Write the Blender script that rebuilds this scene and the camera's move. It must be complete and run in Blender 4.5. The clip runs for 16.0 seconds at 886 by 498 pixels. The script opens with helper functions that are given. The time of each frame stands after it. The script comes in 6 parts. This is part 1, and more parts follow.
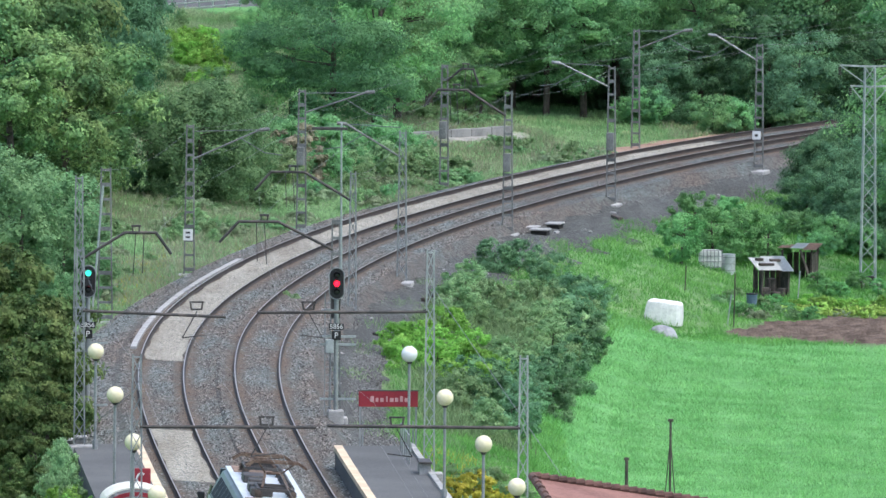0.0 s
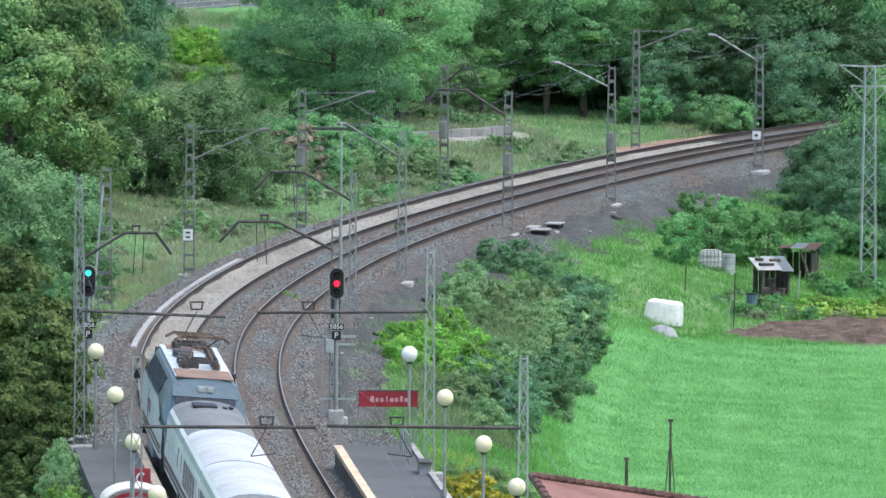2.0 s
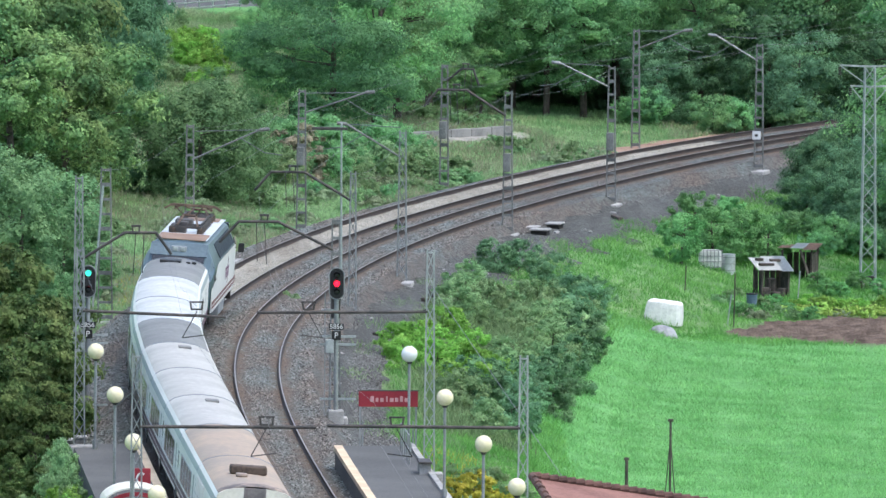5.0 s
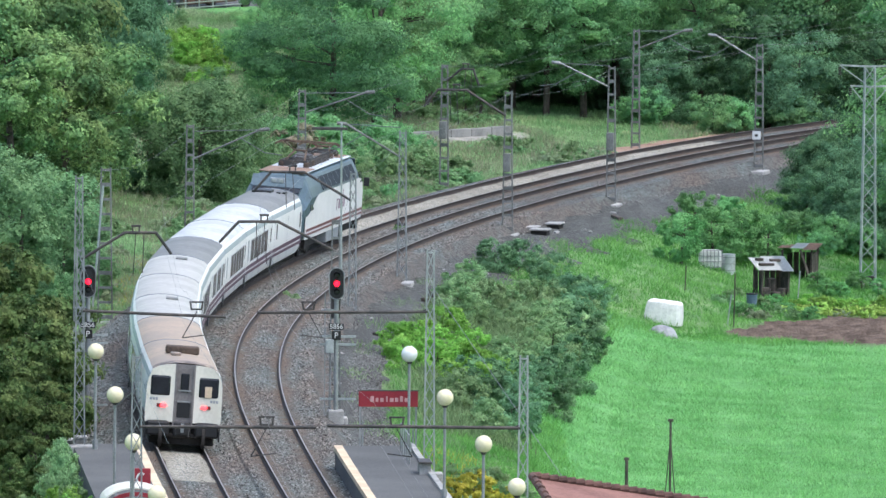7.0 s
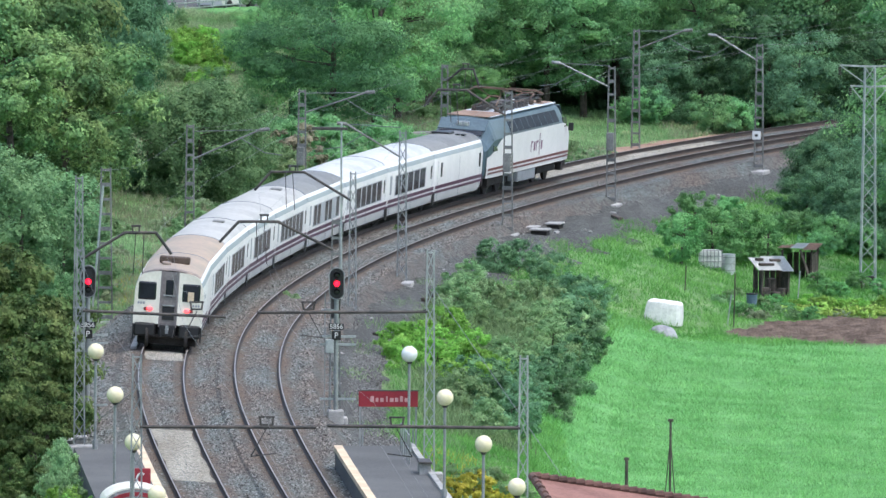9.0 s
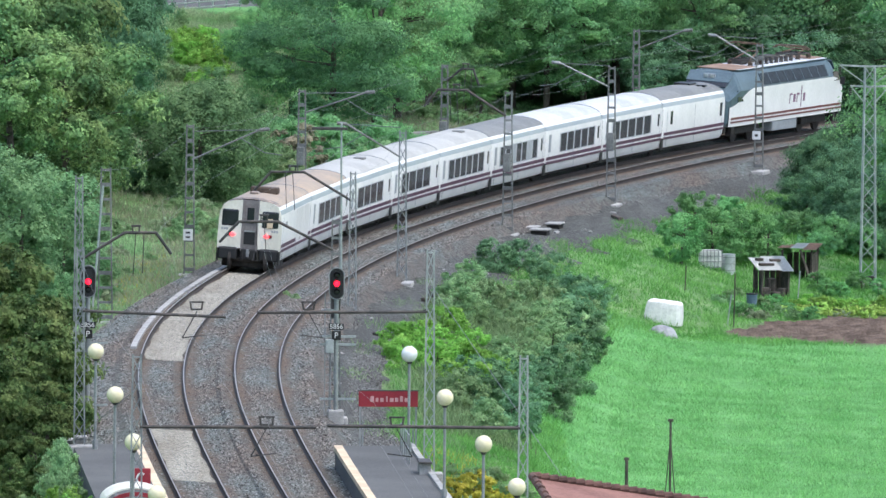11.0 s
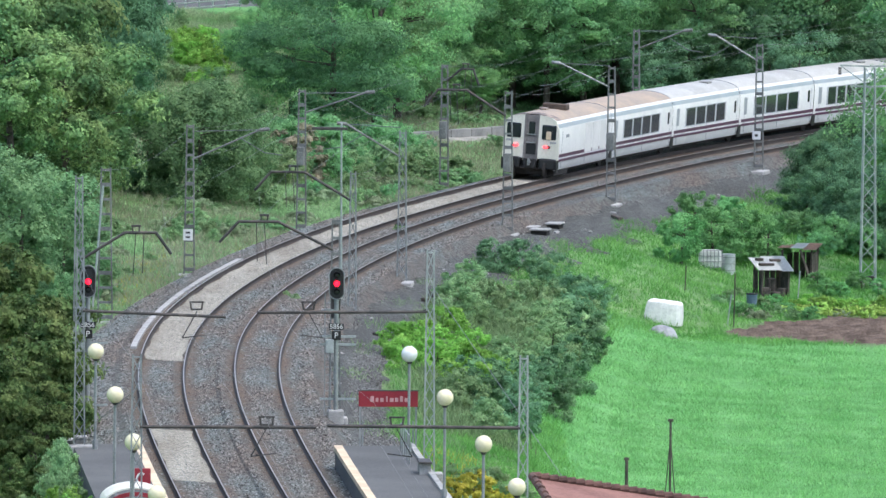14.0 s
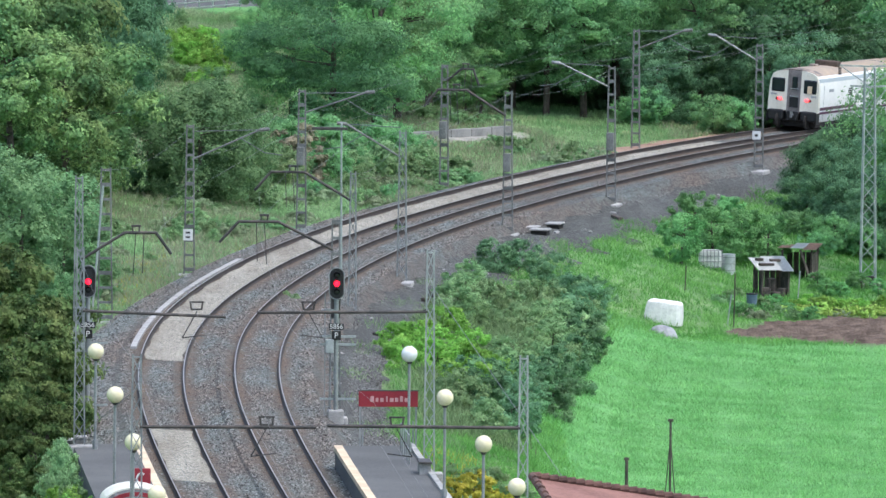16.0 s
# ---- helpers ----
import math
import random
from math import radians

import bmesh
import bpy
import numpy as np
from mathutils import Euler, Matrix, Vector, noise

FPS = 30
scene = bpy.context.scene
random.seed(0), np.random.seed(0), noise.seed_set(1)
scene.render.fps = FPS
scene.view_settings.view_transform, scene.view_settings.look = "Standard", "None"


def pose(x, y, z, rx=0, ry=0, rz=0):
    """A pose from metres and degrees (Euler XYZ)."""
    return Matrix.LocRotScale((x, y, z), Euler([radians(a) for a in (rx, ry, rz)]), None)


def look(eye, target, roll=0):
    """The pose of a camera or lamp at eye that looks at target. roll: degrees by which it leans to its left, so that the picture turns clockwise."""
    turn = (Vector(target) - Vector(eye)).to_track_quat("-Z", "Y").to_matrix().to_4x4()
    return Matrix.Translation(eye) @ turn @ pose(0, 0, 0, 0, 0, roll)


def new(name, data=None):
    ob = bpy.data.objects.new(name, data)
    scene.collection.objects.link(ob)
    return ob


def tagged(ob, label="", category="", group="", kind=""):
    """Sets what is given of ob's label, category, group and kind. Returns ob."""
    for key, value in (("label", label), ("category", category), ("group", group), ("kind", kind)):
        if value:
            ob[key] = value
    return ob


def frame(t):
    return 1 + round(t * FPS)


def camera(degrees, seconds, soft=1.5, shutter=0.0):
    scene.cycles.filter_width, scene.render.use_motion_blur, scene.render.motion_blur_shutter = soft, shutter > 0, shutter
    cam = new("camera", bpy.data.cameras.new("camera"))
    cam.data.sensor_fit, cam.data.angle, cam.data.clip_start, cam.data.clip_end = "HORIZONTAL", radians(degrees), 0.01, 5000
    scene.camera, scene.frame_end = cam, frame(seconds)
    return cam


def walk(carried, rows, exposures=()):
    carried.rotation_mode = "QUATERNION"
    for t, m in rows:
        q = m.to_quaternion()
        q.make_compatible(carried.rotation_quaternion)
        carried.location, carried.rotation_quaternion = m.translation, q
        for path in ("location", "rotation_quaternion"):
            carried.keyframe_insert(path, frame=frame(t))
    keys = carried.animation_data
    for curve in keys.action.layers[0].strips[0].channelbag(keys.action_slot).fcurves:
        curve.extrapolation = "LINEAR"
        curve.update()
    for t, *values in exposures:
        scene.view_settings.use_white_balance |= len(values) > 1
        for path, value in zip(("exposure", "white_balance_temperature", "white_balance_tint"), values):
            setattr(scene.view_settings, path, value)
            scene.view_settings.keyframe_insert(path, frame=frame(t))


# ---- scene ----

# ---------- camera: a long lens on a hillside, standing still ----------
cam = camera(3.3426, 16.0, soft=1.5)
EYE = Vector((0.0, 0.0, 39.516))
AIM = EYE + Vector((0.0, math.cos(0.066514), -math.sin(0.066514))) * 600.0
walk(cam, [(0.0, look(EYE, AIM, 0.4917)), (16.0, look(EYE, AIM, 0.4917))])

# ---------- light: bright overcast ----------
world = bpy.data.worlds.new("sky")
scene.world = world
world.use_nodes = True
wn = world.node_tree.nodes
sky = wn.new("ShaderNodeTexSky")
sky.sky_type = "NISHITA"
sky.sun_disc = False
sky.sun_elevation = radians(67)
sky.sun_rotation = radians(125)
sky.air_density, sky.dust_density, sky.ozone_density = 1.0, 3.0, 1.5
world.node_tree.links.new(sky.outputs[0], wn["Background"].inputs[0])
wn["Background"].inputs[1].default_value = 0.15
sun = new("sun", bpy.data.lights.new("sun", "SUN"))
sun.data.energy, sun.data.angle, sun.data.color = 0.95, radians(60), (1.0, 0.985, 0.96)
sun.matrix_world = look((170, 520, 480), (0, 640, -6))
scene.view_settings.exposure = 1.0


# ---------- materials ----------
def shader(name, rough=0.7, metal=0.0, spec=0.5):
    m = bpy.data.materials.new(name)
    m.use_nodes = True
    b = m.node_tree.nodes["Principled BSDF"]
    b.inputs["Roughness"].default_value = rough
    b.inputs["Metallic"].default_value = metal
    b.inputs["Specular IOR Level"].default_value = spec
    return m, m.node_tree.nodes, m.node_tree.links, b


def mottled(name, c1, c2, scale=4.0, fine=40.0, rough=0.75, metal=0.0, bump=0.0, island=0.0, spec=0.4, lo=0.35, hi=0.65):
    """Two colours mixed by noise at two scales, with relief; island: brightness spread from piece to piece."""
    m, n, l, b = shader(name, rough, metal, spec)
    tc = n.new("ShaderNodeTexCoord")
    n1, n2 = n.new("ShaderNodeTexNoise"), n.new("ShaderNodeTexNoise")
    n1.inputs["Scale"].default_value, n2.inputs["Scale"].default_value = scale, fine
    n1.inputs["Detail"].default_value, n2.inputs["Detail"].default_value = 6, 3
    for k in (n1, n2):
        l.new(tc.outputs["Object"], k.inputs["Vector"])
    mix = n.new("ShaderNodeMath")
    mix.operation = "ADD"
    half = n.new("ShaderNodeMath")
    half.operation = "MULTIPLY_ADD"
    half.inputs[1].default_value, half.inputs[2].default_value = 0.6, -0.3
    l.new(n2.outputs["Fac"], half.inputs[0])
    l.new(n1.outputs["Fac"], mix.inputs[0])
    l.new(half.outputs[0], mix.inputs[1])
    ramp = n.new("ShaderNodeValToRGB")
    ramp.color_ramp.elements[0].position, ramp.color_ramp.elements[1].position = lo, hi
    ramp.color_ramp.elements[0].color, ramp.color_ramp.elements[1].color = (*c1, 1), (*c2, 1)
    l.new(mix.outputs[0], ramp.inputs[0])
    out = ramp.outputs[0]
    if island:
        g = n.new("ShaderNodeNewGeometry")
        hsv = n.new("ShaderNodeHueSaturation")
        r = n.new("ShaderNodeMapRange")
        r.inputs["To Min"].default_value, r.inputs["To Max"].default_value = 1 - island, 1 + island
        l.new(g.outputs["Random Per Island"], r.inputs["Value"])
        l.new(r.outputs[0], hsv.inputs["Value"])
        l.new(out, hsv.inputs["Color"])
        out = hsv.outputs[0]
    l.new(out, b.inputs["Base Color"])
    if bump:
        bp = n.new("ShaderNodeBump")
        bp.inputs["Strength"].default_value, bp.inputs["Distance"].default_value = bump, 0.05
        l.new(n2.outputs["Fac"], bp.inputs["Height"])
        l.new(bp.outputs[0], b.inputs["Normal"])
    return m


def leafy(name, c1, c2, scale=0.5, island=0.2, thin=0.35):
    """Leaves: light passes through them; colour drifts over the crown, from plant to plant and from leaf to leaf."""
    m, n, l, b = shader(name, 0.75, 0.0, 0.12)
    tc, no, ramp = n.new("ShaderNodeTexCoord"), n.new("ShaderNodeTexNoise"), n.new("ShaderNodeValToRGB")
    no.inputs["Scale"].default_value, no.inputs["Detail"].default_value = scale, 4
    l.new(tc.outputs["Object"], no.inputs["Vector"])
    ramp.color_ramp.elements[0].position, ramp.color_ramp.elements[1].position = 0.36, 0.64
    ramp.color_ramp.elements[0].color, ramp.color_ramp.elements[1].color = (*c1, 1), (*c2, 1)
    l.new(no.outputs["Fac"], ramp.inputs[0])
    g, oi, hsv, r = n.new("ShaderNodeNewGeometry"), n.new("ShaderNodeObjectInfo"), n.new("ShaderNodeHueSaturation"), n.new("ShaderNodeMapRange")
    r.inputs["To Min"].default_value, r.inputs["To Max"].default_value = 1 - island, 1 + island
    l.new(g.outputs["Random Per Island"], r.inputs["Value"])
    r2 = n.new("ShaderNodeMapRange")
    r2.inputs["To Min"].default_value, r2.inputs["To Max"].default_value = 0.75, 1.2
    l.new(oi.outputs["Random"], r2.inputs["Value"])
    mul = n.new("ShaderNodeMath")
    mul.operation = "MULTIPLY"
    l.new(r.outputs[0], mul.inputs[0])
    l.new(r2.outputs[0], mul.inputs[1])
    l.new(mul.outputs[0], hsv.inputs["Value"])
    l.new(ramp.outputs[0], hsv.inputs["Color"])
    r3 = n.new("ShaderNodeMapRange")
    r3.inputs["To Min"].default_value, r3.inputs["To Max"].default_value = 0.485, 0.515
    l.new(oi.outputs["Random"], r3.inputs["Value"])
    l.new(r3.outputs[0], hsv.inputs["Hue"])
    l.new(hsv.outputs[0], b.inputs["Base Color"])
    t, ms = n.new("ShaderNodeBsdfTranslucent"), n.new("ShaderNodeMixShader")
    ms.inputs[0].default_value = thin
    l.new(hsv.outputs[0], t.inputs[0])
    l.new(b.outputs[0], ms.inputs[1])
    l.new(t.outputs[0], ms.inputs[2])
    l.new(ms.outputs[0], n["Material Output"].inputs[0])
    return m


def plain(name, c, rough=0.5, metal=0.0, vary=0.12, scale=3.0, spec=0.5):
    return mottled(name, tuple(v * (1 - vary) for v in c), tuple(min(1, v * (1 + vary)) for v in c), scale, 25.0, rough, metal, 0.0, 0.0, spec)


def glow(name, c, power):
    m, n, l, b = shader(name, 0.3)
    b.inputs["Base Color"].default_value = (*c, 1)
    b.inputs["Emission Color"].default_value = (*c, 1)
    b.inputs["Emission Strength"].default_value = power
    return m


MAT = {}
MAT["rail"] = mottled("rail", (0.028, 0.023, 0.02), (0.055, 0.042, 0.035), 0.8, 30.0, 0.75, 0.0)
MAT["rail_top"] = plain("rail_top", (0.31, 0.30, 0.29), 0.5, 0.5)
MAT["steel_dark"] = mottled("steel_dark", (0.045, 0.046, 0.048), (0.1, 0.09, 0.083), 2.0, 20.0, 0.6, 0.3)
MAT["galvanised"] = mottled("galvanised", (0.22, 0.24, 0.25), (0.36, 0.38, 0.38), 2.0, 20.0, 0.5, 0.5)
MAT["galv_light"] = mottled("galv_light", (0.30, 0.345, 0.34), (0.45, 0.49, 0.48), 2.0, 20.0, 0.5, 0.4)
MAT["concrete"] = mottled("concrete", (0.26, 0.265, 0.26), (0.42, 0.42, 0.41), 1.5, 20.0, 0.9, bump=0.3)
MAT["asphalt"] = mottled("asphalt", (0.083, 0.088, 0.088), (0.118, 0.122, 0.121), 0.25, 9.0, 0.9, bump=0.3)
MAT["edge_paint"] = mottled("edge_paint", (0.55, 0.44, 0.30), (0.72, 0.60, 0.44), 1.2, 20.0, 0.8)
MAT["bark"] = mottled("bark", (0.05, 0.042, 0.035), (0.12, 0.10, 0.085), 3.0, 15.0, 0.9, bump=0.4)
# extra blue in the wood's leaves stands in for distance haze
MAT["leaf_wood"] = leafy("leaf_wood", (0.162, 0.367, 0.181), (0.298, 0.561, 0.251), 0.5, 0.2, 0.5)
MAT["leaf_fresh"] = leafy("leaf_fresh", (0.182, 0.385, 0.178), (0.322, 0.567, 0.241), 0.5, 0.2, 0.5)
MAT["leaf_dark"] = leafy("leaf_dark", (0.081, 0.19, 0.105), (0.157, 0.307, 0.156))
MAT["leaf_olive"] = leafy("leaf_olive", (0.092, 0.199, 0.082), (0.242, 0.361, 0.136), 0.6, 0.42)
MAT["leaf_bush"] = leafy("leaf_bush", (0.193, 0.344, 0.16), (0.354, 0.508, 0.251), 0.8)
MAT["leaf_lime"] = leafy("leaf_lime", (0.205, 0.442, 0.091), (0.353, 0.596, 0.152), 0.8, 0.25, 0.45)
MAT["leaf_laurel"] = leafy("leaf_laurel", (0.117, 0.254, 0.131), (0.223, 0.403, 0.202), 0.8)
MAT["leaf_willow"] = leafy("leaf_willow", (0.127, 0.271, 0.126), (0.236, 0.405, 0.189), 0.6)
MAT["leaf_fruit"] = leafy("leaf_fruit", (0.127, 0.318, 0.121), (0.23, 0.48, 0.19), 0.7)
MAT["leaf_locust"] = leafy("leaf_locust", (0.082, 0.196, 0.094), (0.157, 0.312, 0.142), 0.5, 0.2, 0.45)
MAT["leaf_herb"] = leafy("leaf_herb", (0.168, 0.322, 0.144), (0.28, 0.437, 0.216), 0.8)
MAT["leaf_herb_pale"] = leafy("leaf_herb_pale", (0.246, 0.345, 0.192), (0.381, 0.46, 0.3), 0.8)
MAT["leaf_haw"] = leafy("leaf_haw", (0.2, 0.21, 0.13), (0.44, 0.39, 0.29), 1.5)
MAT["flower_bush"] = leafy("flower_bush", (0.4, 0.46, 0.08), (0.82, 0.76, 0.13), 1.2)
MAT["white_paint"] = mottled("white_paint", (0.70, 0.71, 0.70), (0.82, 0.82, 0.81), 0.7, 12.0, 0.4)
MAT["globe"] = mottled("globe", (0.74, 0.68, 0.44), (0.82, 0.77, 0.55), 2.0, 8.0, 0.25)
MAT["globe_white"] = plain("globe_white", (0.75, 0.78, 0.78), 0.2, 0.0, 0.04)
MAT["red_sign"] = mottled("red_sign", (0.24, 0.018, 0.032), (0.31, 0.03, 0.042), 1.5, 15.0, 0.5)
MAT["black"] = plain("black", (0.012, 0.013, 0.015), 0.45)
MAT["wall_grey"] = mottled("wall_grey", (0.17, 0.175, 0.17), (0.28, 0.285, 0.275), 1.0, 10.0, 0.9, bump=0.3)
MAT["wire"] = plain("wire", (0.20, 0.22, 0.22), 0.6, 0.3)


# ---------- the railway's line: a curve that tightens ----------
BEND_AT = [-40, 0, 35, 70, 77.1, 102.9, 128.6, 154.3, 180.0, 205.7, 231.4, 260.0, 420.0]
BEND = [-0.00002, 0.00035, 0.00109, 0.00159, 0.00177, 0.00144, 0.00178, 0.00179, 0.00113, 0.00161, 0.00292, 0.00306, 0.00306]
GRADE_AT, GRADE = [-100, -40, 0, 35, 70, 420], [0.0, 0.0029, -0.0022, -0.0063, -0.0104, -0.0082]
S0, S1 = -260, 420
SS = np.arange(S0, S1 + 1.0)
KK, GG = np.interp(SS, BEND_AT, BEND), np.interp(SS, GRADE_AT, GRADE)
TH, ZZ = np.zeros(len(SS)), np.zeros(len(SS))
LX, LY = np.zeros(len(SS)), np.zeros(len(SS))
i0 = 70 - S0
TH[i0], LX[i0], LY[i0], ZZ[i0] = 1.553703, -10.8823, 609.984, -4.6814
for i in range(i0, len(SS) - 1):
    TH[i + 1] = TH[i] - (KK[i] + KK[i + 1]) / 2
    a = (TH[i] + TH[i + 1]) / 2
    LX[i + 1], LY[i + 1], ZZ[i + 1] = LX[i] + math.cos(a), LY[i] + math.sin(a), ZZ[i] + (GG[i] + GG[i + 1]) / 2
for i in range(i0, 0, -1):
    TH[i - 1] = TH[i] + (KK[i] + KK[i - 1]) / 2
    a = (TH[i] + TH[i - 1]) / 2
    LX[i - 1], LY[i - 1], ZZ[i - 1] = LX[i] - math.cos(a), LY[i] - math.sin(a), ZZ[i] - (GG[i] + GG[i - 1]) / 2
GAUGE, APART, CANT = 1.735, 3.724, 0.107


def rail_z(s):
    return np.interp(s, SS, ZZ)


def line(s, o=0.0, dz=0.0):
    """The place s metres along the outer track, o metres to the right of its centre, dz over the inner rail's head."""
    x, y, t = np.interp(s, SS, LX), np.interp(s, SS, LY), np.interp(s, SS, TH)
    return Vector((x + o * math.sin(t), y - o * math.cos(t), rail_z(s) + dz))


def heading(s):
    return math.degrees(np.interp(s, SS, TH))


def along(x, y):
    """Line coordinates s and o of places in the plan (arrays)."""
    x, y = np.atleast_1d(x).astype(float), np.atleast_1d(y).astype(float)
    s, o = np.zeros(len(x)), np.zeros(len(x))
    for k in range(0, len(x), 4000):
        d = (x[k:k + 4000, None] - LX[None, ::2]) ** 2 + (y[k:k + 4000, None] - LY[None, ::2]) ** 2
        i = d.argmin(1) * 2
        dx, dy = x[k:k + 4000] - LX[i], y[k:k + 4000] - LY[i]
        s[k:k + 4000] = SS[i] + dx * np.cos(TH[i]) + dy * np.sin(TH[i])
        o[k:k + 4000] = dx * np.sin(TH[i]) - dy * np.cos(TH[i])
    return s, o


def ground_z(x, y):
    s, o = along(x, y)
    s = np.clip(s, -230, 400)
    z0 = rail_z(s)
    right = np.interp(o, [5.6, 7.2, 9.6, 17.5, 22.0, 60.0], [-0.85, -0.85, -1.1, -3.35, -3.6, -3.8])
    left = np.interp(-o, [2.5, 4.6, 8.5, 14.0, 30.0, 60.0, 110.0, 200.0, 500.0], [-0.85, -1.0, -0.9, -0.6, 0.6, 3.2, 8.0, 18.0, 60.0])
    h = np.where(o > 2, right, left)
    lump = np.sin(x * 0.31 + 1.3) * np.sin(y * 0.17 + x * 0.05) * 0.12 + np.sin(x * 0.9 + y * 0.6) * np.sin(y * 0.43 - x * 0.7) * 0.06
    off = np.clip((np.abs(o - 2) - 7) / 4, 0, 1)
    # the shelf that the road lies on
    r = (x + 14.3) * -0.877 + (y - 855.0) * 0.48
    shelf = np.clip((r + 0.5) / 1.3, 0, 1) * np.clip((11.0 - r) / 2.0, 0, 1) * np.clip((y - 800.0) / 20.0, 0, 1)
    return z0 + h + lump * off - 0.75 * shelf


def gz(x, y):
    return float(ground_z(x, y)[0])


# ---------- making meshes ----------
def mesh_from(name, verts, faces, material, smooth=False):
    me = bpy.data.meshes.new(name)
    me.from_pydata(verts, [], faces)
    if material:
        me.materials.append(material)
    if smooth:
        me.polygons.foreach_set("use_smooth", [True] * len(me.polygons))
    me.update()
    return me


def part(name, bm, material, parent=None, label="", smooth=False):
    """Links a bmesh as one mesh object under a thing or a part."""
    me = bpy.data.meshes.new(name)
    bm.to_mesh(me)
    bm.free()
    me.materials.append(material)
    if smooth:
        me.polygons.foreach_set("use_smooth", [True] * len(me.polygons))
    ob = new(name, me)
    ob.parent = parent
    if label:
        ob["label"] = label
    return ob


def thing(name, m, label, category, group=""):
    e = new(name)
    e.empty_display_size = 0.3
    e.matrix_world = m
    return tagged(e, label, category, group)


def box(bm, size, at, m=None, bevel=0.0):
    r = bmesh.ops.create_cube(bm, size=1.0, matrix=Matrix.Translation(at) @ (m or Matrix()) @ Matrix.Diagonal((*size, 1)))
    if bevel:
        es = {e for v in r["verts"] for e in v.link_edges}
        bmesh.ops.bevel(bm, geom=list(es), offset=bevel, segments=2, affect="EDGES", profile=0.5)
    return bm


def bar(bm, a, b, w, d=None, sides=4):
    """A straight bar from a to b, w thick (d deep); square with four sides, else round."""
    a, b = Vector(a), Vector(b)
    v = b - a
    q = v.to_track_quat("Z", "Y").to_matrix().to_4x4()
    m = Matrix.Translation((a + b) / 2) @ q
    if sides == 4:
        bmesh.ops.create_cube(bm, size=1.0, matrix=m @ Matrix.Diagonal((w, d or w, v.length, 1)))
    else:
        bmesh.ops.create_cone(bm, cap_ends=True, segments=sides, radius1=w / 2, radius2=w / 2, depth=v.length, matrix=m)
    return bm


def ribbon(name, stations, section, material, kind="structure", label="", category="", closed=False, wave=0.0):
    """A section (offset, height) swept along the line; one mesh."""
    verts, faces = [], []
    n = len(section)
    for k, s in enumerate(stations):
        for j, (o, dz) in enumerate(section):
            p = line(s, o + wave * math.sin(s * 0.7 + j) * (j in (0, n - 1)), dz)
            verts.append(p[:])
    for k in range(len(stations) - 1):
        for j in range(n if closed else n - 1):
            a, b = k * n + j, k * n + (j + 1) % n
            faces.append((a, b, b + n, a + n))
    ob = new(name, mesh_from(name, verts, faces, material))
    return tagged(ob, label, category, "", kind)

# ---------- ground ----------
def ground_material():
    """Rough grass with dry patches; lush meadow, dug soil and a gravel path where the ground has them."""
    m, n, l, b = shader("rough_grass", 0.95, 0.0, 0.15)
    tc = n.new("ShaderNodeTexCoord")
    n1, n2, n3 = (n.new("ShaderNodeTexNoise") for _ in range(3))
    for k, sc, de in ((n1, 0.16, 5), (n2, 0.9, 5), (n3, 7.0, 3)):
        k.inputs["Scale"].default_value, k.inputs["Detail"].default_value = sc, de
        l.new(tc.outputs["Object"], k.inputs["Vector"])

    def ramp(src, c1, c2, lo=0.38, hi=0.64):
        r = n.new("ShaderNodeValToRGB")
        r.color_ramp.elements[0].position, r.color_ramp.elements[1].position = lo, hi
        r.color_ramp.elements[0].color, r.color_ramp.elements[1].color = (*c1, 1), (*c2, 1)
        l.new(src.outputs["Fac"], r.inputs[0])
        return r.outputs[0]

    def blend(a, b_, fac=None, attr=None, mode="MIX"):
        x = n.new("ShaderNodeMix")
        x.data_type, x.blend_type = "RGBA", mode
        if attr:
            at = n.new("ShaderNodeAttribute")
            at.attribute_name = attr
            l.new(at.outputs["Fac"], x.inputs["Factor"])
        else:
            x.inputs["Factor"].default_value = fac
        l.new(a, x.inputs["A"])
        l.new(b_, x.inputs["B"])
        return x.outputs["Result"]

    c = ramp(n1, (0.11, 0.19, 0.08), (0.20, 0.275, 0.13))
    c = blend(c, ramp(n1, (0.125, 0.33, 0.105), (0.155, 0.38, 0.13)), attr="field")
    c = blend(c, ramp(n2, (0.82, 0.83, 0.82), (1.1, 1.1, 1.08)), 1.0, mode="MULTIPLY")
    c = blend(c, ramp(n3, (0.08, 0.06, 0.048), (0.165, 0.128, 0.104)), attr="soil")
    c = blend(c, ramp(n2, (0.28, 0.28, 0.26), (0.40, 0.39, 0.36)), attr="path")
    l.new(c, b.inputs["Base Color"])
    bp = n.new("ShaderNodeBump")
    bp.inputs["Strength"].default_value, bp.inputs["Distance"].default_value = 0.8, 0.15
    l.new(n3.outputs["Fac"], bp.inputs["Height"])
    l.new(bp.outputs[0], b.inputs["Normal"])
    return m


MAT["rough_grass"] = ground_material()


def smooth01(v, a, b):
    t = np.clip((v - a) / (b - a), 0, 1)
    return t * t * (3 - 2 * t)


def soil_at(x, y):
    """The dug garden plot, a wedge with soft edges."""
    w = np.clip(x - 12.4, 0, 8) + 0.25 * np.sin(y * 0.9)
    near, far = 671.5 - 1.1 * np.clip(w, 0, 7), 673 + 2.3 * np.clip(w, 0, 6.5)
    return smooth01(x, 12.2, 12.8) * smooth01(y, near - 0.9, near + 0.6) * (1 - smooth01(y, far - 0.6, far + 0.9))


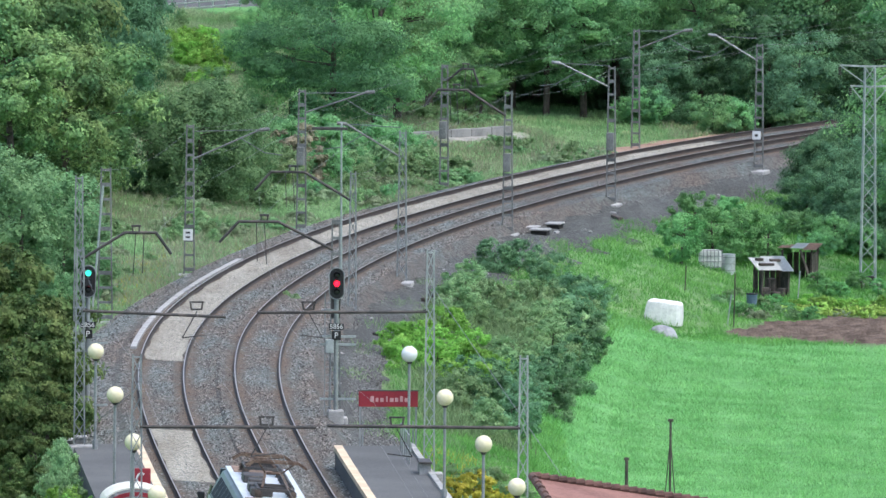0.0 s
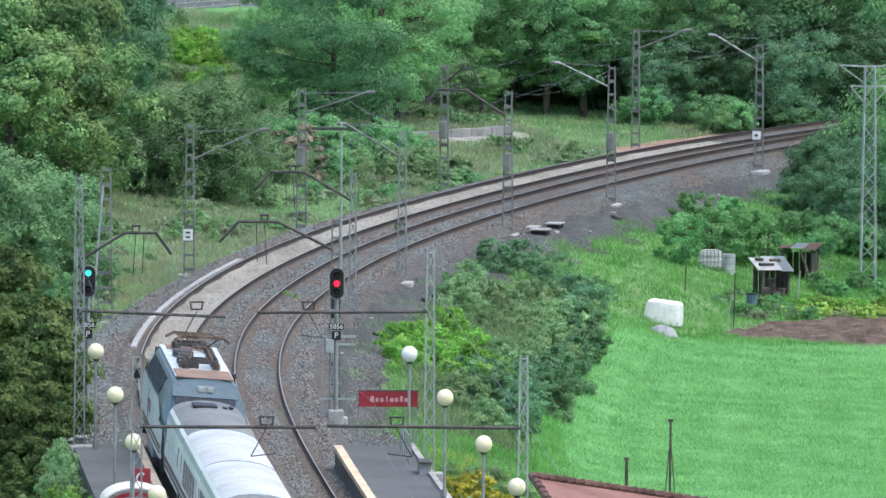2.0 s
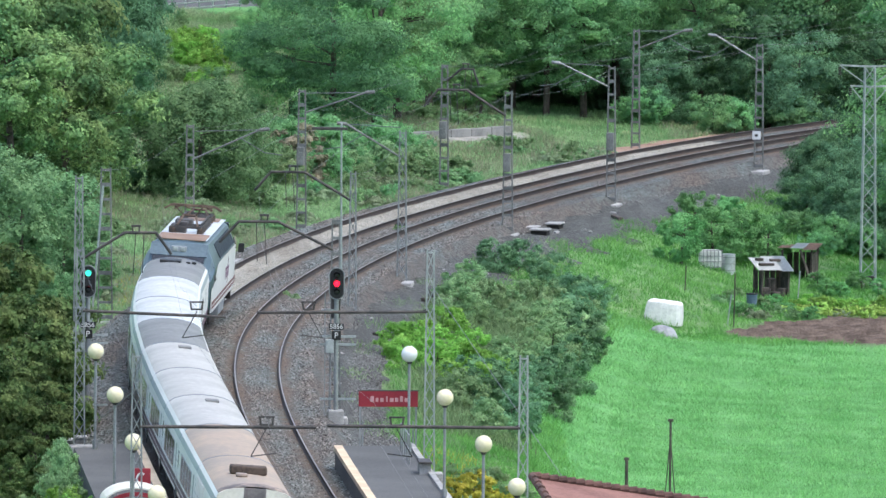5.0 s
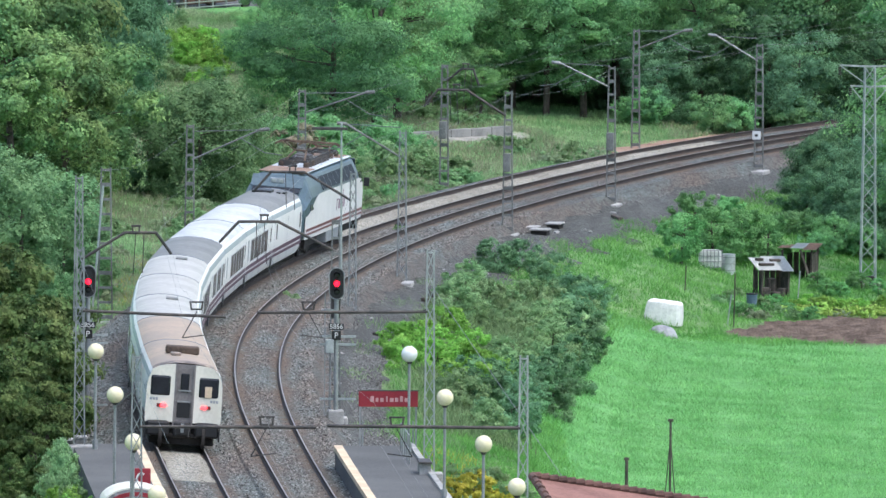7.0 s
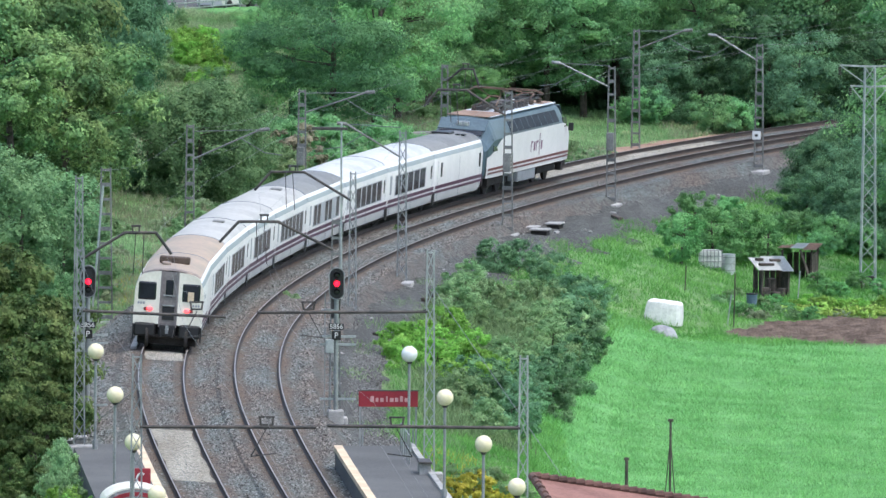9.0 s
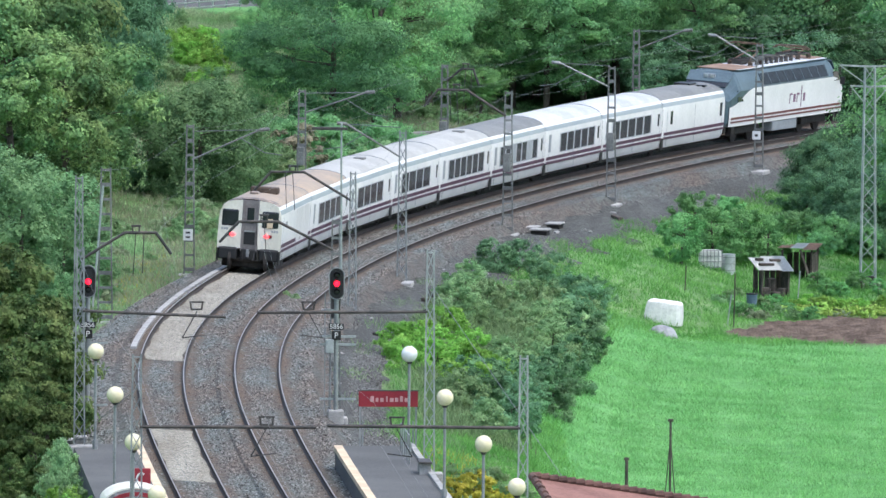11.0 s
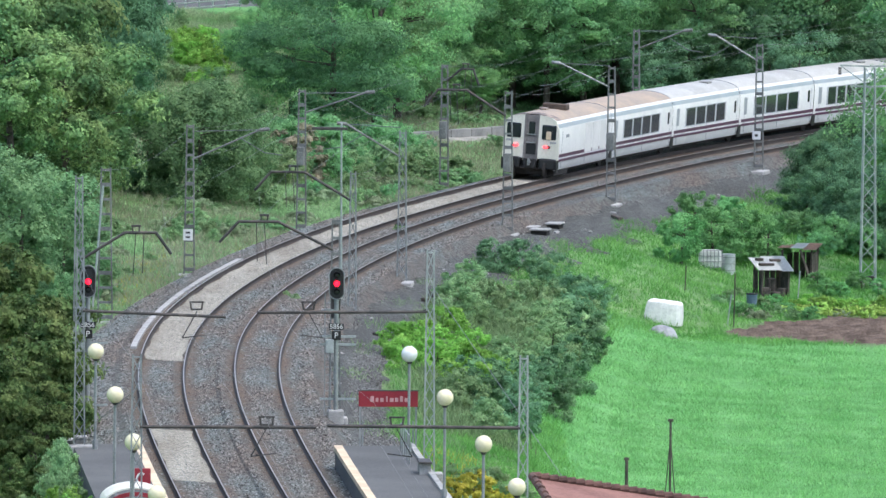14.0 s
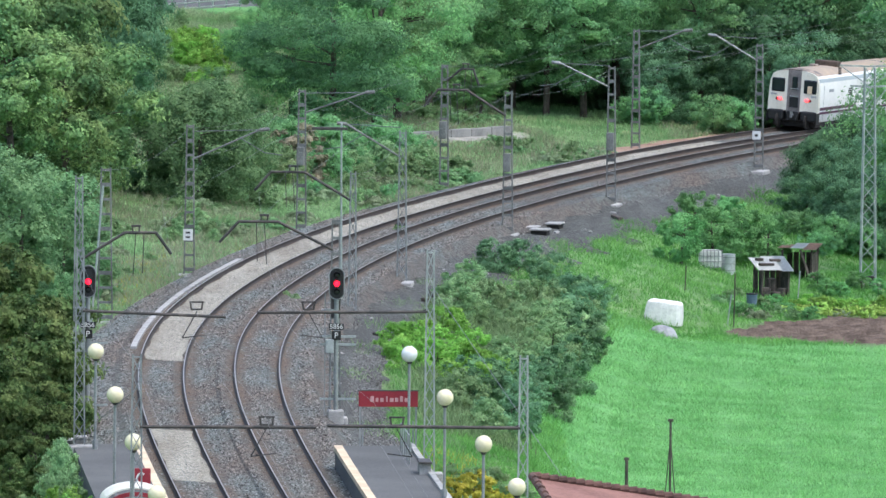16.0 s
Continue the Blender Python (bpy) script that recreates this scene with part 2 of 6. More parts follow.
def field_at(x, y):
    s, o = along(x, y)
    return smooth01(o, 13.2, 15.2) * smooth01(s, -20, 5) * (1 - 0.75 * smooth01(y, 660, 674)) + 0.4 * smooth01(o, 8.5, 10.5) * (1 - smooth01(o, 13.2, 15.2)) * smooth01(s, 135, 150) + 0.9 * smooth01(-o, 26, 34) * (1 - smooth01(x, -9, -6))


def path_at(x, y):
    u = y - 780.5 - 1.45 * x
    return (1 - smooth01(np.abs(u), 2.2, 3.4)) * smooth01(x, -1.2, 0.4) * (1 - smooth01(x, 3.4, 5.0))


def build_ground():
    xs = np.concatenate([np.array([-3500, -1500, -700, -350, -200, -120, -80]), np.arange(-60, 75, 1.0), np.array([80, 100, 140, 220, 400, 800, 1600, 3500])])
    ys = np.concatenate([np.array([-1500, -500, 0, 200, 330, 420, 460]), np.arange(485, 960, 1.0), np.array([980, 1020, 1100, 1300, 1700, 2500, 4500])])
    gx, gy = np.meshgrid(xs, ys)
    x, y = gx.ravel(), gy.ravel()
    z = ground_z(x, y)
    n = len(xs)
    faces = [(r * n + c, r * n + c + 1, (r + 1) * n + c + 1, (r + 1) * n + c) for r in range(len(ys) - 1) for c in range(n - 1)]
    ob = new("ground", mesh_from("ground", np.c_[x, y, z].tolist(), faces, MAT["rough_grass"], True))
    for name, fn in (("field", field_at), ("soil", soil_at), ("path", path_at)):
        ob.data.attributes.new(name, "FLOAT", "POINT").data.foreach_set("value", np.clip(fn(x, y), 0, 1).astype(np.float32))
    tagged(ob, "green grass ground beside the railway", "ground", "", "structure")


build_ground()


def ballast_material(name, tones, stain, spread=0.9, loose=False):
    """Crushed stone in drifts of several tones that run with the line; rust-brown dust lies in strips beside the rails."""
    m, n, l, b = shader(name, 0.95, 0.0, 0.2)
    tc, mp = n.new("ShaderNodeTexCoord"), n.new("ShaderNodeMapping")
    mp.inputs["Scale"].default_value = (0.55, 0.075, 0.3)
    l.new(tc.outputs["Object"], mp.inputs["Vector"])
    n1, n2, n3 = n.new("ShaderNodeTexNoise"), n.new("ShaderNodeTexVoronoi"), n.new("ShaderNodeTexNoise")
    n1.inputs["Scale"].default_value, n1.inputs["Detail"].default_value, n1.inputs["Roughness"].default_value = 1.0, 7, 0.65
    n2.inputs["Scale"].default_value = 12.0
    n3.inputs["Scale"].default_value, n3.inputs["Detail"].default_value = 1.3, 5
    l.new(mp.outputs[0], n1.inputs["Vector"])
    l.new(tc.outputs["Object"], n2.inputs["Vector"])
    l.new(tc.outputs["Object"], n3.inputs["Vector"])
    r1 = n.new("ShaderNodeValToRGB")
    es = r1.color_ramp.elements
    es[0].position, es[1].position = 0.36, 0.64
    es[0].color, es[1].color = (*tones[0], 1), (*tones[2], 1)
    es.new(0.5).color = (*tones[1], 1)
    l.new(n1.outputs["Fac"], r1.inputs[0])
    bw = n.new("ShaderNodeRGBToBW")
    l.new(n2.outputs["Color"], bw.inputs[0])
    r2 = n.new("ShaderNodeMapRange")
    r2.inputs["To Min"].default_value, r2.inputs["To Max"].default_value = 1 - spread, 1 + spread
    if loose:
        l.new(n.new("ShaderNodeNewGeometry").outputs["Random Per Island"], r2.inputs["Value"])
    else:
        l.new(bw.outputs[0], r2.inputs["Value"])
    hsv = n.new("ShaderNodeHueSaturation")
    l.new(r1.outputs[0], hsv.inputs["Color"])
    l.new(r2.outputs[0], hsv.inputs["Value"])
    at = n.new("ShaderNodeAttribute")
    at.attribute_name = "rust"
    patchy = n.new("ShaderNodeMapRange")
    patchy.inputs["From Min"].default_value, patchy.inputs["From Max"].default_value = 0.35, 0.6
    patchy.inputs["To Min"].default_value = 0.35
    l.new(n3.outputs["Fac"], patchy.inputs["Value"])
    fac = n.new("ShaderNodeMath")
    fac.operation = "MULTIPLY"
    l.new(at.outputs["Fac"], fac.inputs[0])
    l.new(patchy.outputs[0], fac.inputs[1])
    mx = n.new("ShaderNodeMix")
    mx.data_type = "RGBA"
    mx.inputs["B"].default_value = (*stain, 1)
    l.new(fac.outputs[0], mx.inputs["Factor"])
    l.new(hsv.outputs[0], mx.inputs["A"])
    l.new(mx.outputs["Result"], b.inputs["Base Color"])
    bp = n.new("ShaderNodeBump")
    bp.inputs["Strength"].default_value, bp.inputs["Distance"].default_value = 1.0, 0.05
    l.new(n2.outputs["Distance"], bp.inputs["Height"])
    l.new(bp.outputs[0], b.inputs["Normal"])
    return m


MAT["ballast"] = ballast_material("ballast", ((0.118, 0.102, 0.09), (0.108, 0.107, 0.10), (0.118, 0.138, 0.136)), (0.15, 0.112, 0.086))
MAT["ballast_pale"] = ballast_material("ballast_pale", ((0.22, 0.205, 0.172), (0.29, 0.28, 0.237), (0.345, 0.335, 0.29)), (0.18, 0.145, 0.12), 0.55)
MAT["gravel_dark"] = ballast_material("gravel_dark", ((0.07, 0.073, 0.068), (0.083, 0.089, 0.085), (0.11, 0.118, 0.113)), (0.1, 0.08, 0.07))
STATIONS = list(range(-130, 331, 2))


def rust_strips(ob, cols, rails):
    """A vertex value that is high beside the rails."""
    at = ob.data.attributes.new("rust", "FLOAT", "POINT")
    vals = []
    for s in STATIONS:
        for o in cols:
            d = min(abs(o - r) for r in rails)
            vals.append(min(1.0, 1.5 * max(0.0, 1 - d / 0.55)) * (0.8 + 0.2 * math.sin(s * 0.37)))
    at.data.foreach_set("value", vals)


def build_track_bed():
    rails = [-GAUGE / 2, GAUGE / 2, APART - GAUGE / 2, APART + GAUGE / 2]
    cols = [-4.1, -3.3, -2.4, -1.9] + [round(-1.5 + 0.17 * k, 3) for k in range(41)] + [5.9, 6.6, 7.2]
    def top(o):
        if o < -2.4:
            return np.interp(o, [-4.1, -2.4], [-1.0, -0.12])
        if o > 6.0:
            return np.interp(o, [6.0, 7.2], [-0.35, -0.95])
        z = -0.19
        for c in (0.0, APART):
            z = z - (o - c) / GAUGE * CANT * (abs(o - c) < 1.6) * 0.9 + (CANT / 2 if abs(o - c) < 1.6 else 0)
        return z
    ob = ribbon("track_bed", STATIONS, [(o, top(o)) for o in cols], MAT["ballast"], "structure", "grey crushed-stone ballast bed of a double track", "track bed")
    rust_strips(ob, cols, rails)
    # the dusty pale ballast between the rails of the outer track
    cols = [round(-0.78 + 0.12 * k, 3) for k in range(14)]
    for a, b in ((-6, 18), (56, 236)):
        st = list(range(a, b + 1, 2))
        ribbon("ballast_fill", st, [(o, top(o) + 0.02) for o in cols], MAT["ballast_pale"], "structure", "pale dusty ballast between the rails", "ballast", wave=0.1)
    # gravel verge on the inside of the curve
    ribbon("gravel_verge", list(range(4, 75, 2)), [(5.9, -0.5), (6.6, -0.66), (7.3, -0.76), (8.4, -0.84), (9.2, -1.25)], MAT["gravel_dark"], "structure", "dark gravel verge beside the track", "gravel", wave=0.4)
    ribbon("gravel_verge", list(range(74, 331, 2)), [(5.9, -0.5), (7.0, -0.72), (8.2, -0.8), (9.4, -0.98), (10.4, -1.4)], MAT["gravel_dark"], "structure", "dark gravel verge beside the track", "gravel", wave=0.5)


build_track_bed()


def build_rails():
    prof = [(-0.075, -0.17), (0.075, -0.17), (0.075, -0.155), (0.012, -0.13), (0.012, -0.04), (0.036, -0.03), (0.036, 0.0), (-0.036, 0.0), (-0.036, -0.03), (-0.012, -0.04), (-0.012, -0.13), (-0.075, -0.155)]
    for c in (0.0, APART):
        track = thing("railway_track", Matrix(), "rusty broad-gauge steel track on ballast", "railway track", "tracks of the line")
        for side, up in ((-1, CANT), (1, 0.0)):
            o = c + side * GAUGE / 2
            r = ribbon("rail", STATIONS, [(o + a, b + up) for a, b in prof], MAT["rail"], "", "", "", True)
            r.parent = track
            t = ribbon("rail_head", STATIONS, [(o - 0.022, up + 0.004), (o + 0.022, up + 0.004)], MAT["rail_top"], "", "")
            t.parent = r
            t["label"] = "polished running surface"


build_rails()


def ballast_stones(name, seed, count, sr, orange, keep_top, size, material, label):
    """Loose stones on the bed, each a small uneven octahedron; one object."""
    rng = np.random.default_rng(seed)
    s, o = sr[0] + (sr[1] - sr[0]) * rng.uniform(0, 1, count) ** 1.25, rng.uniform(*orange, count)
    k = np.ones(count, bool)
    for r in (-GAUGE / 2, GAUGE / 2, APART - GAUGE / 2, APART + GAUGE / 2):
        k &= (np.abs(o - r) > 0.42) | ((np.abs(o - r) > 0.13) & (rng.uniform(0, 1, count) < 0.15))
    if name == "loose_ballast":
        k &= (np.abs(o) > 0.8) | (s < 54)
    if name == "loose_gravel":
        k &= (o < 8.6) | (s > 74)
    s, o = s[k], o[k]
    n = len(s)
    t = np.interp(s, SS, TH)
    c = np.c_[np.interp(s, SS, LX) + o * np.sin(t), np.interp(s, SS, LY) - o * np.cos(t), rail_z(s) + keep_top(o)]
    r = size * rng.uniform(0.5, 1.4, n)
    a = rng.uniform(0, 6.283, n)
    ux, uy = np.cos(a) * r, np.sin(a) * r
    z = np.zeros(n)
    base = [np.c_[ux, uy, z], np.c_[-uy * 0.8, ux * 0.8, z], np.c_[-ux * 0.9, -uy * 0.9, z], np.c_[uy * 0.85, -ux * 0.85, z], np.c_[ux * 0.2, uy * 0.2, r * 0.75]]
    verts = np.stack([c + b for b in base], 1).reshape(-1, 3)
    f = np.array([[0, 1, 4], [1, 2, 4], [2, 3, 4], [3, 0, 4]])
    faces = (np.arange(n)[:, None, None] * 5 + f[None]).reshape(-1)
    me = bpy.data.meshes.new(name)
    me.vertices.add(n * 5)
    me.vertices.foreach_set("co", verts.ravel())
    me.loops.add(n * 12)
    me.loops.foreach_set("vertex_index", faces)
    me.polygons.add(n * 4)
    me.polygons.foreach_set("loop_start", np.arange(n * 4) * 3)
    me.materials.append(material)
    me.update(calc_edges=True)
    return tagged(new(name, me), label, "ballast", "", "stuff")


MAT["stone_mix"] = ballast_material("stone_mix", ((0.16, 0.139, 0.122), (0.16, 0.158, 0.148), (0.155, 0.18, 0.178)), (0.155, 0.112, 0.084), 0.92, True)
MAT["stone_dark"] = ballast_material("stone_dark", ((0.12, 0.117, 0.11), (0.135, 0.137, 0.132), (0.155, 0.162, 0.157)), (0.1, 0.08, 0.07), 0.95, True)
MAT["stone_pale"] = mottled("stone_pale", (0.17, 0.165, 0.15), (0.31, 0.30, 0.275), 0.5, 8.0, 0.95, island=0.5)


def bed_top(o):
    z = np.full(len(o), -0.19)
    for c in (0.0, APART):
        inside = np.abs(o - c) < 1.6
        z = np.where(inside, z - (o - c) / GAUGE * CANT * 0.9 + CANT / 2, z)
    z = np.where(o < -2.4, np.interp(o, [-4.1, -2.4], [-1.0, -0.12]), z)
    return np.where(o > 5.9, np.interp(o, [5.9, 7.0, 8.2, 9.4], [-0.45, -0.74, -0.82, -1.0]), z) - 0.01


ballast_stones("loose_ballast", 21, 120000, (-25, 170), (-4.0, 6.2), bed_top, 0.048, MAT["stone_mix"], "loose grey and pale ballast stones on the track bed")
ballast_stones("loose_gravel", 22, 42000, (6, 235), (5.9, 9.4), bed_top, 0.046, MAT["stone_dark"], "loose dark gravel beside the inner track")
ballast_stones("dusty_ballast", 23, 9000, (56, 236), (-0.78, 0.78), lambda o: bed_top(o) + 0.02, 0.042, MAT["stone_pale"], "pale dusty stones between the outer rails")
ribbon("earth_strip", list(range(236, 300, 2)), [(-7.6, -0.86), (-6.6, -0.84), (-5.2, -0.85), (-4.2, -0.88)], mottled("red_earth", (0.24, 0.15, 0.11), (0.36, 0.25, 0.19), 0.6, 8.0, 0.95, bump=0.4), "structure", "bare reddish earth beside the track", "earth", wave=0.4)

# ---------- trees and bushes ----------
def crown_mesh(name, seed, size, clumps, leaves, leaf, material, low=0.0, ragged=0.25, flat=0.7):
    """Small leaves on clumps, clumps on boughs, boughs inside an uneven outline; size: half widths and full height, low: the crown's foot."""
    rng = np.random.default_rng(seed)
    ph = rng.uniform(0, 6.28, 6)
    boughs = max(14, clumps // 6)
    bushy = low <= 0.3
    low = low - 0.12 * size[2] * bushy
    i = np.arange(boughs) + 0.5
    el = np.clip(1 - 2 * i / boughs + rng.normal(0, 0.08, boughs), -0.97, 0.97)
    az = i * 2.39996 + rng.normal(0, 0.25, boughs)
    d = np.c_[np.cos(az) * np.sqrt(1 - el ** 2), np.sin(az) * np.sqrt(1 - el ** 2), el]
    bulge = 1 + ragged * (np.sin(2 * az + ph[0]) * 0.4 + np.sin(3 * az + 4 * el + ph[1]) * 0.6 + np.sin(5 * el - 2 * az + ph[2]) * 0.5)
    rad = rng.uniform(0.35, 1.0, boughs) ** 0.5 * bulge
    half = (size[2] - low) / 2
    bc = d * rad[:, None] * np.array([size[0], size[1], half]) * 0.74
    bc[:, 2] += low + half
    bc[:, :2] *= (1.12 - 0.25 * np.clip(bc[:, 2] / size[2], 0, 1))[:, None]
    br = rng.uniform(0.22, 0.44, boughs) * (1.12 if bushy else 1.0) * (size[0] + half) / 2
    # clumps sit on the upper and outer side of their bough
    total = int(clumps * 1.7)
    k1 = rng.integers(0, boughs, total)
    e = rng.normal(size=(total, 3)) * 0.8 + d[k1] * 0.55 + np.array([0, 0, 0.12 if bushy else 0.3])
    e /= np.linalg.norm(e, axis=1)[:, None]
    squash = np.array([1.3 - 0.35 * flat, 1.3 - 0.35 * flat, 0.25 + 0.75 * flat])
    c = bc[k1] + e * (br[k1] * rng.uniform(0.55, 1.12, total))[:, None] * squash
    cr = br[k1] * rng.uniform(0.22, 0.52, total)
    per = max(8, int(leaves / 1.7))
    n = total * per
    q = rng.normal(size=(n, 3))
    q /= np.linalg.norm(q, axis=1)[:, None]
    k = np.repeat(np.arange(total), per)
    p = c[k] + q * (cr[k] * rng.uniform(0.15, 1.15, n) ** 0.7)[:, None] * squash
    nrm = q * 0.6 + e[k] * 0.75 + rng.normal(size=(n, 3)) * 0.4 + np.array([0, 0, 0.25])
    nrm /= np.linalg.norm(nrm, axis=1)[:, None]
    u = np.cross(nrm, rng.normal(size=(n, 3)))
    u /= np.linalg.norm(u, axis=1)[:, None]
    v = np.cross(nrm, u)
    L = (leaf * rng.uniform(0.5, 1.25, n))[:, None]
    W = L * 0.7
    verts = np.stack([p - u * L * 0.5 - v * W * 0.5, p + u * L * 0.5 - v * W * 0.35, p + v * W * 0.75], 1).reshape(-1, 3)
    me = bpy.data.meshes.new(name)
    me.vertices.add(n * 3)
    me.vertices.foreach_set("co", verts.ravel())
    me.loops.add(n * 3)
    me.loops.foreach_set("vertex_index", np.arange(n * 3))
    me.polygons.add(n)
    me.polygons.foreach_set("loop_start", np.arange(n) * 3)
    me.materials.append(material)
    me.update(calc_edges=True)
    me.validate()
    return me, bc


def trunk_mesh(name, seed, height, radius, clumps, limbs=9):
    rng = random.Random(seed)
    bm = bmesh.new()
    def limb(a, b, r1, r2, seg=6):
        v = Vector(b) - Vector(a)
        m = Matrix.Translation((Vector(a) + Vector(b)) / 2) @ v.to_track_quat("Z", "Y").to_matrix().to_4x4()
        bmesh.ops.create_cone(bm, cap_ends=True, segments=seg, radius1=r1, radius2=r2, depth=v.length * 1.03, matrix=m)
    bend = (rng.uniform(-0.3, 0.3), rng.uniform(-0.3, 0.3))
    p0, p1, p2 = (0, 0, -0.4), (bend[0] * 0.5, bend[1] * 0.5, height * 0.35), (bend[0], bend[1], height * 0.7)
    limb(p0, p1, radius, radius * 0.75, 8)
    limb(p1, p2, radius * 0.75, radius * 0.3, 8)
    for k in range(limbs):
        t = rng.uniform(0.25, 0.95)
        a = Vector(p1).lerp(Vector(p2), t)
        c = Vector(clumps[rng.randrange(len(clumps))])
        b = a.lerp(c, 0.75)
        if b.z < a.z:
            b.z = a.z + 0.3
        limb(a, b, radius * 0.34 * (1.1 - t * 0.6), radius * 0.07)
    me = bpy.data.meshes.new(name)
    bm.to_mesh(me)
    bm.free()
    me.materials.append(MAT["bark"])
    return me


class Plant:
    """One kind of tree or bush, planted again and again."""

    def __init__(self, name, seed, size, clumps, leaves, leaf, material, label, category, low=0.0, trunk=0.0, ragged=0.25, group="", flat=0.7):
        me, c = crown_mesh("crown", seed, size, clumps, leaves, leaf, MAT[material], low, ragged, flat)
        self.name, self.label, self.category, self.group = name, label, category, group
        self.crown, self.height = me, size[2]
        self.trunk = trunk_mesh("trunk", seed, size[2], trunk or 0.05, c.tolist(), 10 if trunk else 6)

    def at(self, x, y, scale=1.0, turn=0.0, wide=1.0, sink=0.0):
        e = thing(self.name, Matrix.Translation((x, y, gz(x, y) - sink)), self.label, self.category, self.group)
        e.rotation_euler = (0, 0, radians(turn))
        e.scale = (scale * wide, scale * wide, scale)
        for nm, me in (("trunk", self.trunk), ("crown", self.crown)):
            o = new(nm, me)
            o.parent = e
        return e


WOOD = [Plant("tree", 11 + k, (3.4 + 0.5 * k, 3.4, 12.5 - k), 170, 190, 0.15, "leaf_wood", "tall broadleaf tree with a dark green crown in the wood", "tree", 2.2, 0.24, 0.5, "trees of the wood", 0.55) for k in range(3)]
FRESH = [Plant("tree", 31 + k, (3.6, 3.4, 11.0), 165, 225, 0.145, "leaf_fresh", "broadleaf tree with fresh green spring foliage", "tree", 1.2, 0.24, 0.45, "trees of the wood", 0.6) for k in range(2)]
DARK = [Plant("tree", 41 + k, (3.2, 3.2, 9.0), 130, 200, 0.165, "leaf_dark", "dense dark green tree at the edge of the wood", "tree", 0.3, 0.2, 0.3, "trees of the wood") for k in range(2)]
OLIVE = [Plant("tree", 51 + k, (3.6, 3.4, 10.5), 120, 200, 0.21, "leaf_olive", "oak with olive green young leaves", "tree", 0.5, 0.28, 0.5, "trees beside the station", 0.6) for k in range(2)]
MAT["leaf_oak"] = leafy("leaf_oak", (0.062, 0.136, 0.047), (0.19, 0.264, 0.095), 0.9, 0.45)
OAK = [Plant("tree", 56 + k, (2.2, 2.1, 6.5), 75, 190, 0.21, "leaf_oak", "oak with large glossy dark and olive leaf clusters", "tree", 0.2, 0.2, 0.5, "oaks beside the platform", 0.6) for k in range(2)]
BUSH = [Plant("bush", 61 + k, (1.5, 1.3, 2.0), 95, 75, 0.115, "leaf_bush", "grey-green bramble bush on the embankment", "bush", 0.0, 0.0, 0.4, "bushes on the embankment") for k in range(3)]
LIME = [Plant("bush", 71 + k, (1.4, 1.2, 1.7), 90, 75, 0.12, "leaf_lime", "bright lime-green shrub on the embankment", "bush", 0.0, 0.0, 0.4, "bushes on the embankment") for k in range(2)]
UNDER = [Plant("shrub", 81 + k, (1.6, 1.5, 2.3), 100, 90, 0.115, "leaf_wood", "leafy green shrub under the trees", "bush", 0.0, 0.0, 0.4, "undergrowth of the wood") for k in range(2)]
DARKBUSH = [Plant("bush", 91 + k, (1.5, 1.3, 2.2), 95, 75, 0.12, "leaf_laurel", "dark green laurel bush on the embankment", "bush", 0.0, 0.0, 0.4, "bushes on the embankment") for k in range(2)]
SCRUB = [Plant("tree", 101 + k, (2.3, 2.1, 6.3), 90, 170, 0.16, "leaf_willow", "bushy grey-green willow beside the track", "tree", 0.0, 0.14, 0.4, "willows beside the track") for k in range(2)]
FRUIT = [Plant("fruit_tree", 111 + k, (1.6, 1.5, 3.4), 70, 160, 0.115, "leaf_fruit", "low leafy fruit tree in the garden", "tree", 0.3, 0.11, 0.35, "fruit trees in the garden", 0.75) for k in range(2)]
LOCUST = Plant("tree", 141, (4.7, 4.2, 10.0), 230, 190, 0.14, "leaf_locust", "wide tree with layered green boughs behind the curve", "tree", 0.6, 0.26, 0.35, "trees of the wood", 0.35)
ROUND = Plant("tree", 145, (3.0, 2.8, 6.4), 210, 170, 0.13, "leaf_willow", "round grey-green willow beside the track", "tree", 0.0, 0.14, 0.15, "willows beside the track", 0.85)
HERB = [Plant("weed_clump", 151 + k, (1.1, 0.9, (0.55, 0.8, 0.45)[k]), 60, 75, 0.09, ("leaf_herb", "leaf_herb", "leaf_herb_pale")[k], "low clump of weeds and nettles beside the track", "weeds", 0.0, 0.0, 0.4, "weeds beside the track") for k in range(3)]
HAW = Plant("bush", 121, (1.6, 1.5, 2.6), 50, 110, 0.18, "leaf_haw", "hawthorn bush with pale pinkish blossom", "bush", 0.0, 0.0, 0.4)
YELLOW = Plant("bush", 131, (1.3, 1.2, 1.3), 40, 110, 0.14, "flower_bush", "broom bush in yellow flower beside the platform", "bush", 0.0, 0.0, 0.4)

# ---------- grass ----------
MAT["grass_mown"] = leafy("grass_mown", (0.201, 0.493, 0.168), (0.286, 0.609, 0.235), 0.35, 0.35, 0.4)
MAT["grass_bank"] = leafy("grass_bank", (0.116, 0.302, 0.068), (0.204, 0.421, 0.116), 0.3, 0.3, 0.4)
MAT["grass_wild"] = leafy("grass_wild", (0.174, 0.308, 0.132), (0.314, 0.456, 0.23), 0.22, 0.4, 0.4)
MAT["grass_dry"] = leafy("grass_dry", (0.286, 0.319, 0.198), (0.44, 0.44, 0.308), 0.3, 0.3, 0.4)
MAT["grass_hill"] = leafy("grass_hill", (0.23, 0.36, 0.16), (0.40, 0.48, 0.29), 0.2, 0.35, 0.4)
MAT["flower"] = leafy("flower", (0.45, 0.40, 0.05), (0.6, 0.55, 0.10), 0.3, 0.2, 0.3)


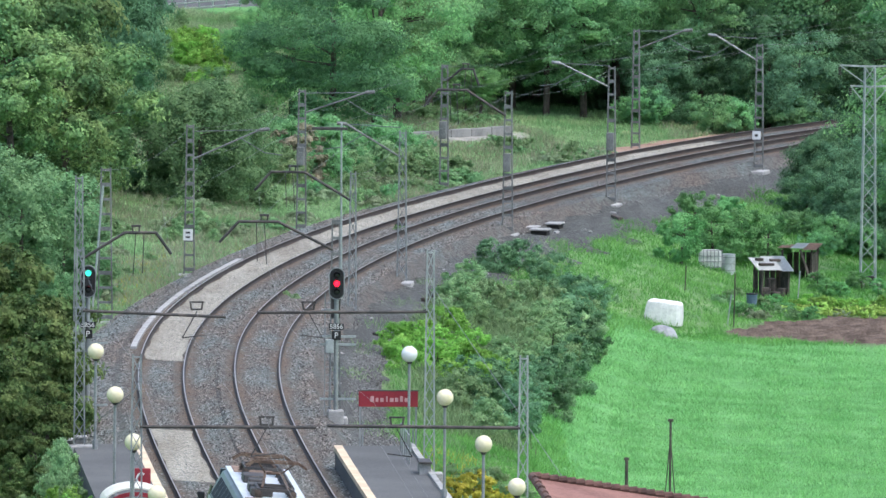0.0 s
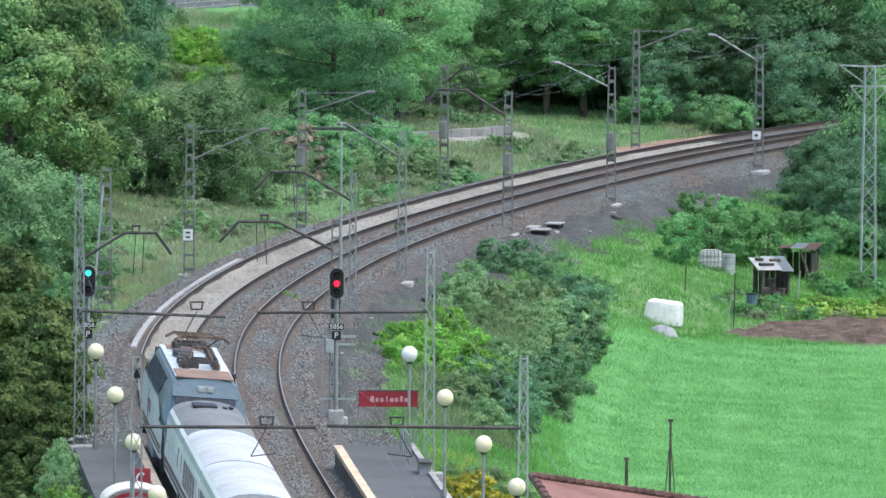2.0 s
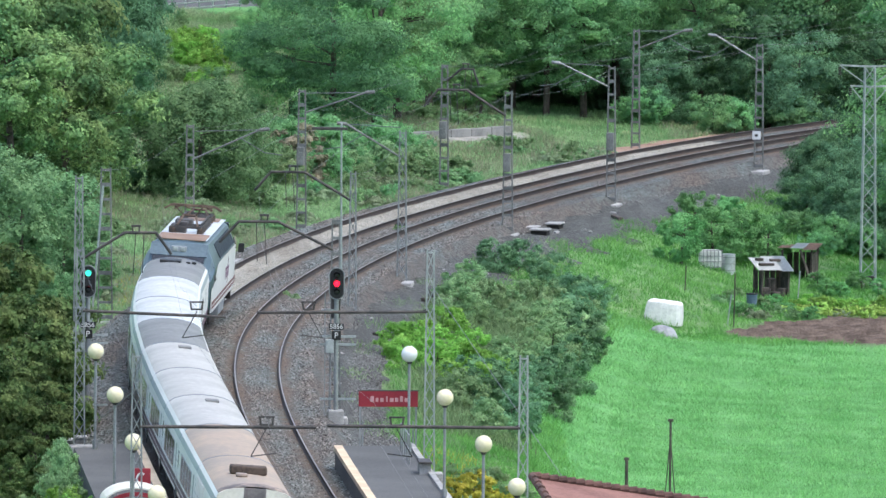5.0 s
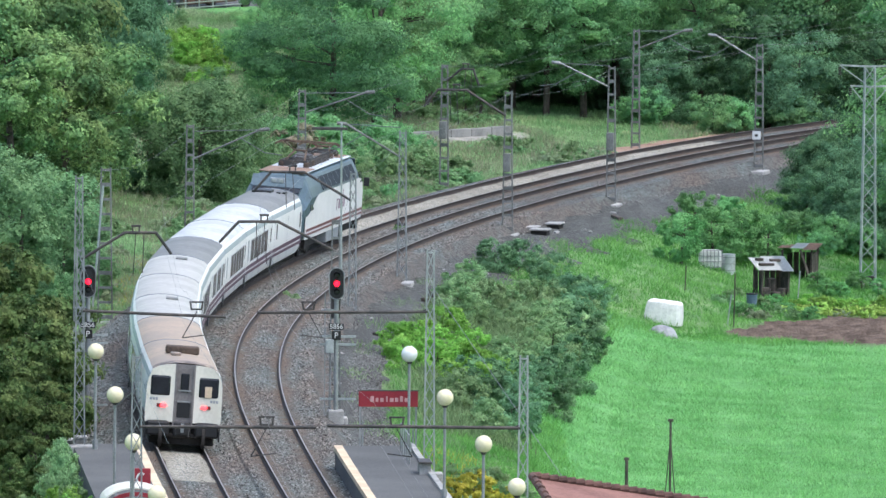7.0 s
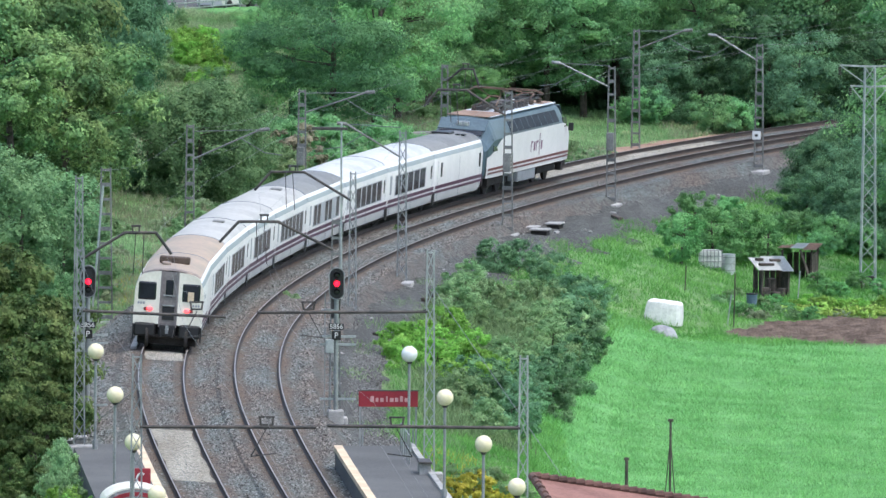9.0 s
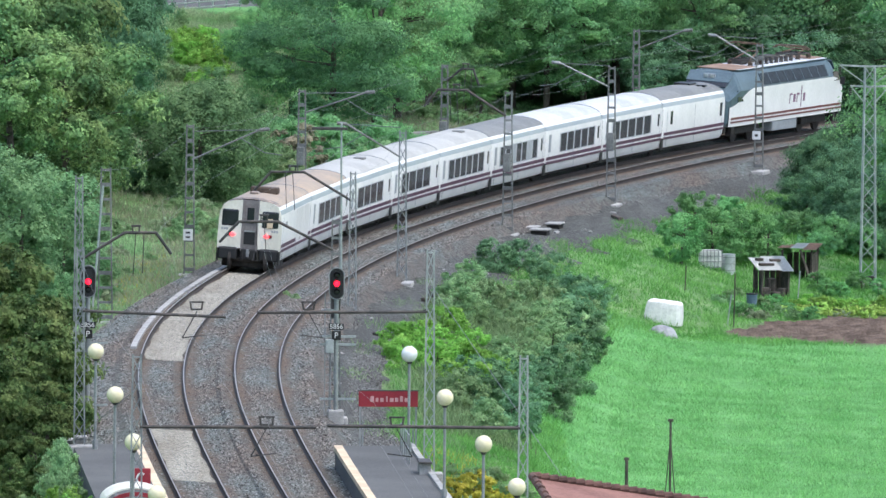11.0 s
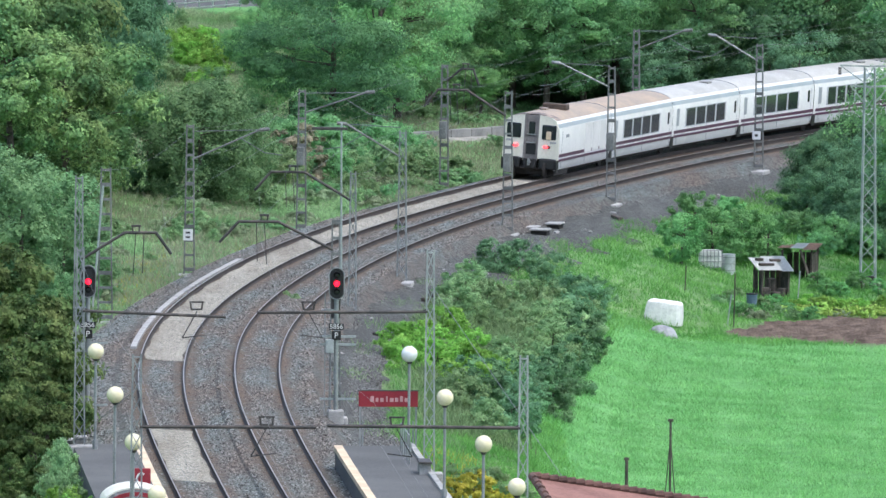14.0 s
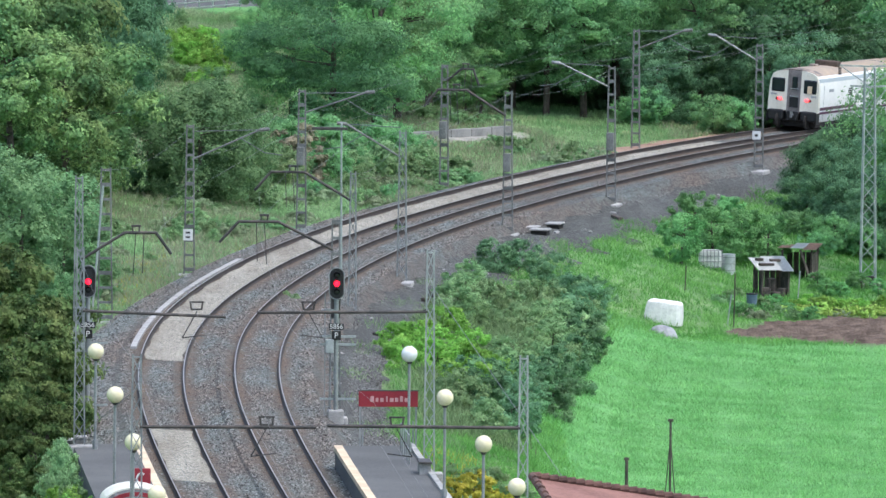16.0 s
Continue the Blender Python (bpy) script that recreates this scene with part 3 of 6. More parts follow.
def grass(name, seed, xr, yr, count, keep, height, blades, spread, material, label, category="grass"):
    """Tufts of thin blades where keep(x, y, s, o) allows; one object."""
    rng = np.random.default_rng(seed)
    x, y = rng.uniform(*xr, count), rng.uniform(*yr, count)
    s, o = along(x, y)
    k = keep(x, y, s, o)
    x, y = x[k], y[k]
    z = ground_z(x, y)
    n = len(x) * blades
    c = np.repeat(np.c_[x, y, z], blades, 0)
    c[:, :2] += rng.normal(0, spread, (n, 2))
    patch = 0.75 + 0.35 * np.sin(c[:, 0] * 1.7 + c[:, 1] * 0.23) * np.sin(c[:, 1] * 0.31 - c[:, 0] * 0.6)
    h = height * rng.uniform(0.5, 1.3, n) * patch
    a = rng.uniform(0, 6.283, n)
    w = (0.006 + 0.05 * height) * rng.uniform(0.6, 1.1, n)
    side = np.c_[np.cos(a), np.sin(a), np.zeros(n)] * w[:, None]
    lean = np.c_[rng.normal(0, 0.6, n), rng.normal(0, 0.6, n), np.ones(n)] * h[:, None]
    verts = np.stack([c - side - [0, 0, 0.03], c + side - [0, 0, 0.03], c + lean], 1).reshape(-1, 3)
    me = bpy.data.meshes.new(name)
    me.vertices.add(n * 3)
    me.vertices.foreach_set("co", verts.ravel())
    me.loops.add(n * 3)
    me.loops.foreach_set("vertex_index", np.arange(n * 3))
    me.polygons.add(n)
    me.polygons.foreach_set("loop_start", np.arange(n) * 3)
    me.materials.append(MAT[material])
    me.update(calc_edges=True)
    return tagged(new(name, me), label, category, "", "stuff")


def outside(x, y, s, o):
    return (o < -3.9) & (s > -10) & (path_at(x, y) < 0.3) & ~((s > 236) & (s < 298) & (o > -7.2))


def bank(x, y, s, o):
    return (o > np.where(s < 72, 8.3, 9.0) + 0.6 * np.sin(s * 0.35)) & (o < np.where(y > 664, 30, 15.5)) & (soil_at(x, y) < 0.3) & (s > 0)


def meadow(x, y, s, o):
    return (o > 14.0) & (soil_at(x, y) < 0.3) & (s > -15) & (y < 668 + 2 * np.sin(x))


grass("meadow_grass", 1, (2.5, 23), (545, 700), 105000, meadow, 0.16, 3, 0.10, "grass_mown", "short lush green meadow grass")
grass("bank_grass", 2, (-2, 24), (545, 800), 90000, bank, 0.30, 5, 0.16, "grass_bank", "long bright green grass on the embankment")
grass("wild_grass", 3, (-24, 26), (560, 830), 110000, outside, 0.30, 6, 0.2, "grass_wild", "tall rough grass beside the track")
grass("dry_grass", 4, (-24, 26), (590, 830), 70000, lambda x, y, s, o: outside(x, y, s, o) & (np.sin(x * 0.5 + 1) + np.sin(y * 0.13 + x * 0.2) > -0.3), 0.42, 5, 0.2, "grass_dry", "pale seeding grass stalks")
grass("yellow_flowers", 5, (-18, 5), (540, 720), 9000, lambda x, y, s, o: ((o < -4.3) & (o > -8) & (s > 95) & (s < 150) & (np.sin(x * 1.3) > 0.3)) | ((o > 8.6) & (o < 11.5) & (s < 22) & (s > -8)), 0.3, 5, 0.14, "flower", "yellow wild flowers", "flowers")
grass("weeds", 6, (-6, 6), (555, 700), 7000, lambda x, y, s, o: (o > 7.9 + 1.2 * np.sin(s * 0.4)) & (o < 11) & (s > 22), 0.4, 4, 0.18, "grass_wild", "scattered weeds at the gravel's edge", "weeds")

grass("grass_tufts", 7, (2.5, 23), (545, 700), 11000, meadow, 0.25, 5, 0.18, "grass_mown", "taller tufts in the meadow")
grass("bank_weeds", 9, (-1, 8), (575, 690), 16000, lambda x, y, s, o: (o > 8.8) & (o < 13.5) & (s > 24) & (y < 662), 0.75, 4, 0.3, "grass_wild", "rough weeds between the bushes of the embankment", "weeds")
grass("hill_grass", 8, (-17, -6), (793, 852), 14000, lambda x, y, s, o: (o < -20) & (y < 851 + 1.8 * (x + 16)), 0.38, 4, 0.2, "grass_hill", "bright green grass on the hillside")
# ---------- trees ----------
rng = random.Random(5)


def scatter(kinds, n, xr, yr, lo=0.85, hi=1.15, wide=1.0, sink=0.0):
    for k in range(n):
        t = (k + 0.5) / n
        x = xr[0] + (xr[1] - xr[0]) * t + rng.uniform(-0.5, 0.5) * (xr[1] - xr[0]) / n
        rng.choice(kinds).at(x, rng.uniform(*yr), rng.uniform(lo, hi), rng.uniform(0, 360), wide, sink)


# the wood behind the curve, in depth
scatter(WOOD + DARK[:1], 8, (3, 27), (806, 813), 0.9, 1.15, 1.0, 0.5)
scatter(WOOD, 7, (-1, 32), (818, 826), 0.95, 1.2, 1.0, 0.5)
scatter(WOOD + FRESH, 6, (-5, 30), (832, 842), 1.1, 1.35)
scatter(WOOD + FRESH, 6, (-7, 32), (848, 856), 1.2, 1.5)
scatter(SCRUB + DARK, 7, (10, 27), (799, 805), 0.5, 0.75, 1.0, 0.3)
for x, y, s in ((3.6, 806, 0.85), (5.4, 803, 0.8), (7.4, 804, 0.85)):
    WOOD[1].at(x, y, s, 60 * x, 1.1, 0.9)
# dark trees added to stand in for the shadowed hollow under the canopy
for x, y, s in ((3.4, 813, 0.5), (5.0, 811, 0.46), (6.6, 812, 0.5), (8.2, 810, 0.48), (9.6, 809, 0.42)):
    DARK[0].at(x, y, s, 75 * x, 1.25, 0.6)
ROUND.at(18.9, 801, 0.78, 200, 1.0, 0.2)
scatter(UNDER, 22, (9.5, 27), (794, 812), 0.5, 1.15)
scatter(FRESH, 9, (-3.2, 2.6), (800, 812), 0.16, 0.34, 1.3)
scatter(HERB, 12, (-2.0, 2.6), (791, 799), 0.6, 1.1)
scatter(FRESH, 9, (0, 30), (812, 822), 0.6, 0.9, 1.1, 0.5)
scatter(FRESH, 8, (0, 30), (836, 846), 0.8, 1.1, 1.1, 0.5)
# fresh green trees in the middle of the hill
LOCUST.at(-5.7, 768, 1.0, 20, 1.0, 0.6)
for x, y, s in ((-7.9, 781, 0.8), (-3.6, 782, 1.0), (-2.4, 790, 1.0), (-0.8, 800, 0.95), (-3.5, 808, 1.2)):
    rng.choice(FRESH + WOOD[:1]).at(x, y, s, rng.uniform(0, 360), 1.0, 0.8)
scatter(UNDER, 10, (-10, -1), (756, 768), 0.7, 1.2)
scatter(BUSH + UNDER, 14, (-10, -1), (742, 757), 0.5, 0.9)
# weeds along the outer track
for k in range(150):
    p_ = line(rng.uniform(96, 240), -4.9 - 9.5 * rng.random() ** 1.3)
    rng.choice(HERB).at(p_.x, p_.y, rng.uniform(0.45, 1.15), rng.uniform(0, 360), 1.0, 0.08)
# round tree and its neighbours on the outside
ROUND.at(-11.65, 722, 1.0, 40, 1.0, 0.2)
ROUND.at(-10.0, 727, 0.72, 140, 1.0, 0.2)
DARK[1].at(-14.0, 724, 0.62, 220, 1.0, 0.3)
scatter(BUSH, 5, (-11, -7.5), (733, 740), 0.7, 1.1)
scatter(BUSH + UNDER, 12, (-9, -2.6), (728, 746), 0.28, 0.5)
scatter(BUSH, 8, (-13.5, -9), (690, 716), 0.22, 0.4)
HAW.at(-6.9, 742, 1.0, 30)
HAW.at(-8.1, 746, 0.8, 130)
# oaks over the grass
for x, y, s in ((-19.8, 700, 0.95), (-17.6, 706, 0.95), (-17.0, 712, 0.85), (-19.6, 716, 1.1), (-19.6, 724, 1.15), (-20.6, 712, 1.2), (-20.0, 738, 1.1), (-21.2, 735, 1.3)):
    rng.choice(OLIVE).at(x, y, s, rng.uniform(0, 360), 1.0, 0.6)
DARK[0].at(-18.3, 776, 1.3, 80, 0.8, 0.6)
DARK[1].at(-19.2, 770, 1.4, 10, 0.9, 0.6)
DARK[1].at(-17.6, 812, 1.1, 190, 0.75, 0.6)
DARK[0].at(-16.3, 798, 0.95, 60, 0.62, 0.6)
DARK[1].at(-17.7, 785, 1.0, 120, 0.95, 0.6)
scatter(BUSH, 7, (-15.4, -14.2), (796, 842), 0.4, 0.7)
# hillside below the road: bushes on a grassy bank
scatter(LIME, 5, (-13.4, -11.6), (800, 811), 0.4, 0.6)
scatter(FRESH, 4, (-11.2, -10.2), (808, 830), 0.22, 0.32, 1.2)
scatter(FRESH, 4, (-9.9, -7.6), (832, 848), 0.5, 0.7)
scatter(SCRUB, 8, (-13.8, -9.3), (764, 792), 0.3, 0.42)
for x, y in ((-14.1, 827), (-13.6, 821), (-13.1, 816), (-13.7, 829), (-13.0, 822), (-13.6, 814), (-12.6, 813), (-14.5, 824), (-14.0, 819), (-12.7, 822), (-12.3, 818), (-13.0, 828), (-12.4, 825)):
    rng.choice(LIME).at(x, y, rng.uniform(0.55, 0.85), rng.uniform(0, 360))
# willow scrub lower down
for x, y, s in ((-17.8, 640, 0.95), (-16.2, 643, 0.8), (-19.0, 648, 1.05), (-17.0, 652, 0.9), (-15.2, 650, 0.55), (-18.4, 662, 1.0)):
    rng.choice(SCRUB).at(x, y, s, rng.uniform(0, 360))
scatter(SCRUB, 6, (-19, -15), (630, 640), 0.28, 0.4)
# dark oaks beside the platform
for x, y, s in ((-15.6, 549, 0.62), (-14.6, 556, 0.6), (-16.4, 560, 0.72), (-15.4, 568, 0.66), (-14.3, 547, 0.42), (-16.0, 541, 0.5), (-14.55, 540, 0.34)):
    rng.choice(OAK).at(x, y, s * 1.6, rng.uniform(0, 360), 0.88, 0.4)
scatter(OAK, 8, (-16.5, -13.8), (516, 536), 0.2, 0.3)
scatter(BUSH, 5, (-14.6, -13.0), (505, 520), 0.3, 0.5)
for k in range(26):
    p_ = line(-62 + 2.5 * k, -4.5 - 0.5 * rng.random())
    rng.choice(BUSH + LIME[:1]).at(p_.x, p_.y, rng.uniform(0.85, 1.0), rng.uniform(0, 360), 0.6)
for s_, o_ in ((100, 3.0), (98, 3.5), (152, 2.0)):
    p_ = line(s_, o_)
    w_ = BUSH[0].at(p_.x, p_.y, 0.17, 30 * s_)
    w_.location.z = p_.z - 0.25
# dark trees at the foot of the bank and a tall one beside the pylon
for x, y, s in ((19.4, 733, 0.58), (21.2, 735, 0.66), (18.3, 738, 0.46), (22.6, 731, 0.74), (21.9, 742, 0.72), (20.3, 744, 0.62), (23.4, 740, 0.8), (18.9, 731, 0.5), (20.2, 729, 0.55), (17.6, 735, 0.4), (20.0, 737, 0.6), (18.6, 739, 0.6), (19.8, 741, 0.7)):
    rng.choice(DARK).at(x, y, s, rng.uniform(0, 360), 1.0, 0.3)
scatter(UNDER, 9, (16.2, 22.5), (722, 732), 0.5, 0.9)
FRESH[0].at(23.6, 716, 1.25, 50, 1.0, 0.3)
# fruit trees in the garden
for x, y, s in ((11.0, 701, 0.78), (12.6, 707, 0.8), (13.9, 709, 0.82), (15.2, 711, 0.78), (11.9, 712, 0.8), (13.3, 714, 0.76)):
    rng.choice(FRUIT).at(x, y, s, rng.uniform(0, 360))
# scrub on the embankment
for kind, lo, hi, pts in (
        (LIME, 0.7, 1.0, ((-1.6, 612), (-0.8, 618), (0.2, 612), (1.0, 606), (0.0, 624), (1.6, 613), (-0.4, 604), (0.6, 618), (-1.0, 606), (1.9, 604), (2.2, 609), (0.9, 599))),
        (BUSH, 0.55, 0.95, ((1.0, 655), (1.9, 650), (3.0, 654), (2.6, 640), (3.8, 646), (4.6, 638), (3.2, 630), (5.4, 652), (1.8, 628), (4.4, 625), (2.2, 618), (5.6, 640), (4.4, 660), (6.2, 660), (0.6, 640), (1.2, 664), (0.7, 588), (1.6, 580), (5.0, 631), (2.9, 622), (3.6, 636), (1.3, 644), (5.8, 668), (0.9, 594))),
        (DARKBUSH, 0.7, 0.95, ((2.3, 672), (3.4, 676), (4.6, 671), (5.3, 664), (2.2, 602), (3.2, 606), (3.0, 594), (4.2, 602), (1.6, 594), (2.6, 584), (4.6, 612), (3.8, 612), (1.1, 600), (5.8, 655), (6.0, 648), (5.8, 640), (5.5, 632), (5.1, 622), (6.2, 662)))):
    for x, y in pts:
        rng.choice(kind).at(x, y, rng.uniform(lo, hi), rng.uniform(0, 360), 1.0, 0.1)
for k in range(60):
    p_ = line(-70 + 1.4 * k, 8.9 + 4.2 * rng.random())
    rng.choice(HERB + HERB + BUSH).at(p_.x, p_.y, rng.uniform(0.35, 0.75), rng.uniform(0, 360), 1.0, 0.1)
# garden greens
MAT["leaf_lettuce"] = leafy("leaf_lettuce", (0.36, 0.576, 0.132), (0.552, 0.72, 0.228), 1.5)
LETTUCE = [Plant("vegetable_plant", 161 + k, (0.55, 0.5, 0.5), 26, 60, 0.09, "leaf_lettuce", "bright yellow-green vegetable plant in the garden bed", "vegetable", 0.0, 0.0, 0.3, "vegetables in the garden") for k in range(2)]
for k in range(22):
    rng.choice(LETTUCE).at(15.4 + 0.3 * k, 685.5 + 0.2 * k + rng.uniform(-1.5, 1.5), rng.uniform(0.7, 1.15), rng.uniform(0, 360))
for k in range(16):
    x = 16.0 + 0.36 * k
    rng.choice(LIME).at(x, 688.5 + 0.35 * k + rng.uniform(-1, 1), rng.uniform(0.26, 0.38), rng.uniform(0, 360))
scatter(FRUIT, 7, (13.0, 17.0), (680, 690), 0.14, 0.22, 1.3)
scatter(HERB, 14, (12.5, 18.0), (680, 694), 0.4, 0.8)
scatter(FRUIT, 6, (16.8, 20.6), (697, 704), 0.22, 0.32, 1.2)
YELLOW.at(1.2, 545, 0.75, 0)
YELLOW.at(1.9, 541, 0.65, 100)
YELLOW.at(0.5, 540, 0.6, 190)

# ---------- train ----------
MAT["coach_white"] = mottled("coach_white", (0.77, 0.785, 0.78), (0.88, 0.89, 0.885), 0.5, 6.0, 0.35)
MAT["coach_cream"] = mottled("coach_cream", (0.66, 0.65, 0.56), (0.78, 0.77, 0.68), 0.9, 9.0, 0.45)
MAT["band_blue"] = mottled("band_blue", (0.3, 0.36, 0.39), (0.37, 0.43, 0.46), 0.6, 8.0, 0.4)
MAT["stripe"] = plain("stripe", (0.085, 0.025, 0.065), 0.4)
MAT["stripe_red"] = plain("stripe_red", (0.16, 0.04, 0.045), 0.4)
MAT["roof_white"] = mottled("roof_white", (0.42, 0.44, 0.445), (0.64, 0.66, 0.665), 0.35, 5.0, 0.4)
MAT["roof_grey"] = mottled("roof_grey", (0.36, 0.36, 0.338), (0.5, 0.5, 0.47), 0.35, 5.0, 0.45)
MAT["roof_dark"] = mottled("roof_dark", (0.15, 0.155, 0.15), (0.235, 0.24, 0.23), 0.35, 5.0, 0.5)
MAT["roof_brown"] = mottled("roof_brown", (0.3, 0.262, 0.22), (0.43, 0.335, 0.25), 0.28, 4.0, 0.6)
MAT["roof_soot"] = mottled("roof_soot", (0.12, 0.11, 0.11), (0.42, 0.34, 0.28), 0.5, 4.0, 0.7)
MAT["louvre_dark"] = plain("louvre_dark", (0.04, 0.05, 0.062), 0.85, 0.0, 0.2, 3.0, 0.1)
MAT["window_post"] = plain("window_post", (0.42, 0.45, 0.48), 0.45)
MAT["panto_rust"] = mottled("panto_rust", (0.07, 0.045, 0.035), (0.20, 0.14, 0.10), 2.0, 12.0, 0.8)
MAT["soot"] = mottled("soot", (0.05, 0.038, 0.032), (0.10, 0.075, 0.06), 1.0, 8.0, 0.85)
MAT["loco_blue"] = mottled("loco_blue", (0.05, 0.085, 0.11), (0.09, 0.14, 0.17), 0.6, 8.0, 0.35)
MAT["loco_roof"] = mottled("loco_roof", (0.50, 0.56, 0.62), (0.66, 0.72, 0.77), 0.5, 6.0, 0.4)
MAT["rust_dust"] = mottled("rust_dust", (0.20, 0.135, 0.10), (0.30, 0.21, 0.16), 0.8, 6.0, 0.8)
MAT["glass_dark"] = plain("glass_dark", (0.018, 0.022, 0.028), 0.08, 0.0, 0.2, 2.0, 0.6)
MAT["frame_grey"] = plain("frame_grey", (0.30, 0.33, 0.36), 0.45)
# tone lowered to carry the deep shadow under the train
MAT["under"] = mottled("under", (0.016, 0.015, 0.014), (0.04, 0.036, 0.034), 2.0, 12.0, 0.8)
MAT["door_grey"] = mottled("door_grey", (0.16, 0.15, 0.15), (0.25, 0.235, 0.23), 1.5, 10.0, 0.6)
MAT["tail_red"] = glow("tail_red", (1.0, 0.05, 0.06), 2.2)
MAT["tail_off"] = plain("tail_off", (0.22, 0.03, 0.03), 0.3)
MAT["logo_purple"] = plain("logo_purple", (0.20, 0.09, 0.17), 0.4)

CAR, REAR_CAR, FRONT_CAR, LOCO = 13.14, 12.2, 12.4, 20.4
SIDE = [(1.26, 0.42), (1.40, 0.66), (1.46, 1.1), (1.47, 1.7), (1.46, 2.35), (1.42, 2.62)]
BAND = [(1.425, 2.62), (1.36, 2.82)]
LINE_WHITE = [(1.36, 2.82), (1.27, 2.96)]
ROOF = [(1.27, 2.96), (1.1, 3.09), (0.75, 3.21), (0.35, 3.27), (0.0, 3.285), (-0.35, 3.27), (-0.75, 3.21), (-1.1, 3.09), (-1.27, 2.96)]


def shell(name, section, x0, x1, material, parent, label="", caps=False, smooth=True, mirror=False):
    """A section (y, z) drawn out along x, with slightly rounded ends."""
    bm = bmesh.new()
    sides = [section]
    if mirror:
        sides.append([(-y, z) for y, z in section][::-1])
    for sec in sides:
        rings = []
        for x, k in ((x0, 0.955), (x0 + 0.10, 0.99), (x0 + 0.3, 1.0), (x1 - 0.3, 1.0), (x1 - 0.10, 0.99), (x1, 0.955)):
            rings.append([bm.verts.new((x, y * k, z - (1 - k) * 1.2 * max(0, z - 2.6))) for y, z in sec])
        for a, b in zip(rings, rings[1:]):
            for j in range(len(sec) - 1):
                bm.faces.new((a[j], a[j + 1], b[j + 1], b[j]))
        if caps:
            bm.faces.new(rings[0])
            bm.faces.new(rings[-1][::-1])
    bmesh.ops.recalc_face_normals(bm, faces=bm.faces)
    return part(name, bm, material, parent, label, smooth)


def slab(name, parent, material, size, at, label="", bevel=0.0, m=None):
    return part(name, box(bmesh.new(), size, at, m, bevel), material, parent, label)


def coach(length, roof, panes, kind, label):
    """An articulated coach, origin at its middle on the rails' level; x points forwards."""
    car = thing("coach", Matrix(), label, "train coach", "coaches of the train")
    car.scale = (1, 0.94, 0.945)
    a, b = -length / 2 + 0.09, length / 2 - 0.09
    full = SIDE + BAND[1:] + LINE_WHITE[1:]
    core = [(1.2, 0.45), (1.38, 0.75), (1.42, 1.7), (1.38, 2.6), (1.2, 2.93), (0.6, 3.2), (-0.6, 3.2), (-1.2, 2.93), (-1.38, 2.6), (-1.42, 1.7), (-1.38, 0.75), (-1.2, 0.45)]
    shell("body", core, a + 0.12, b - 0.12, MAT["under"], car, "dark coach body inside its panels", caps=True, smooth=False)
    shell("side_wall", SIDE, a, b, MAT["coach_white"], car, "white coach side panels", mirror=True)
    shell("cantrail", BAND, a, b, MAT["band_blue"], car, "pale grey-blue band under the roof", mirror=True)
    shell("gutter", LINE_WHITE, a, b, MAT["coach_white"], car, mirror=True)
    top = shell("roof", ROOF, a, b, MAT[roof], car, "dusty rounded roof")
    bm = bmesh.new()
    for (y1, z1), (y2, z2) in zip(ROOF, ROOF[1:]):
        bar(bm, (b - 0.16, y1, z1 + 0.012), (b - 0.16, y2, z2 + 0.012), 0.04, 0.025)
    part("roof_seam", bm, MAT["frame_grey"], top)
    for side in (-1, 1):
        # stripes
        for z, h in ((1.18, 0.16), (0.95, 0.12)):
            slab("stripe", car, MAT["stripe"], (length - 0.5, 0.012, h), (0, side * 1.468, z), "dark purple stripe")
        if panes:
            x0, x1, gaps = panes
            count = len(gaps)
            w = (x1 - x0) / count
            slab("window_band", car, MAT["window_post"], (x1 - x0 + 0.14, 0.012, 1.0), ((x0 + x1) / 2, side * 1.470, 1.88), "pale grey window surround")
            for k in range(count):
                if gaps[k] == "o":
                    slab("window_pane", car, MAT["glass_dark"], (w - 0.3, 0.014, 0.92), (x0 + (k + 0.5) * w, side * 1.474, 1.88), "dark tinted window")
            slab("slot_window", car, MAT["glass_dark"], (0.34, 0.014, 0.62), (length / 2 - 1.15, side * 1.466, 2.0))
            slab("slot_window", car, MAT["frame_grey"], (0.5, 0.014, 0.9), (-length / 2 + 0.85, side * 1.466, 1.95))
        for x in (-length / 2 + 0.75, length / 2 - 0.75, 0.0):
            slab("panel_joint", car, MAT["frame_grey"], (0.03, 0.01, 1.9), (x, side * 1.466, 1.5))
    # solid black slabs stand for the shade inside the open joint
    for side in (-1, 1):
        slab("gap_shade", car, MAT["black"], (0.5, 0.05, 0.62), (-length / 2 + 0.02, side * 1.43, 0.64), "black slab for the shade in the gap between coaches")
    # single-axle gear at the rear joint
    bm = bmesh.new()
    for side in (-1, 1):
        bmesh.ops.create_cone(bm, cap_ends=True, segments=24, radius1=0.46, radius2=0.46, depth=0.13, matrix=pose(-length / 2 + 0.1, side * 0.83, 0.46, 90))
    bar(bm, (-length / 2 + 0.1, -0.9, 0.46), (-length / 2 + 0.1, 0.9, 0.46), 0.16, sides=10)
    part("wheelset", bm, MAT["under"], car, "dark steel wheels between the coaches")
    slab("underframe", car, MAT["under"], (length - 1.2, 2.2, 0.3), (0, 0, 0.42), "", 0.04)
    slab("gangway", car, MAT["black"], (0.3, 2.3, 2.2), (length / 2 - 0.02, 0, 1.75), "black gangway bellows", 0.05)
    if kind == "vent":
        slab("roof_vent", car, MAT["roof_dark"], (0.8, 0.5, 0.1), (length * 0.28, -0.2, 3.3), "", 0.03)
    return car


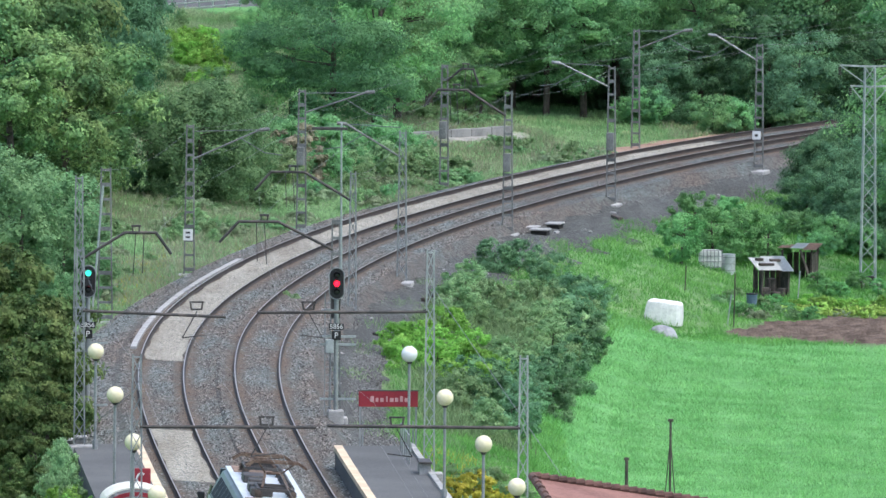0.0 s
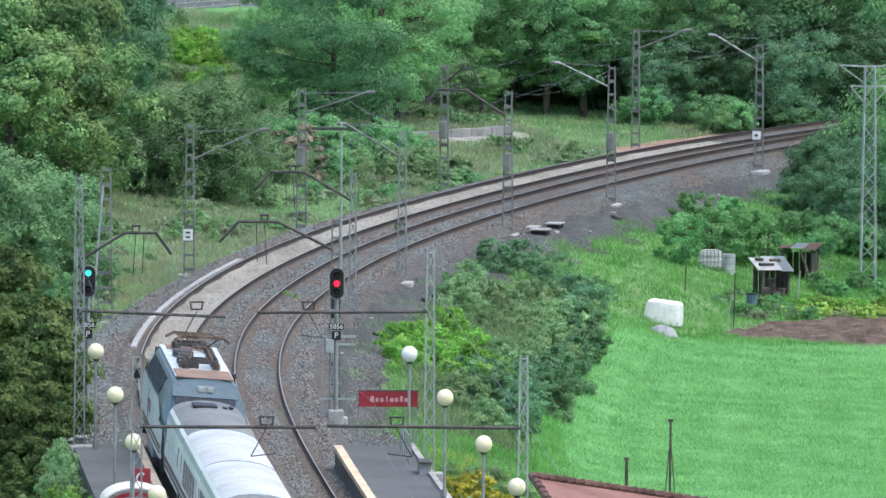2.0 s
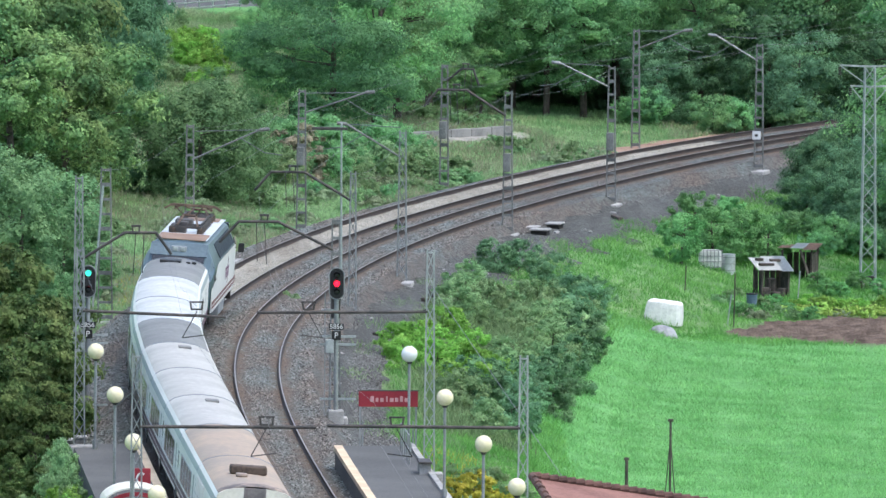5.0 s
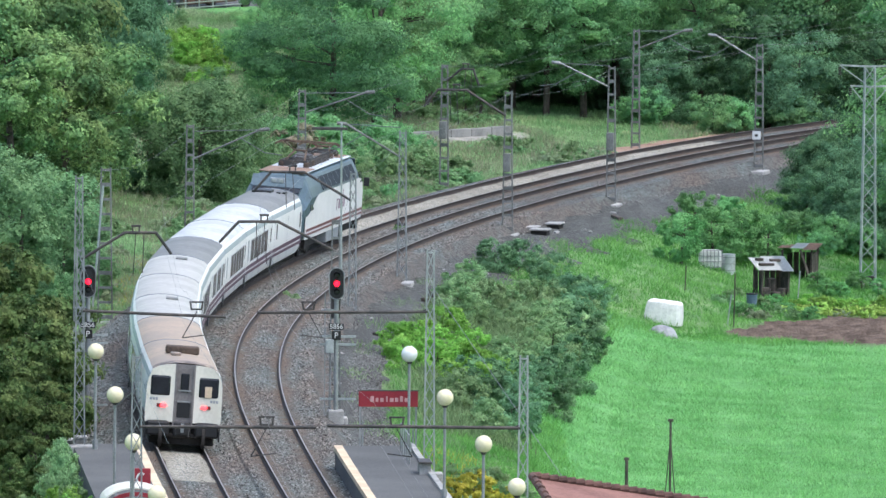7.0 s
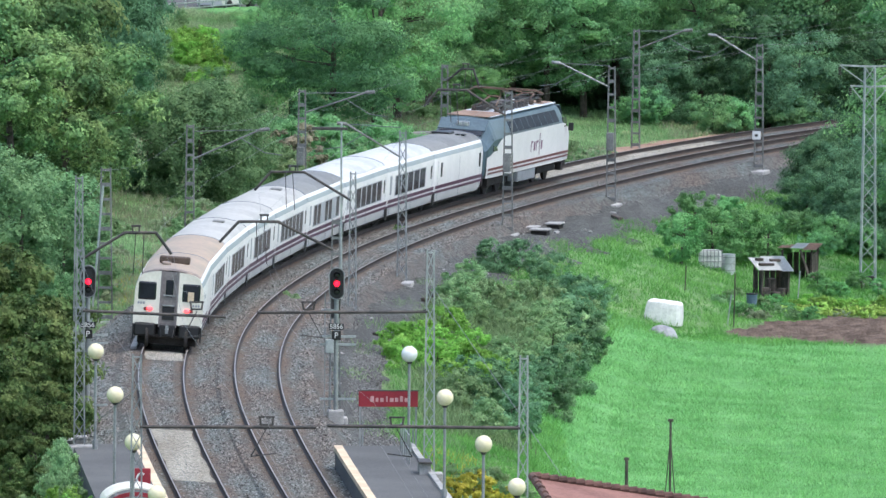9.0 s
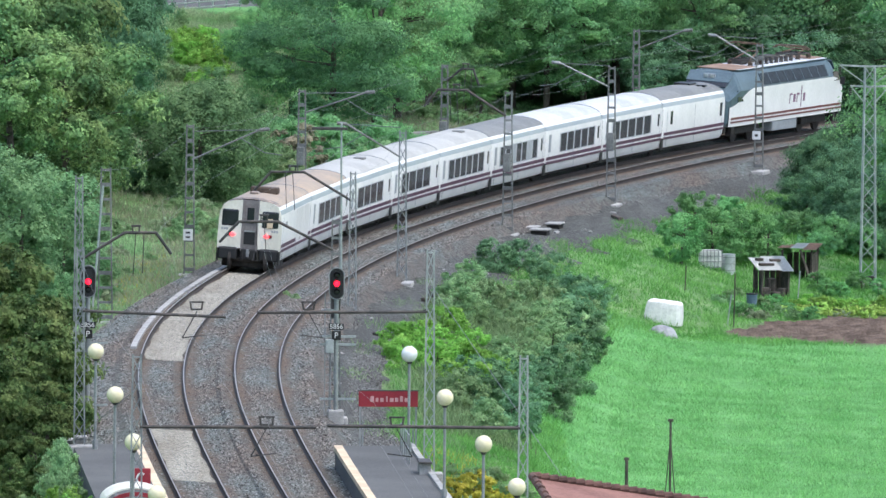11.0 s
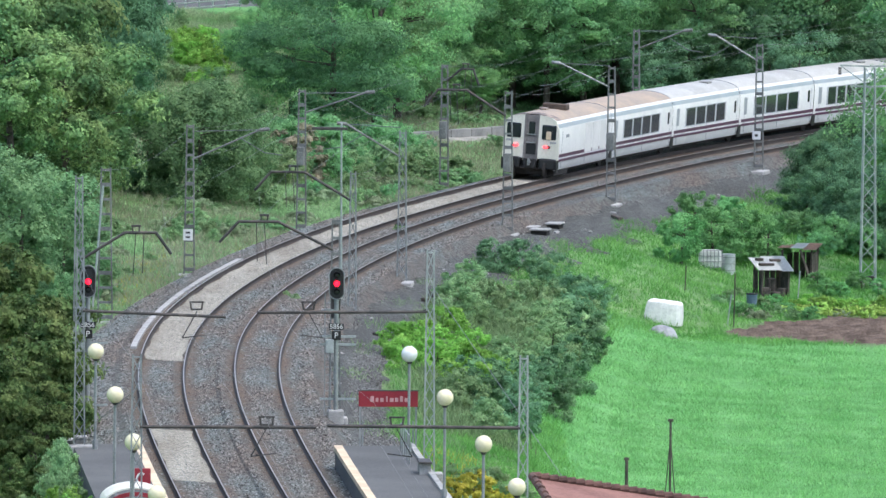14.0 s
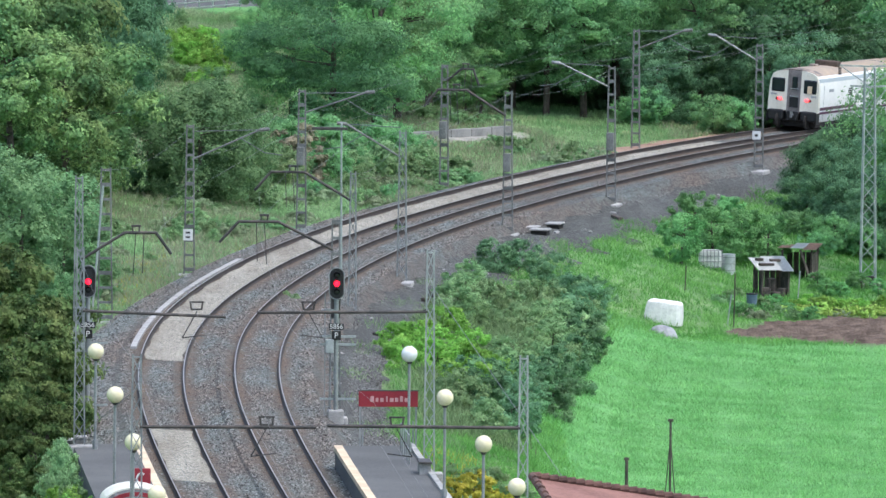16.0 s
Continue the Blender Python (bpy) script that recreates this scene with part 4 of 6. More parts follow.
def rear_coach():
    L = REAR_CAR
    car = coach(L, "roof_brown", 0, "", "white generator coach with a cream end wall and red tail lamps")
    x = -L / 2 + 0.06
    # sooty end of the roof and exhaust box
    slab("exhaust_box", car, MAT["soot"], (0.7, 1.3, 0.3), (x + 5.0, 0.0, 3.4), "dark brown exhaust box on the roof", 0.06)
    slab("exhaust_pipe", car, MAT["roof_soot"], (0.5, 0.4, 0.12), (x + 3.6, 0.3, 3.33), "", 0.04)
    shell("roof_end", [(y * 1.004, z + 0.012) for y, z in ROOF], x, x + 1.1, MAT["roof_soot"], car, "sooty end of the roof")
    # end wall in two wings with the door between them
    for side in (-1, 1):
        bm = bmesh.new()
        outer = [(0.36, 0.98), (0.60, 0.98), (0.64, 1.02), (1.24, 1.02), (1.34, 0.62), (1.44, 0.62), (1.47, 1.3), (1.45, 2.3), (1.40, 2.62), (1.27, 2.96), (1.05, 3.09), (0.75, 3.16), (0.36, 3.2)]
        vs = [bm.verts.new((x - 0.10, side * y, z)) for y, z in outer]
        f = bm.faces.new(vs)
        r = bmesh.ops.extrude_face_region(bm, geom=[f])
        bmesh.ops.translate(bm, verts=[v for v in r["geom"] if isinstance(v, bmesh.types.BMVert)], vec=(0.2, 0, 0))
        bmesh.ops.recalc_face_normals(bm, faces=bm.faces)
        wall = part("end_wall", bm, MAT["coach_cream"], car, "cream painted end wall")
        slab("end_window", wall, MAT["glass_dark"], (0.24, 0.80, 0.80), (x - 0.02, side * 0.93, 2.36), "black end window with rounded corners", 0.09)
        if side < 0:
            slab("paper", wall, MAT["edge_paint"], (0.02, 0.26, 0.42), (x - 0.145, side * 0.92, 2.2), "pale notice behind the window")
        slab("lamp_bezel", wall, MAT["tail_off"], (0.06, 0.36, 0.14), (x - 0.11, side * 0.86, 1.6), "", 0.02)
        bm = bmesh.new()
        bmesh.ops.create_uvsphere(bm, u_segments=16, v_segments=10, radius=0.1, matrix=Matrix.Translation((x - 0.13, side * (0.86 - 0.07 * 1), 1.6)) @ Matrix.Diagonal((0.5, 1.35, 0.8, 1)))
        part("tail_lamp", bm, MAT["tail_red"], wall, "lit red tail lamp", True)
        for k in range(3):
            slab("number_mark", wall, MAT["frame_grey"], (0.01, 0.08, 0.1), (x - 0.105, side * 1.16 + 0.11 * (k - 1), 1.84))
        slab("end_skirt", car, MAT["black"], (0.5, 0.9, 0.56), (x - 0.02, side * 0.95, 0.73), "black end skirt", 0.08)
    door = slab("end_door", car, MAT["door_grey"], (0.06, 0.74, 2.3), (x + 0.0, 0, 2.05), "recessed grey gangway door", 0.01)
    for y in (-0.35, 0.35):
        slab("door_post", door, MAT["door_grey"], (0.12, 0.07, 2.35), (x - 0.06, y, 2.04))
    slab("door_window", door, MAT["glass_dark"], (0.05, 0.32, 0.72), (x - 0.03, 0, 2.5), "", 0.04)
    slab("door_panel", door, MAT["black"], (0.04, 0.5, 0.55), (x - 0.04, 0, 1.45))
    for z in (1.78, 2.2):
        slab("door_rail", door, MAT["galvanised"], (0.06, 0.5, 0.05), (x - 0.06, 0, z))
    slab("coupling_recess", car, MAT["black"], (0.4, 0.7, 0.5), (x + 0.05, 0, 0.72), "", 0.05)
    bm = bmesh.new()
    bar(bm, (x - 0.05, 0, 0.8), (x - 0.35, 0, 0.78), 0.16, sides=8)
    bar(bm, (x - 0.33, 0, 0.62), (x - 0.33, 0, 0.96), 0.1, 0.12)
    part("coupler", bm, MAT["galvanised"], car, "grey coupling hook")
    for y in (-0.3, 0.28):
        bm = bmesh.new()
        bar(bm, (x - 0.1, y, 0.85), (x - 0.28, y * 0.8, 0.45), 0.05, sides=6)
        part("hose", bm, MAT["black"], car)
    # solid dark block around the bogie, filling the shaded underside
    slab("bogie", car, MAT["under"], (3.0, 2.5, 0.62), (x + 1.75, 0, 0.42), "", 0.06)
    bm = bmesh.new()
    for side in (-1, 1):
        bmesh.ops.create_cone(bm, cap_ends=True, segments=24, radius1=0.46, radius2=0.46, depth=0.13, matrix=pose(x + 1.0, side * 0.83, 0.46, 90))
    part("wheelset", bm, MAT["under"], car)
    # small marks and louvred panels on the side
    for side in (-1, 1):
        for dx in (0.0, 1.7, 3.4):
            slab("equipment_door", car, MAT["white_paint"], (1.5, 0.012, 1.5), (dx + 0.6, side * 1.472, 1.85))
        slab("emblem", car, MAT["frame_grey"], (0.7, 0.012, 0.16), (-4.2, side * 1.474, 2.15))
    return car


def locomotive():
    loco = thing("locomotive", Matrix(), "white and blue-grey electric locomotive with folded pantographs", "locomotive")
    loco.scale = (1, 1, 0.93)
    # lofted body: half widths and heights, pulled in at both cab ends
    sec = [(1.36, 0.95), (1.48, 1.2), (1.5, 2.0), (1.49, 2.9), (1.32, 3.35), (1.10, 3.80), (0.85, 3.93), (0.0, 3.98)]
    bm = bmesh.new()
    rings = []
    for x, kw, top in ((-10.15, 0.86, 2.3), (-10.05, 0.93, 2.75), (-9.6, 0.97, 3.05), (-8.5, 1.0, 3.85), (-8.1, 1.0, 3.98), (8.1, 1.0, 3.98), (8.5, 1.0, 3.85), (9.6, 0.97, 3.05), (10.05, 0.93, 2.75), (10.15, 0.86, 2.3)):
        ring = []
        for y, z in sec + [(-y, z) for y, z in sec[-2::-1]]:
            zz = z if z <= 2.0 else 2.0 + (z - 2.0) * (top - 2.0) / 1.98
            ring.append(bm.verts.new((x, y * kw, zz)))
        rings.append(ring)
    for a, b in zip(rings, rings[1:]):
        for j in range(len(a) - 1):
            bm.faces.new((a[j], a[j + 1], b[j + 1], b[j]))
    bm.faces.new(rings[0][::-1])
    bm.faces.new(rings[-1])
    bmesh.ops.recalc_face_normals(bm, faces=bm.faces)
    part("body", bm, MAT["loco_blue"], loco, "blue-grey locomotive body")
    slab("roof", loco, MAT["loco_roof"], (15.6, 2.06, 0.05), (0.3, 0, 3.97), "pale blue-grey roof deck", 0.02)
    slab("roof_dust", loco, MAT["rust_dust"], (3.9, 1.98, 0.05), (-6.15, 0, 4.0), "rust-brown dusted roof above the cab", 0.02)
    slab("roof_dust", loco, MAT["rust_dust"], (2.2, 1.7, 0.05), (6.9, 0, 4.0), "", 0.02)
    for side in (-1, 1):
        # white side panel with its swept upper edge
        bm = bmesh.new()
        n = 40
        low, high = [], []
        for k in range(n + 1):
            x = -9.85 + 19.75 * k / n
            t = min(1.0, max(0.0, (x + 9.85) / 4.0))
            up = 2.05 + 0.93 * (t * t * (3 - 2 * t))
            e = max(0.0, (x - 7.6) / 2.3)
            up -= 0.75 * (1 - math.sqrt(max(0.0, 1 - e * e)))
            kw = 1.0 - 0.03 * max(0.0, (abs(x) - 8.5) / 1.2)
            low.append(bm.verts.new((x, side * 1.49 * kw, 0.98)))
            high.append((bm.verts.new((x, side * 1.508 * kw, 1.4)), bm.verts.new((x, side * 1.508 * kw, up))))
        for k in range(n):
            bm.faces.new((low[k], low[k + 1], high[k + 1][0], high[k][0]))
            bm.faces.new((high[k][0], high[k + 1][0], high[k + 1][1], high[k][1]))
        bmesh.ops.recalc_face_normals(bm, faces=bm.faces)
        panel = part("side_panel", bm, MAT["coach_white"], loco, "white side with a swept upper edge")
        for z, h in ((1.42, 0.12), (1.22, 0.09)):
            slab("stripe", panel, MAT["stripe_red"], (19.3, 0.012, h), (0, side * 1.512, z), "dull red stripe")
        # emblem: plain strokes
        for k, (w, h, dz) in enumerate(((0.10, 0.55, 0), (0.30, 0.10, 0.24), (0.34, 0.45, 0), (0.10, 0.5, 0), (0.30, 0.12, 0.2), (0.10, 1.15, 0.05), (0.32, 0.45, 0))):
            slab("emblem_stroke", panel, MAT["logo_purple"], (w, 0.012, h), (0.4 + (0, 0.25, 0.8, 1.25, 1.5, 2.0, 2.5)[k], side * 1.516, 2.1 + dz), "muted purple emblem stroke")
        # louvred upper side, leaning in
        louvre = slab("louvre", loco, MAT["louvre_dark"], (11.6, 0.03, 0.66), (1.4, side * 1.325, 3.37), "dark louvred upper side", 0.0, pose(0, 0, 0, side * 26.5))
        for k in range(9):
            slab("louvre_post", louvre, MAT["loco_blue"], (0.05, 0.03, 0.68), (-4.3 + 1.42 * k, side * 1.335, 3.37), "", 0.0, pose(0, 0, 0, side * 26.5))
        slab("cab_window", loco, MAT["glass_dark"], (0.9, 0.03, 0.62), (-8.2, side * 1.47, 2.62), "dark cab side window", 0.0, pose(0, 0, 0, side * 8))
        slab("cab_window", loco, MAT["glass_dark"], (0.9, 0.03, 0.5), (8.6, side * 1.45, 3.0), "", 0.0, pose(0, 0, 0, side * 12))
        slab("mirror", loco, MAT["black"], (0.12, 0.25, 0.42), (8.9, side * 1.72, 2.75), "black rear-view mirror", 0.03)
        for bx in (-5.8, 5.8):
            slab("bogie_frame", loco, MAT["under"], (4.3, 0.2, 0.4), (bx, side * 1.12, 0.68), "dark bogie frame", 0.05)
            for wx in (-1.45, 1.45):
                bm = bmesh.new()
                bmesh.ops.create_cone(bm, cap_ends=True, segments=28, radius1=0.62, radius2=0.62, depth=0.14, matrix=pose(bx + wx, side * 0.86, 0.62, 90))
                part("wheel", bm, MAT["under"], loco, "dark steel wheel")
        slab("equipment_box", loco, MAT["frame_grey"], (4.2, 0.5, 0.55), (0, side * 1.2, 0.68), "grey equipment box", 0.05)
        slab("step", loco, MAT["under"], (0.5, 0.3, 0.5), (8.9, side * 1.25, 0.7))
        slab("step", loco, MAT["under"], (0.5, 0.3, 0.5), (-8.9, side * 1.25, 0.7))
    for e in (-1, 1):
        slab("windscreen", loco, MAT["glass_dark"], (0.36, 2.1, 0.04), (e * 9.4, 0, 3.22), "dark sloping windscreen", 0.0, pose(0, 0, 0, 0, e * 36))
        slab("visor", loco, MAT["loco_blue"], (0.85, 2.3, 0.05), (e * 8.9, 0, 3.6), "blue-grey sloping panel", 0.0, pose(0, 0, 0, 0, e * 36))
        lamp = slab("lamp_housing", loco, MAT["frame_grey"], (0.12, 0.62, 0.3), (e * 8.98, 0, 3.62), "grey twin headlamp housing", 0.02)
        for y in (-0.15, 0.15):
            slab("headlamp", lamp, MAT["galv_light"], (0.06, 0.2, 0.19), (e * 9.05, y, 3.63), "", 0.03)
        slab("buffer_beam", loco, MAT["under"], (0.4, 2.6, 0.5), (e * 9.95, 0, 0.85), "", 0.05)
        for side in (-1, 1):
            bm = bmesh.new()
            bar(bm, (e * 10.0, side * 0.95, 1.05), (e * 10.45, side * 0.95, 1.05), 0.42, sides=14)
            part("buffer", bm, MAT["under"], loco)
    # pantographs and roof gear
    for px, raise_ in ((-2.9, 0.8), (5.4, 0.3)):
        bm = bmesh.new()
        z = 4.02
        for y in (-0.55, 0.55):
            bar(bm, (px - 1.0, y, z + 0.26), (px + 1.0, y, z + 0.26), 0.09)
        for x in (-1.0, -0.2, 1.0):
            bar(bm, (px + x, -0.6, z + 0.26), (px + x, 0.6, z + 0.26), 0.1)
        panto = part("pantograph", bm, MAT["steel_dark"], loco, "dark rusty pantograph")
        for x in (-0.95, 0.95):
            for y in (-0.55, 0.55):
                bm = bmesh.new()
                for q in range(3):
                    bmesh.ops.create_cone(bm, cap_ends=True, segments=12, radius1=0.15, radius2=0.1, depth=0.08, matrix=Matrix.Translation((px + x, y, z + 0.04 + 0.085 * q)))
                part("insulator", bm, MAT["soot"], panto)
        bm = bmesh.new()
        knee = Vector((px + 1.15, 0, z + 0.3 + raise_ * 0.45))
        for y in (-0.42, 0.42):
            bar(bm, (px - 0.55, y, z + 0.3), knee + Vector((0, y * 0.6, 0)), 0.09, sides=8)
            bar(bm, knee + Vector((0, y * 0.6, 0)), (px - 0.25, y * 1.35, z + 0.32 + raise_), 0.06, sides=6)
        bar(bm, knee + Vector((0, -0.3, 0)), knee + Vector((0, 0.3, 0)), 0.1, sides=8)
        part("arm", bm, MAT["panto_rust"], panto, "rust-brown folding arms")
        bm = bmesh.new()
        for x in (-0.5, -0.08):
            bar(bm, (px + x, -0.7, z + 0.38 + raise_), (px + x, 0.7, z + 0.38 + raise_), 0.09)
            for y in (-1, 1):
                bar(bm, (px + x, y * 0.7, z + 0.38 + raise_), (px + x, y * 0.97, z + 0.2 + raise_), 0.07)
        for y in (-0.5, 0.5):
            bar(bm, (px - 0.5, y, z + 0.36 + raise_), (px - 0.08, y, z + 0.36 + raise_), 0.06)
        part("contact_bow", bm, MAT["panto_rust"], panto, "contact bow with bent horns")
    for k in range(8):
        bm = bmesh.new()
        x = -2.7 + 0.85 * k
        for j in range(4):
            bmesh.ops.create_cone(bm, cap_ends=True, segments=12, radius1=0.13, radius2=0.1, depth=0.07, matrix=Matrix.Translation((x, -0.55, 4.03 + 0.085 * j)))
        part("insulator", bm, MAT["steel_dark"], loco, "dark ribbed roof insulator")
    slab("busbar", loco, MAT["steel_dark"], (6.6, 0.05, 0.05), (0.3, -0.55, 4.4))
    for x, y, sx, sy in ((-2.9, 0.4, 0.9, 0.7), (-1.2, 0.45, 1.0, 0.6), (2.4, 0.4, 1.4, 0.7), (0.6, 0.4, 0.7, 0.5)):
        slab("roof_equipment", loco, MAT["steel_dark"], (sx, sy, 0.28), (x, y, 4.12), "dark roof equipment", 0.04)
    return loco


LEAN = math.atan2(CANT, GAUGE)


def on_track(sa, sb):
    """The pose of a vehicle whose ends stand at sa and sb of the outer track, leaning with it."""
    a, b = line(sa, 0, CANT / 2), line(sb, 0, CANT / 2)
    f = (b - a).normalized()
    left = Vector((-f.y, f.x, 0)).normalized()
    up = f.cross(left).normalized()
    l2 = left * math.cos(LEAN) + up * math.sin(LEAN)
    u2 = up * math.cos(LEAN) - left * math.sin(LEAN)
    m = Matrix((f, l2, u2)).transposed().to_4x4()
    m.translation = (a + b) / 2
    return m


TRAIN = []
back = 0.0
TRAIN.append((rear_coach(), 0.0, REAR_CAR))
back = REAR_CAR
for roof, panes, kind, label in (
        ("roof_brown", (-4.2, 3.5, "oooo"), "", "white coach with four windows and a rust-dusted roof"),
        ("roof_grey", (-4.2, 3.5, "oooo"), "vent", "white coach with four windows and a grey roof"),
        ("roof_grey", (-4.2, 3.6, "oooo"), "", "white coach with four windows and a grey roof"),
        ("roof_grey", (-4.6, 4.4, "oooooo"), "vent", "white coach with six windows and a grey roof"),
        ("roof_dark", (-4.7, 4.4, "oo-oo-o"), "", "white coach with blanked window panels and a dark grey roof"),
        ("roof_white", (-3.4, 4.6, "ooooo"), "", "white coach with five windows and a pale roof"),
        ("roof_white", (-4.6, 3.8, "ooooo"), "", "white coach with five windows and a pale roof")):
    TRAIN.append((coach(CAR, roof, panes, kind, label), back, back + CAR))
    back += CAR
front = coach(FRONT_CAR, "roof_dark", 0, "", "white windowless coach with a sooty grey roof")
slab("roof_fan", front, MAT["black"], (1.3, 0.9, 0.14), (FRONT_CAR / 2 - 2.6, 0.2, 3.3), "black roof fan grille", 0.04)
for y in (-0.55, -0.8):
    slab("roof_hatch", front, MAT["black"], (0.5, 0.18, 0.08), (FRONT_CAR / 2 - 3.1 - y, y, 3.26), "", 0.02)
for side in (-1, 1):
    slab("slot_window", front, MAT["glass_dark"], (0.4, 0.014, 0.7), (FRONT_CAR / 2 - 1.0, side * 1.468, 2.0))
    slab("slot_window", front, MAT["glass_dark"], (0.4, 0.014, 0.7), (-FRONT_CAR / 2 + 1.6, side * 1.468, 2.0))
TRAIN.append((front, back, back + FRONT_CAR))
back += FRONT_CAR
TRAIN.append((locomotive(), back + 0.1, back + 0.1 + LOCO))


def rear_place(t):
    """Where the train's end stands at t seconds, in metres along the line: it runs at a steady pace and slows a little at last."""
    return 60.9 + 27.0 * (t - 9.0) - 0.27 * max(0.0, t - 13.5) ** 2

# ---------- overhead line ----------
def frame_at(s, o, dz):
    """A pose on the line: x along it, y to its left, z up."""
    m = pose(0, 0, 0, 0, 0, heading(s))
    m.translation = line(s, o, dz)
    return m


def lattice_mast(s, o, foot, top, width, style, arms, material, label, box_at=None, base=True):
    """Two-legged steel mast; y of its own space points to the left of the line."""
    m = frame_at(s, o, foot)
    mast = thing("catenary_mast", m, label, "catenary mast", "masts of the overhead line")
    h = top - foot
    wt = width * 0.62
    for side in (-1, 1):
        bm = bmesh.new()
        a, b = Vector((0, side * width / 2, -0.3)), Vector((0, side * wt / 2, h))
        bar(bm, a, b, 0.075, 0.05)
        bar(bm, a + Vector((0.08, 0, 0)), b + Vector((0.08, 0, 0)), 0.03, 0.055)
        part("leg", bm, material, mast)
    n = int(h / 0.62)
    for k in range(n + 1):
        z = 0.25 + (h - 0.35) * k / n
        w = width + (wt - width) * z / h
        bm = bmesh.new()
        if style == "x":
            if k < n:
                z2 = 0.25 + (h - 0.35) * (k + 1) / n
                w2 = width + (wt - width) * z2 / h
                sg = 1 if k % 2 else -1
                bar(bm, (0, sg * w / 2, z), (0, -sg * w2 / 2, z2), 0.05, 0.03)
                bar(bm, (0.07, -sg * w / 2, z), (0.07, sg * w2 / 2, z2), 0.05, 0.03)
            else:
                bar(bm, (0, -w / 2, z), (0, w / 2, z), 0.08, 0.05)
            part("brace", bm, material, mast)
        else:
            box(bm, (0.05, w, 0.10 if k % 3 else 0.16), (0, 0, z))
            part("batten", bm, material, mast)
    if base:
        part("foundation", box(bmesh.new(), (0.9, 1.0, 0.5), (0, 0, -0.2), None, 0.05), MAT["concrete"], mast, "weathered concrete foundation")
    if box_at:
        part("cable_box", box(bmesh.new(), (0.3, 0.34, 0.85), (-0.15, 0.02, box_at - foot), None, 0.03), MAT["mast_paint"], mast, "dark grey cable box")
    for spec in arms:
        kind, dirn, z, reach, rise = spec[:5]
        z -= foot
        dark = MAT["steel_dark"]
        bm = bmesh.new()
        if kind == "tube":
            tip = (0, dirn * reach, z + rise)
            bar(bm, (0, dirn * 0.1, z), tip, 0.11, sides=10)
            bar(bm, (0, dirn * 0.1, z + 0.1), (0, dirn * 0.35, z), 0.05)
            arm = part("arm", bm, dark, mast, "dark horizontal cantilever tube")
            d = spec[5]
            bm = bmesh.new()
            for a, b in (((0, d - 0.18, 0), (0, d - 0.22, 0.28)), ((0, d + 0.18, 0), (0, d + 0.22, 0.28)), ((0, d - 0.26, 0.28), (0, d + 0.26, 0.28)), ((0, d - 0.18, 0.02), (0, d + 0.18, 0.02))):
                bar(bm, (a[0], dirn * a[1], z + a[2] + 0.05), (b[0], dirn * b[1], z + b[2] + 0.05), 0.06)
            bar(bm, (0, dirn * (d + 0.02), z - 0.0), (0, dirn * (d - 0.5), z - 0.95), 0.035)
            bar(bm, (0, dirn * (d - 0.5), z - 0.95), (0, dirn * (d + 0.3), z - 0.85), 0.035)
            part("clamp", bm, dark, arm, "insulator clamp with steady arm")
        elif kind == "strut":
            light = MAT["galvanised"] if len(spec) > 5 else MAT["mast_paint"]
            tip = Vector((0, dirn * reach, z + rise))
            bar(bm, (0, dirn * 0.1, z), tip, 0.08, sides=10)
            bar(bm, tip, tip + Vector((0, dirn * 0.42, 0.04)), 0.16, sides=8)
            arm = part("arm", bm, light, mast, "sloping cantilever tube")
            bm = bmesh.new()
            bar(bm, (0, dirn * 0.1, z + rise * 0.92), tip, 0.035)
            bar(bm, tip - Vector((0, dirn * 0.9, 0.35)), tip + Vector((0, dirn * 0.2, -1.0)), 0.035)
            bar(bm, tip + Vector((0, dirn * 0.2, -1.0)), tip + Vector((0, dirn * 1.0, -1.1)), 0.035)
            part("steady_arm", bm, MAT["wire"], arm)
        else:
            pts = [Vector((0, dirn * 0.1, z)), Vector((0, dirn * reach * 0.5, z + rise)), Vector((0, dirn * reach * 0.84, z + rise)), Vector((0, dirn * reach, z + rise - 0.75))]
            for a, b in zip(pts, pts[1:]):
                bar(bm, a, b, 0.11, sides=10)
                bmesh.ops.create_uvsphere(bm, u_segments=8, v_segments=6, radius=0.056, matrix=Matrix.Translation(b))
            arm = part("arm", bm, dark, mast, "bent cantilever tube")
            bm = bmesh.new()
            c = dirn * reach * 0.62
            box(bm, (0.2, 0.36, 0.07), (0, c, z + rise + 0.25))
            for y in (-0.12, 0.12):
                bar(bm, (0, c + y, z + rise), (0, c + y, z + rise + 0.25), 0.05)
            bar(bm, (0, c, z + rise), (0, c - dirn * 0.1, z + rise - 1.6), 0.03)
            bar(bm, (0, c + dirn * 0.3, z + rise), (0, c + dirn * 0.25, z + rise - 1.5), 0.03)
            part("clamp", bm, dark, arm, "insulator clamp and droppers")
    return mast


DARKM, GALV, PALE = MAT["steel_dark"], MAT["galvanised"], MAT["galv_light"]
MIXED = MAT["mast_paint"] = mottled("mast_paint", (0.12, 0.126, 0.124), (0.25, 0.26, 0.255), 0.7, 12.0, 0.6, 0.2)
LB_X = "galvanised lattice catenary mast beside the platform"
LB_L = "rusty grey ladder-type catenary mast beside the track"
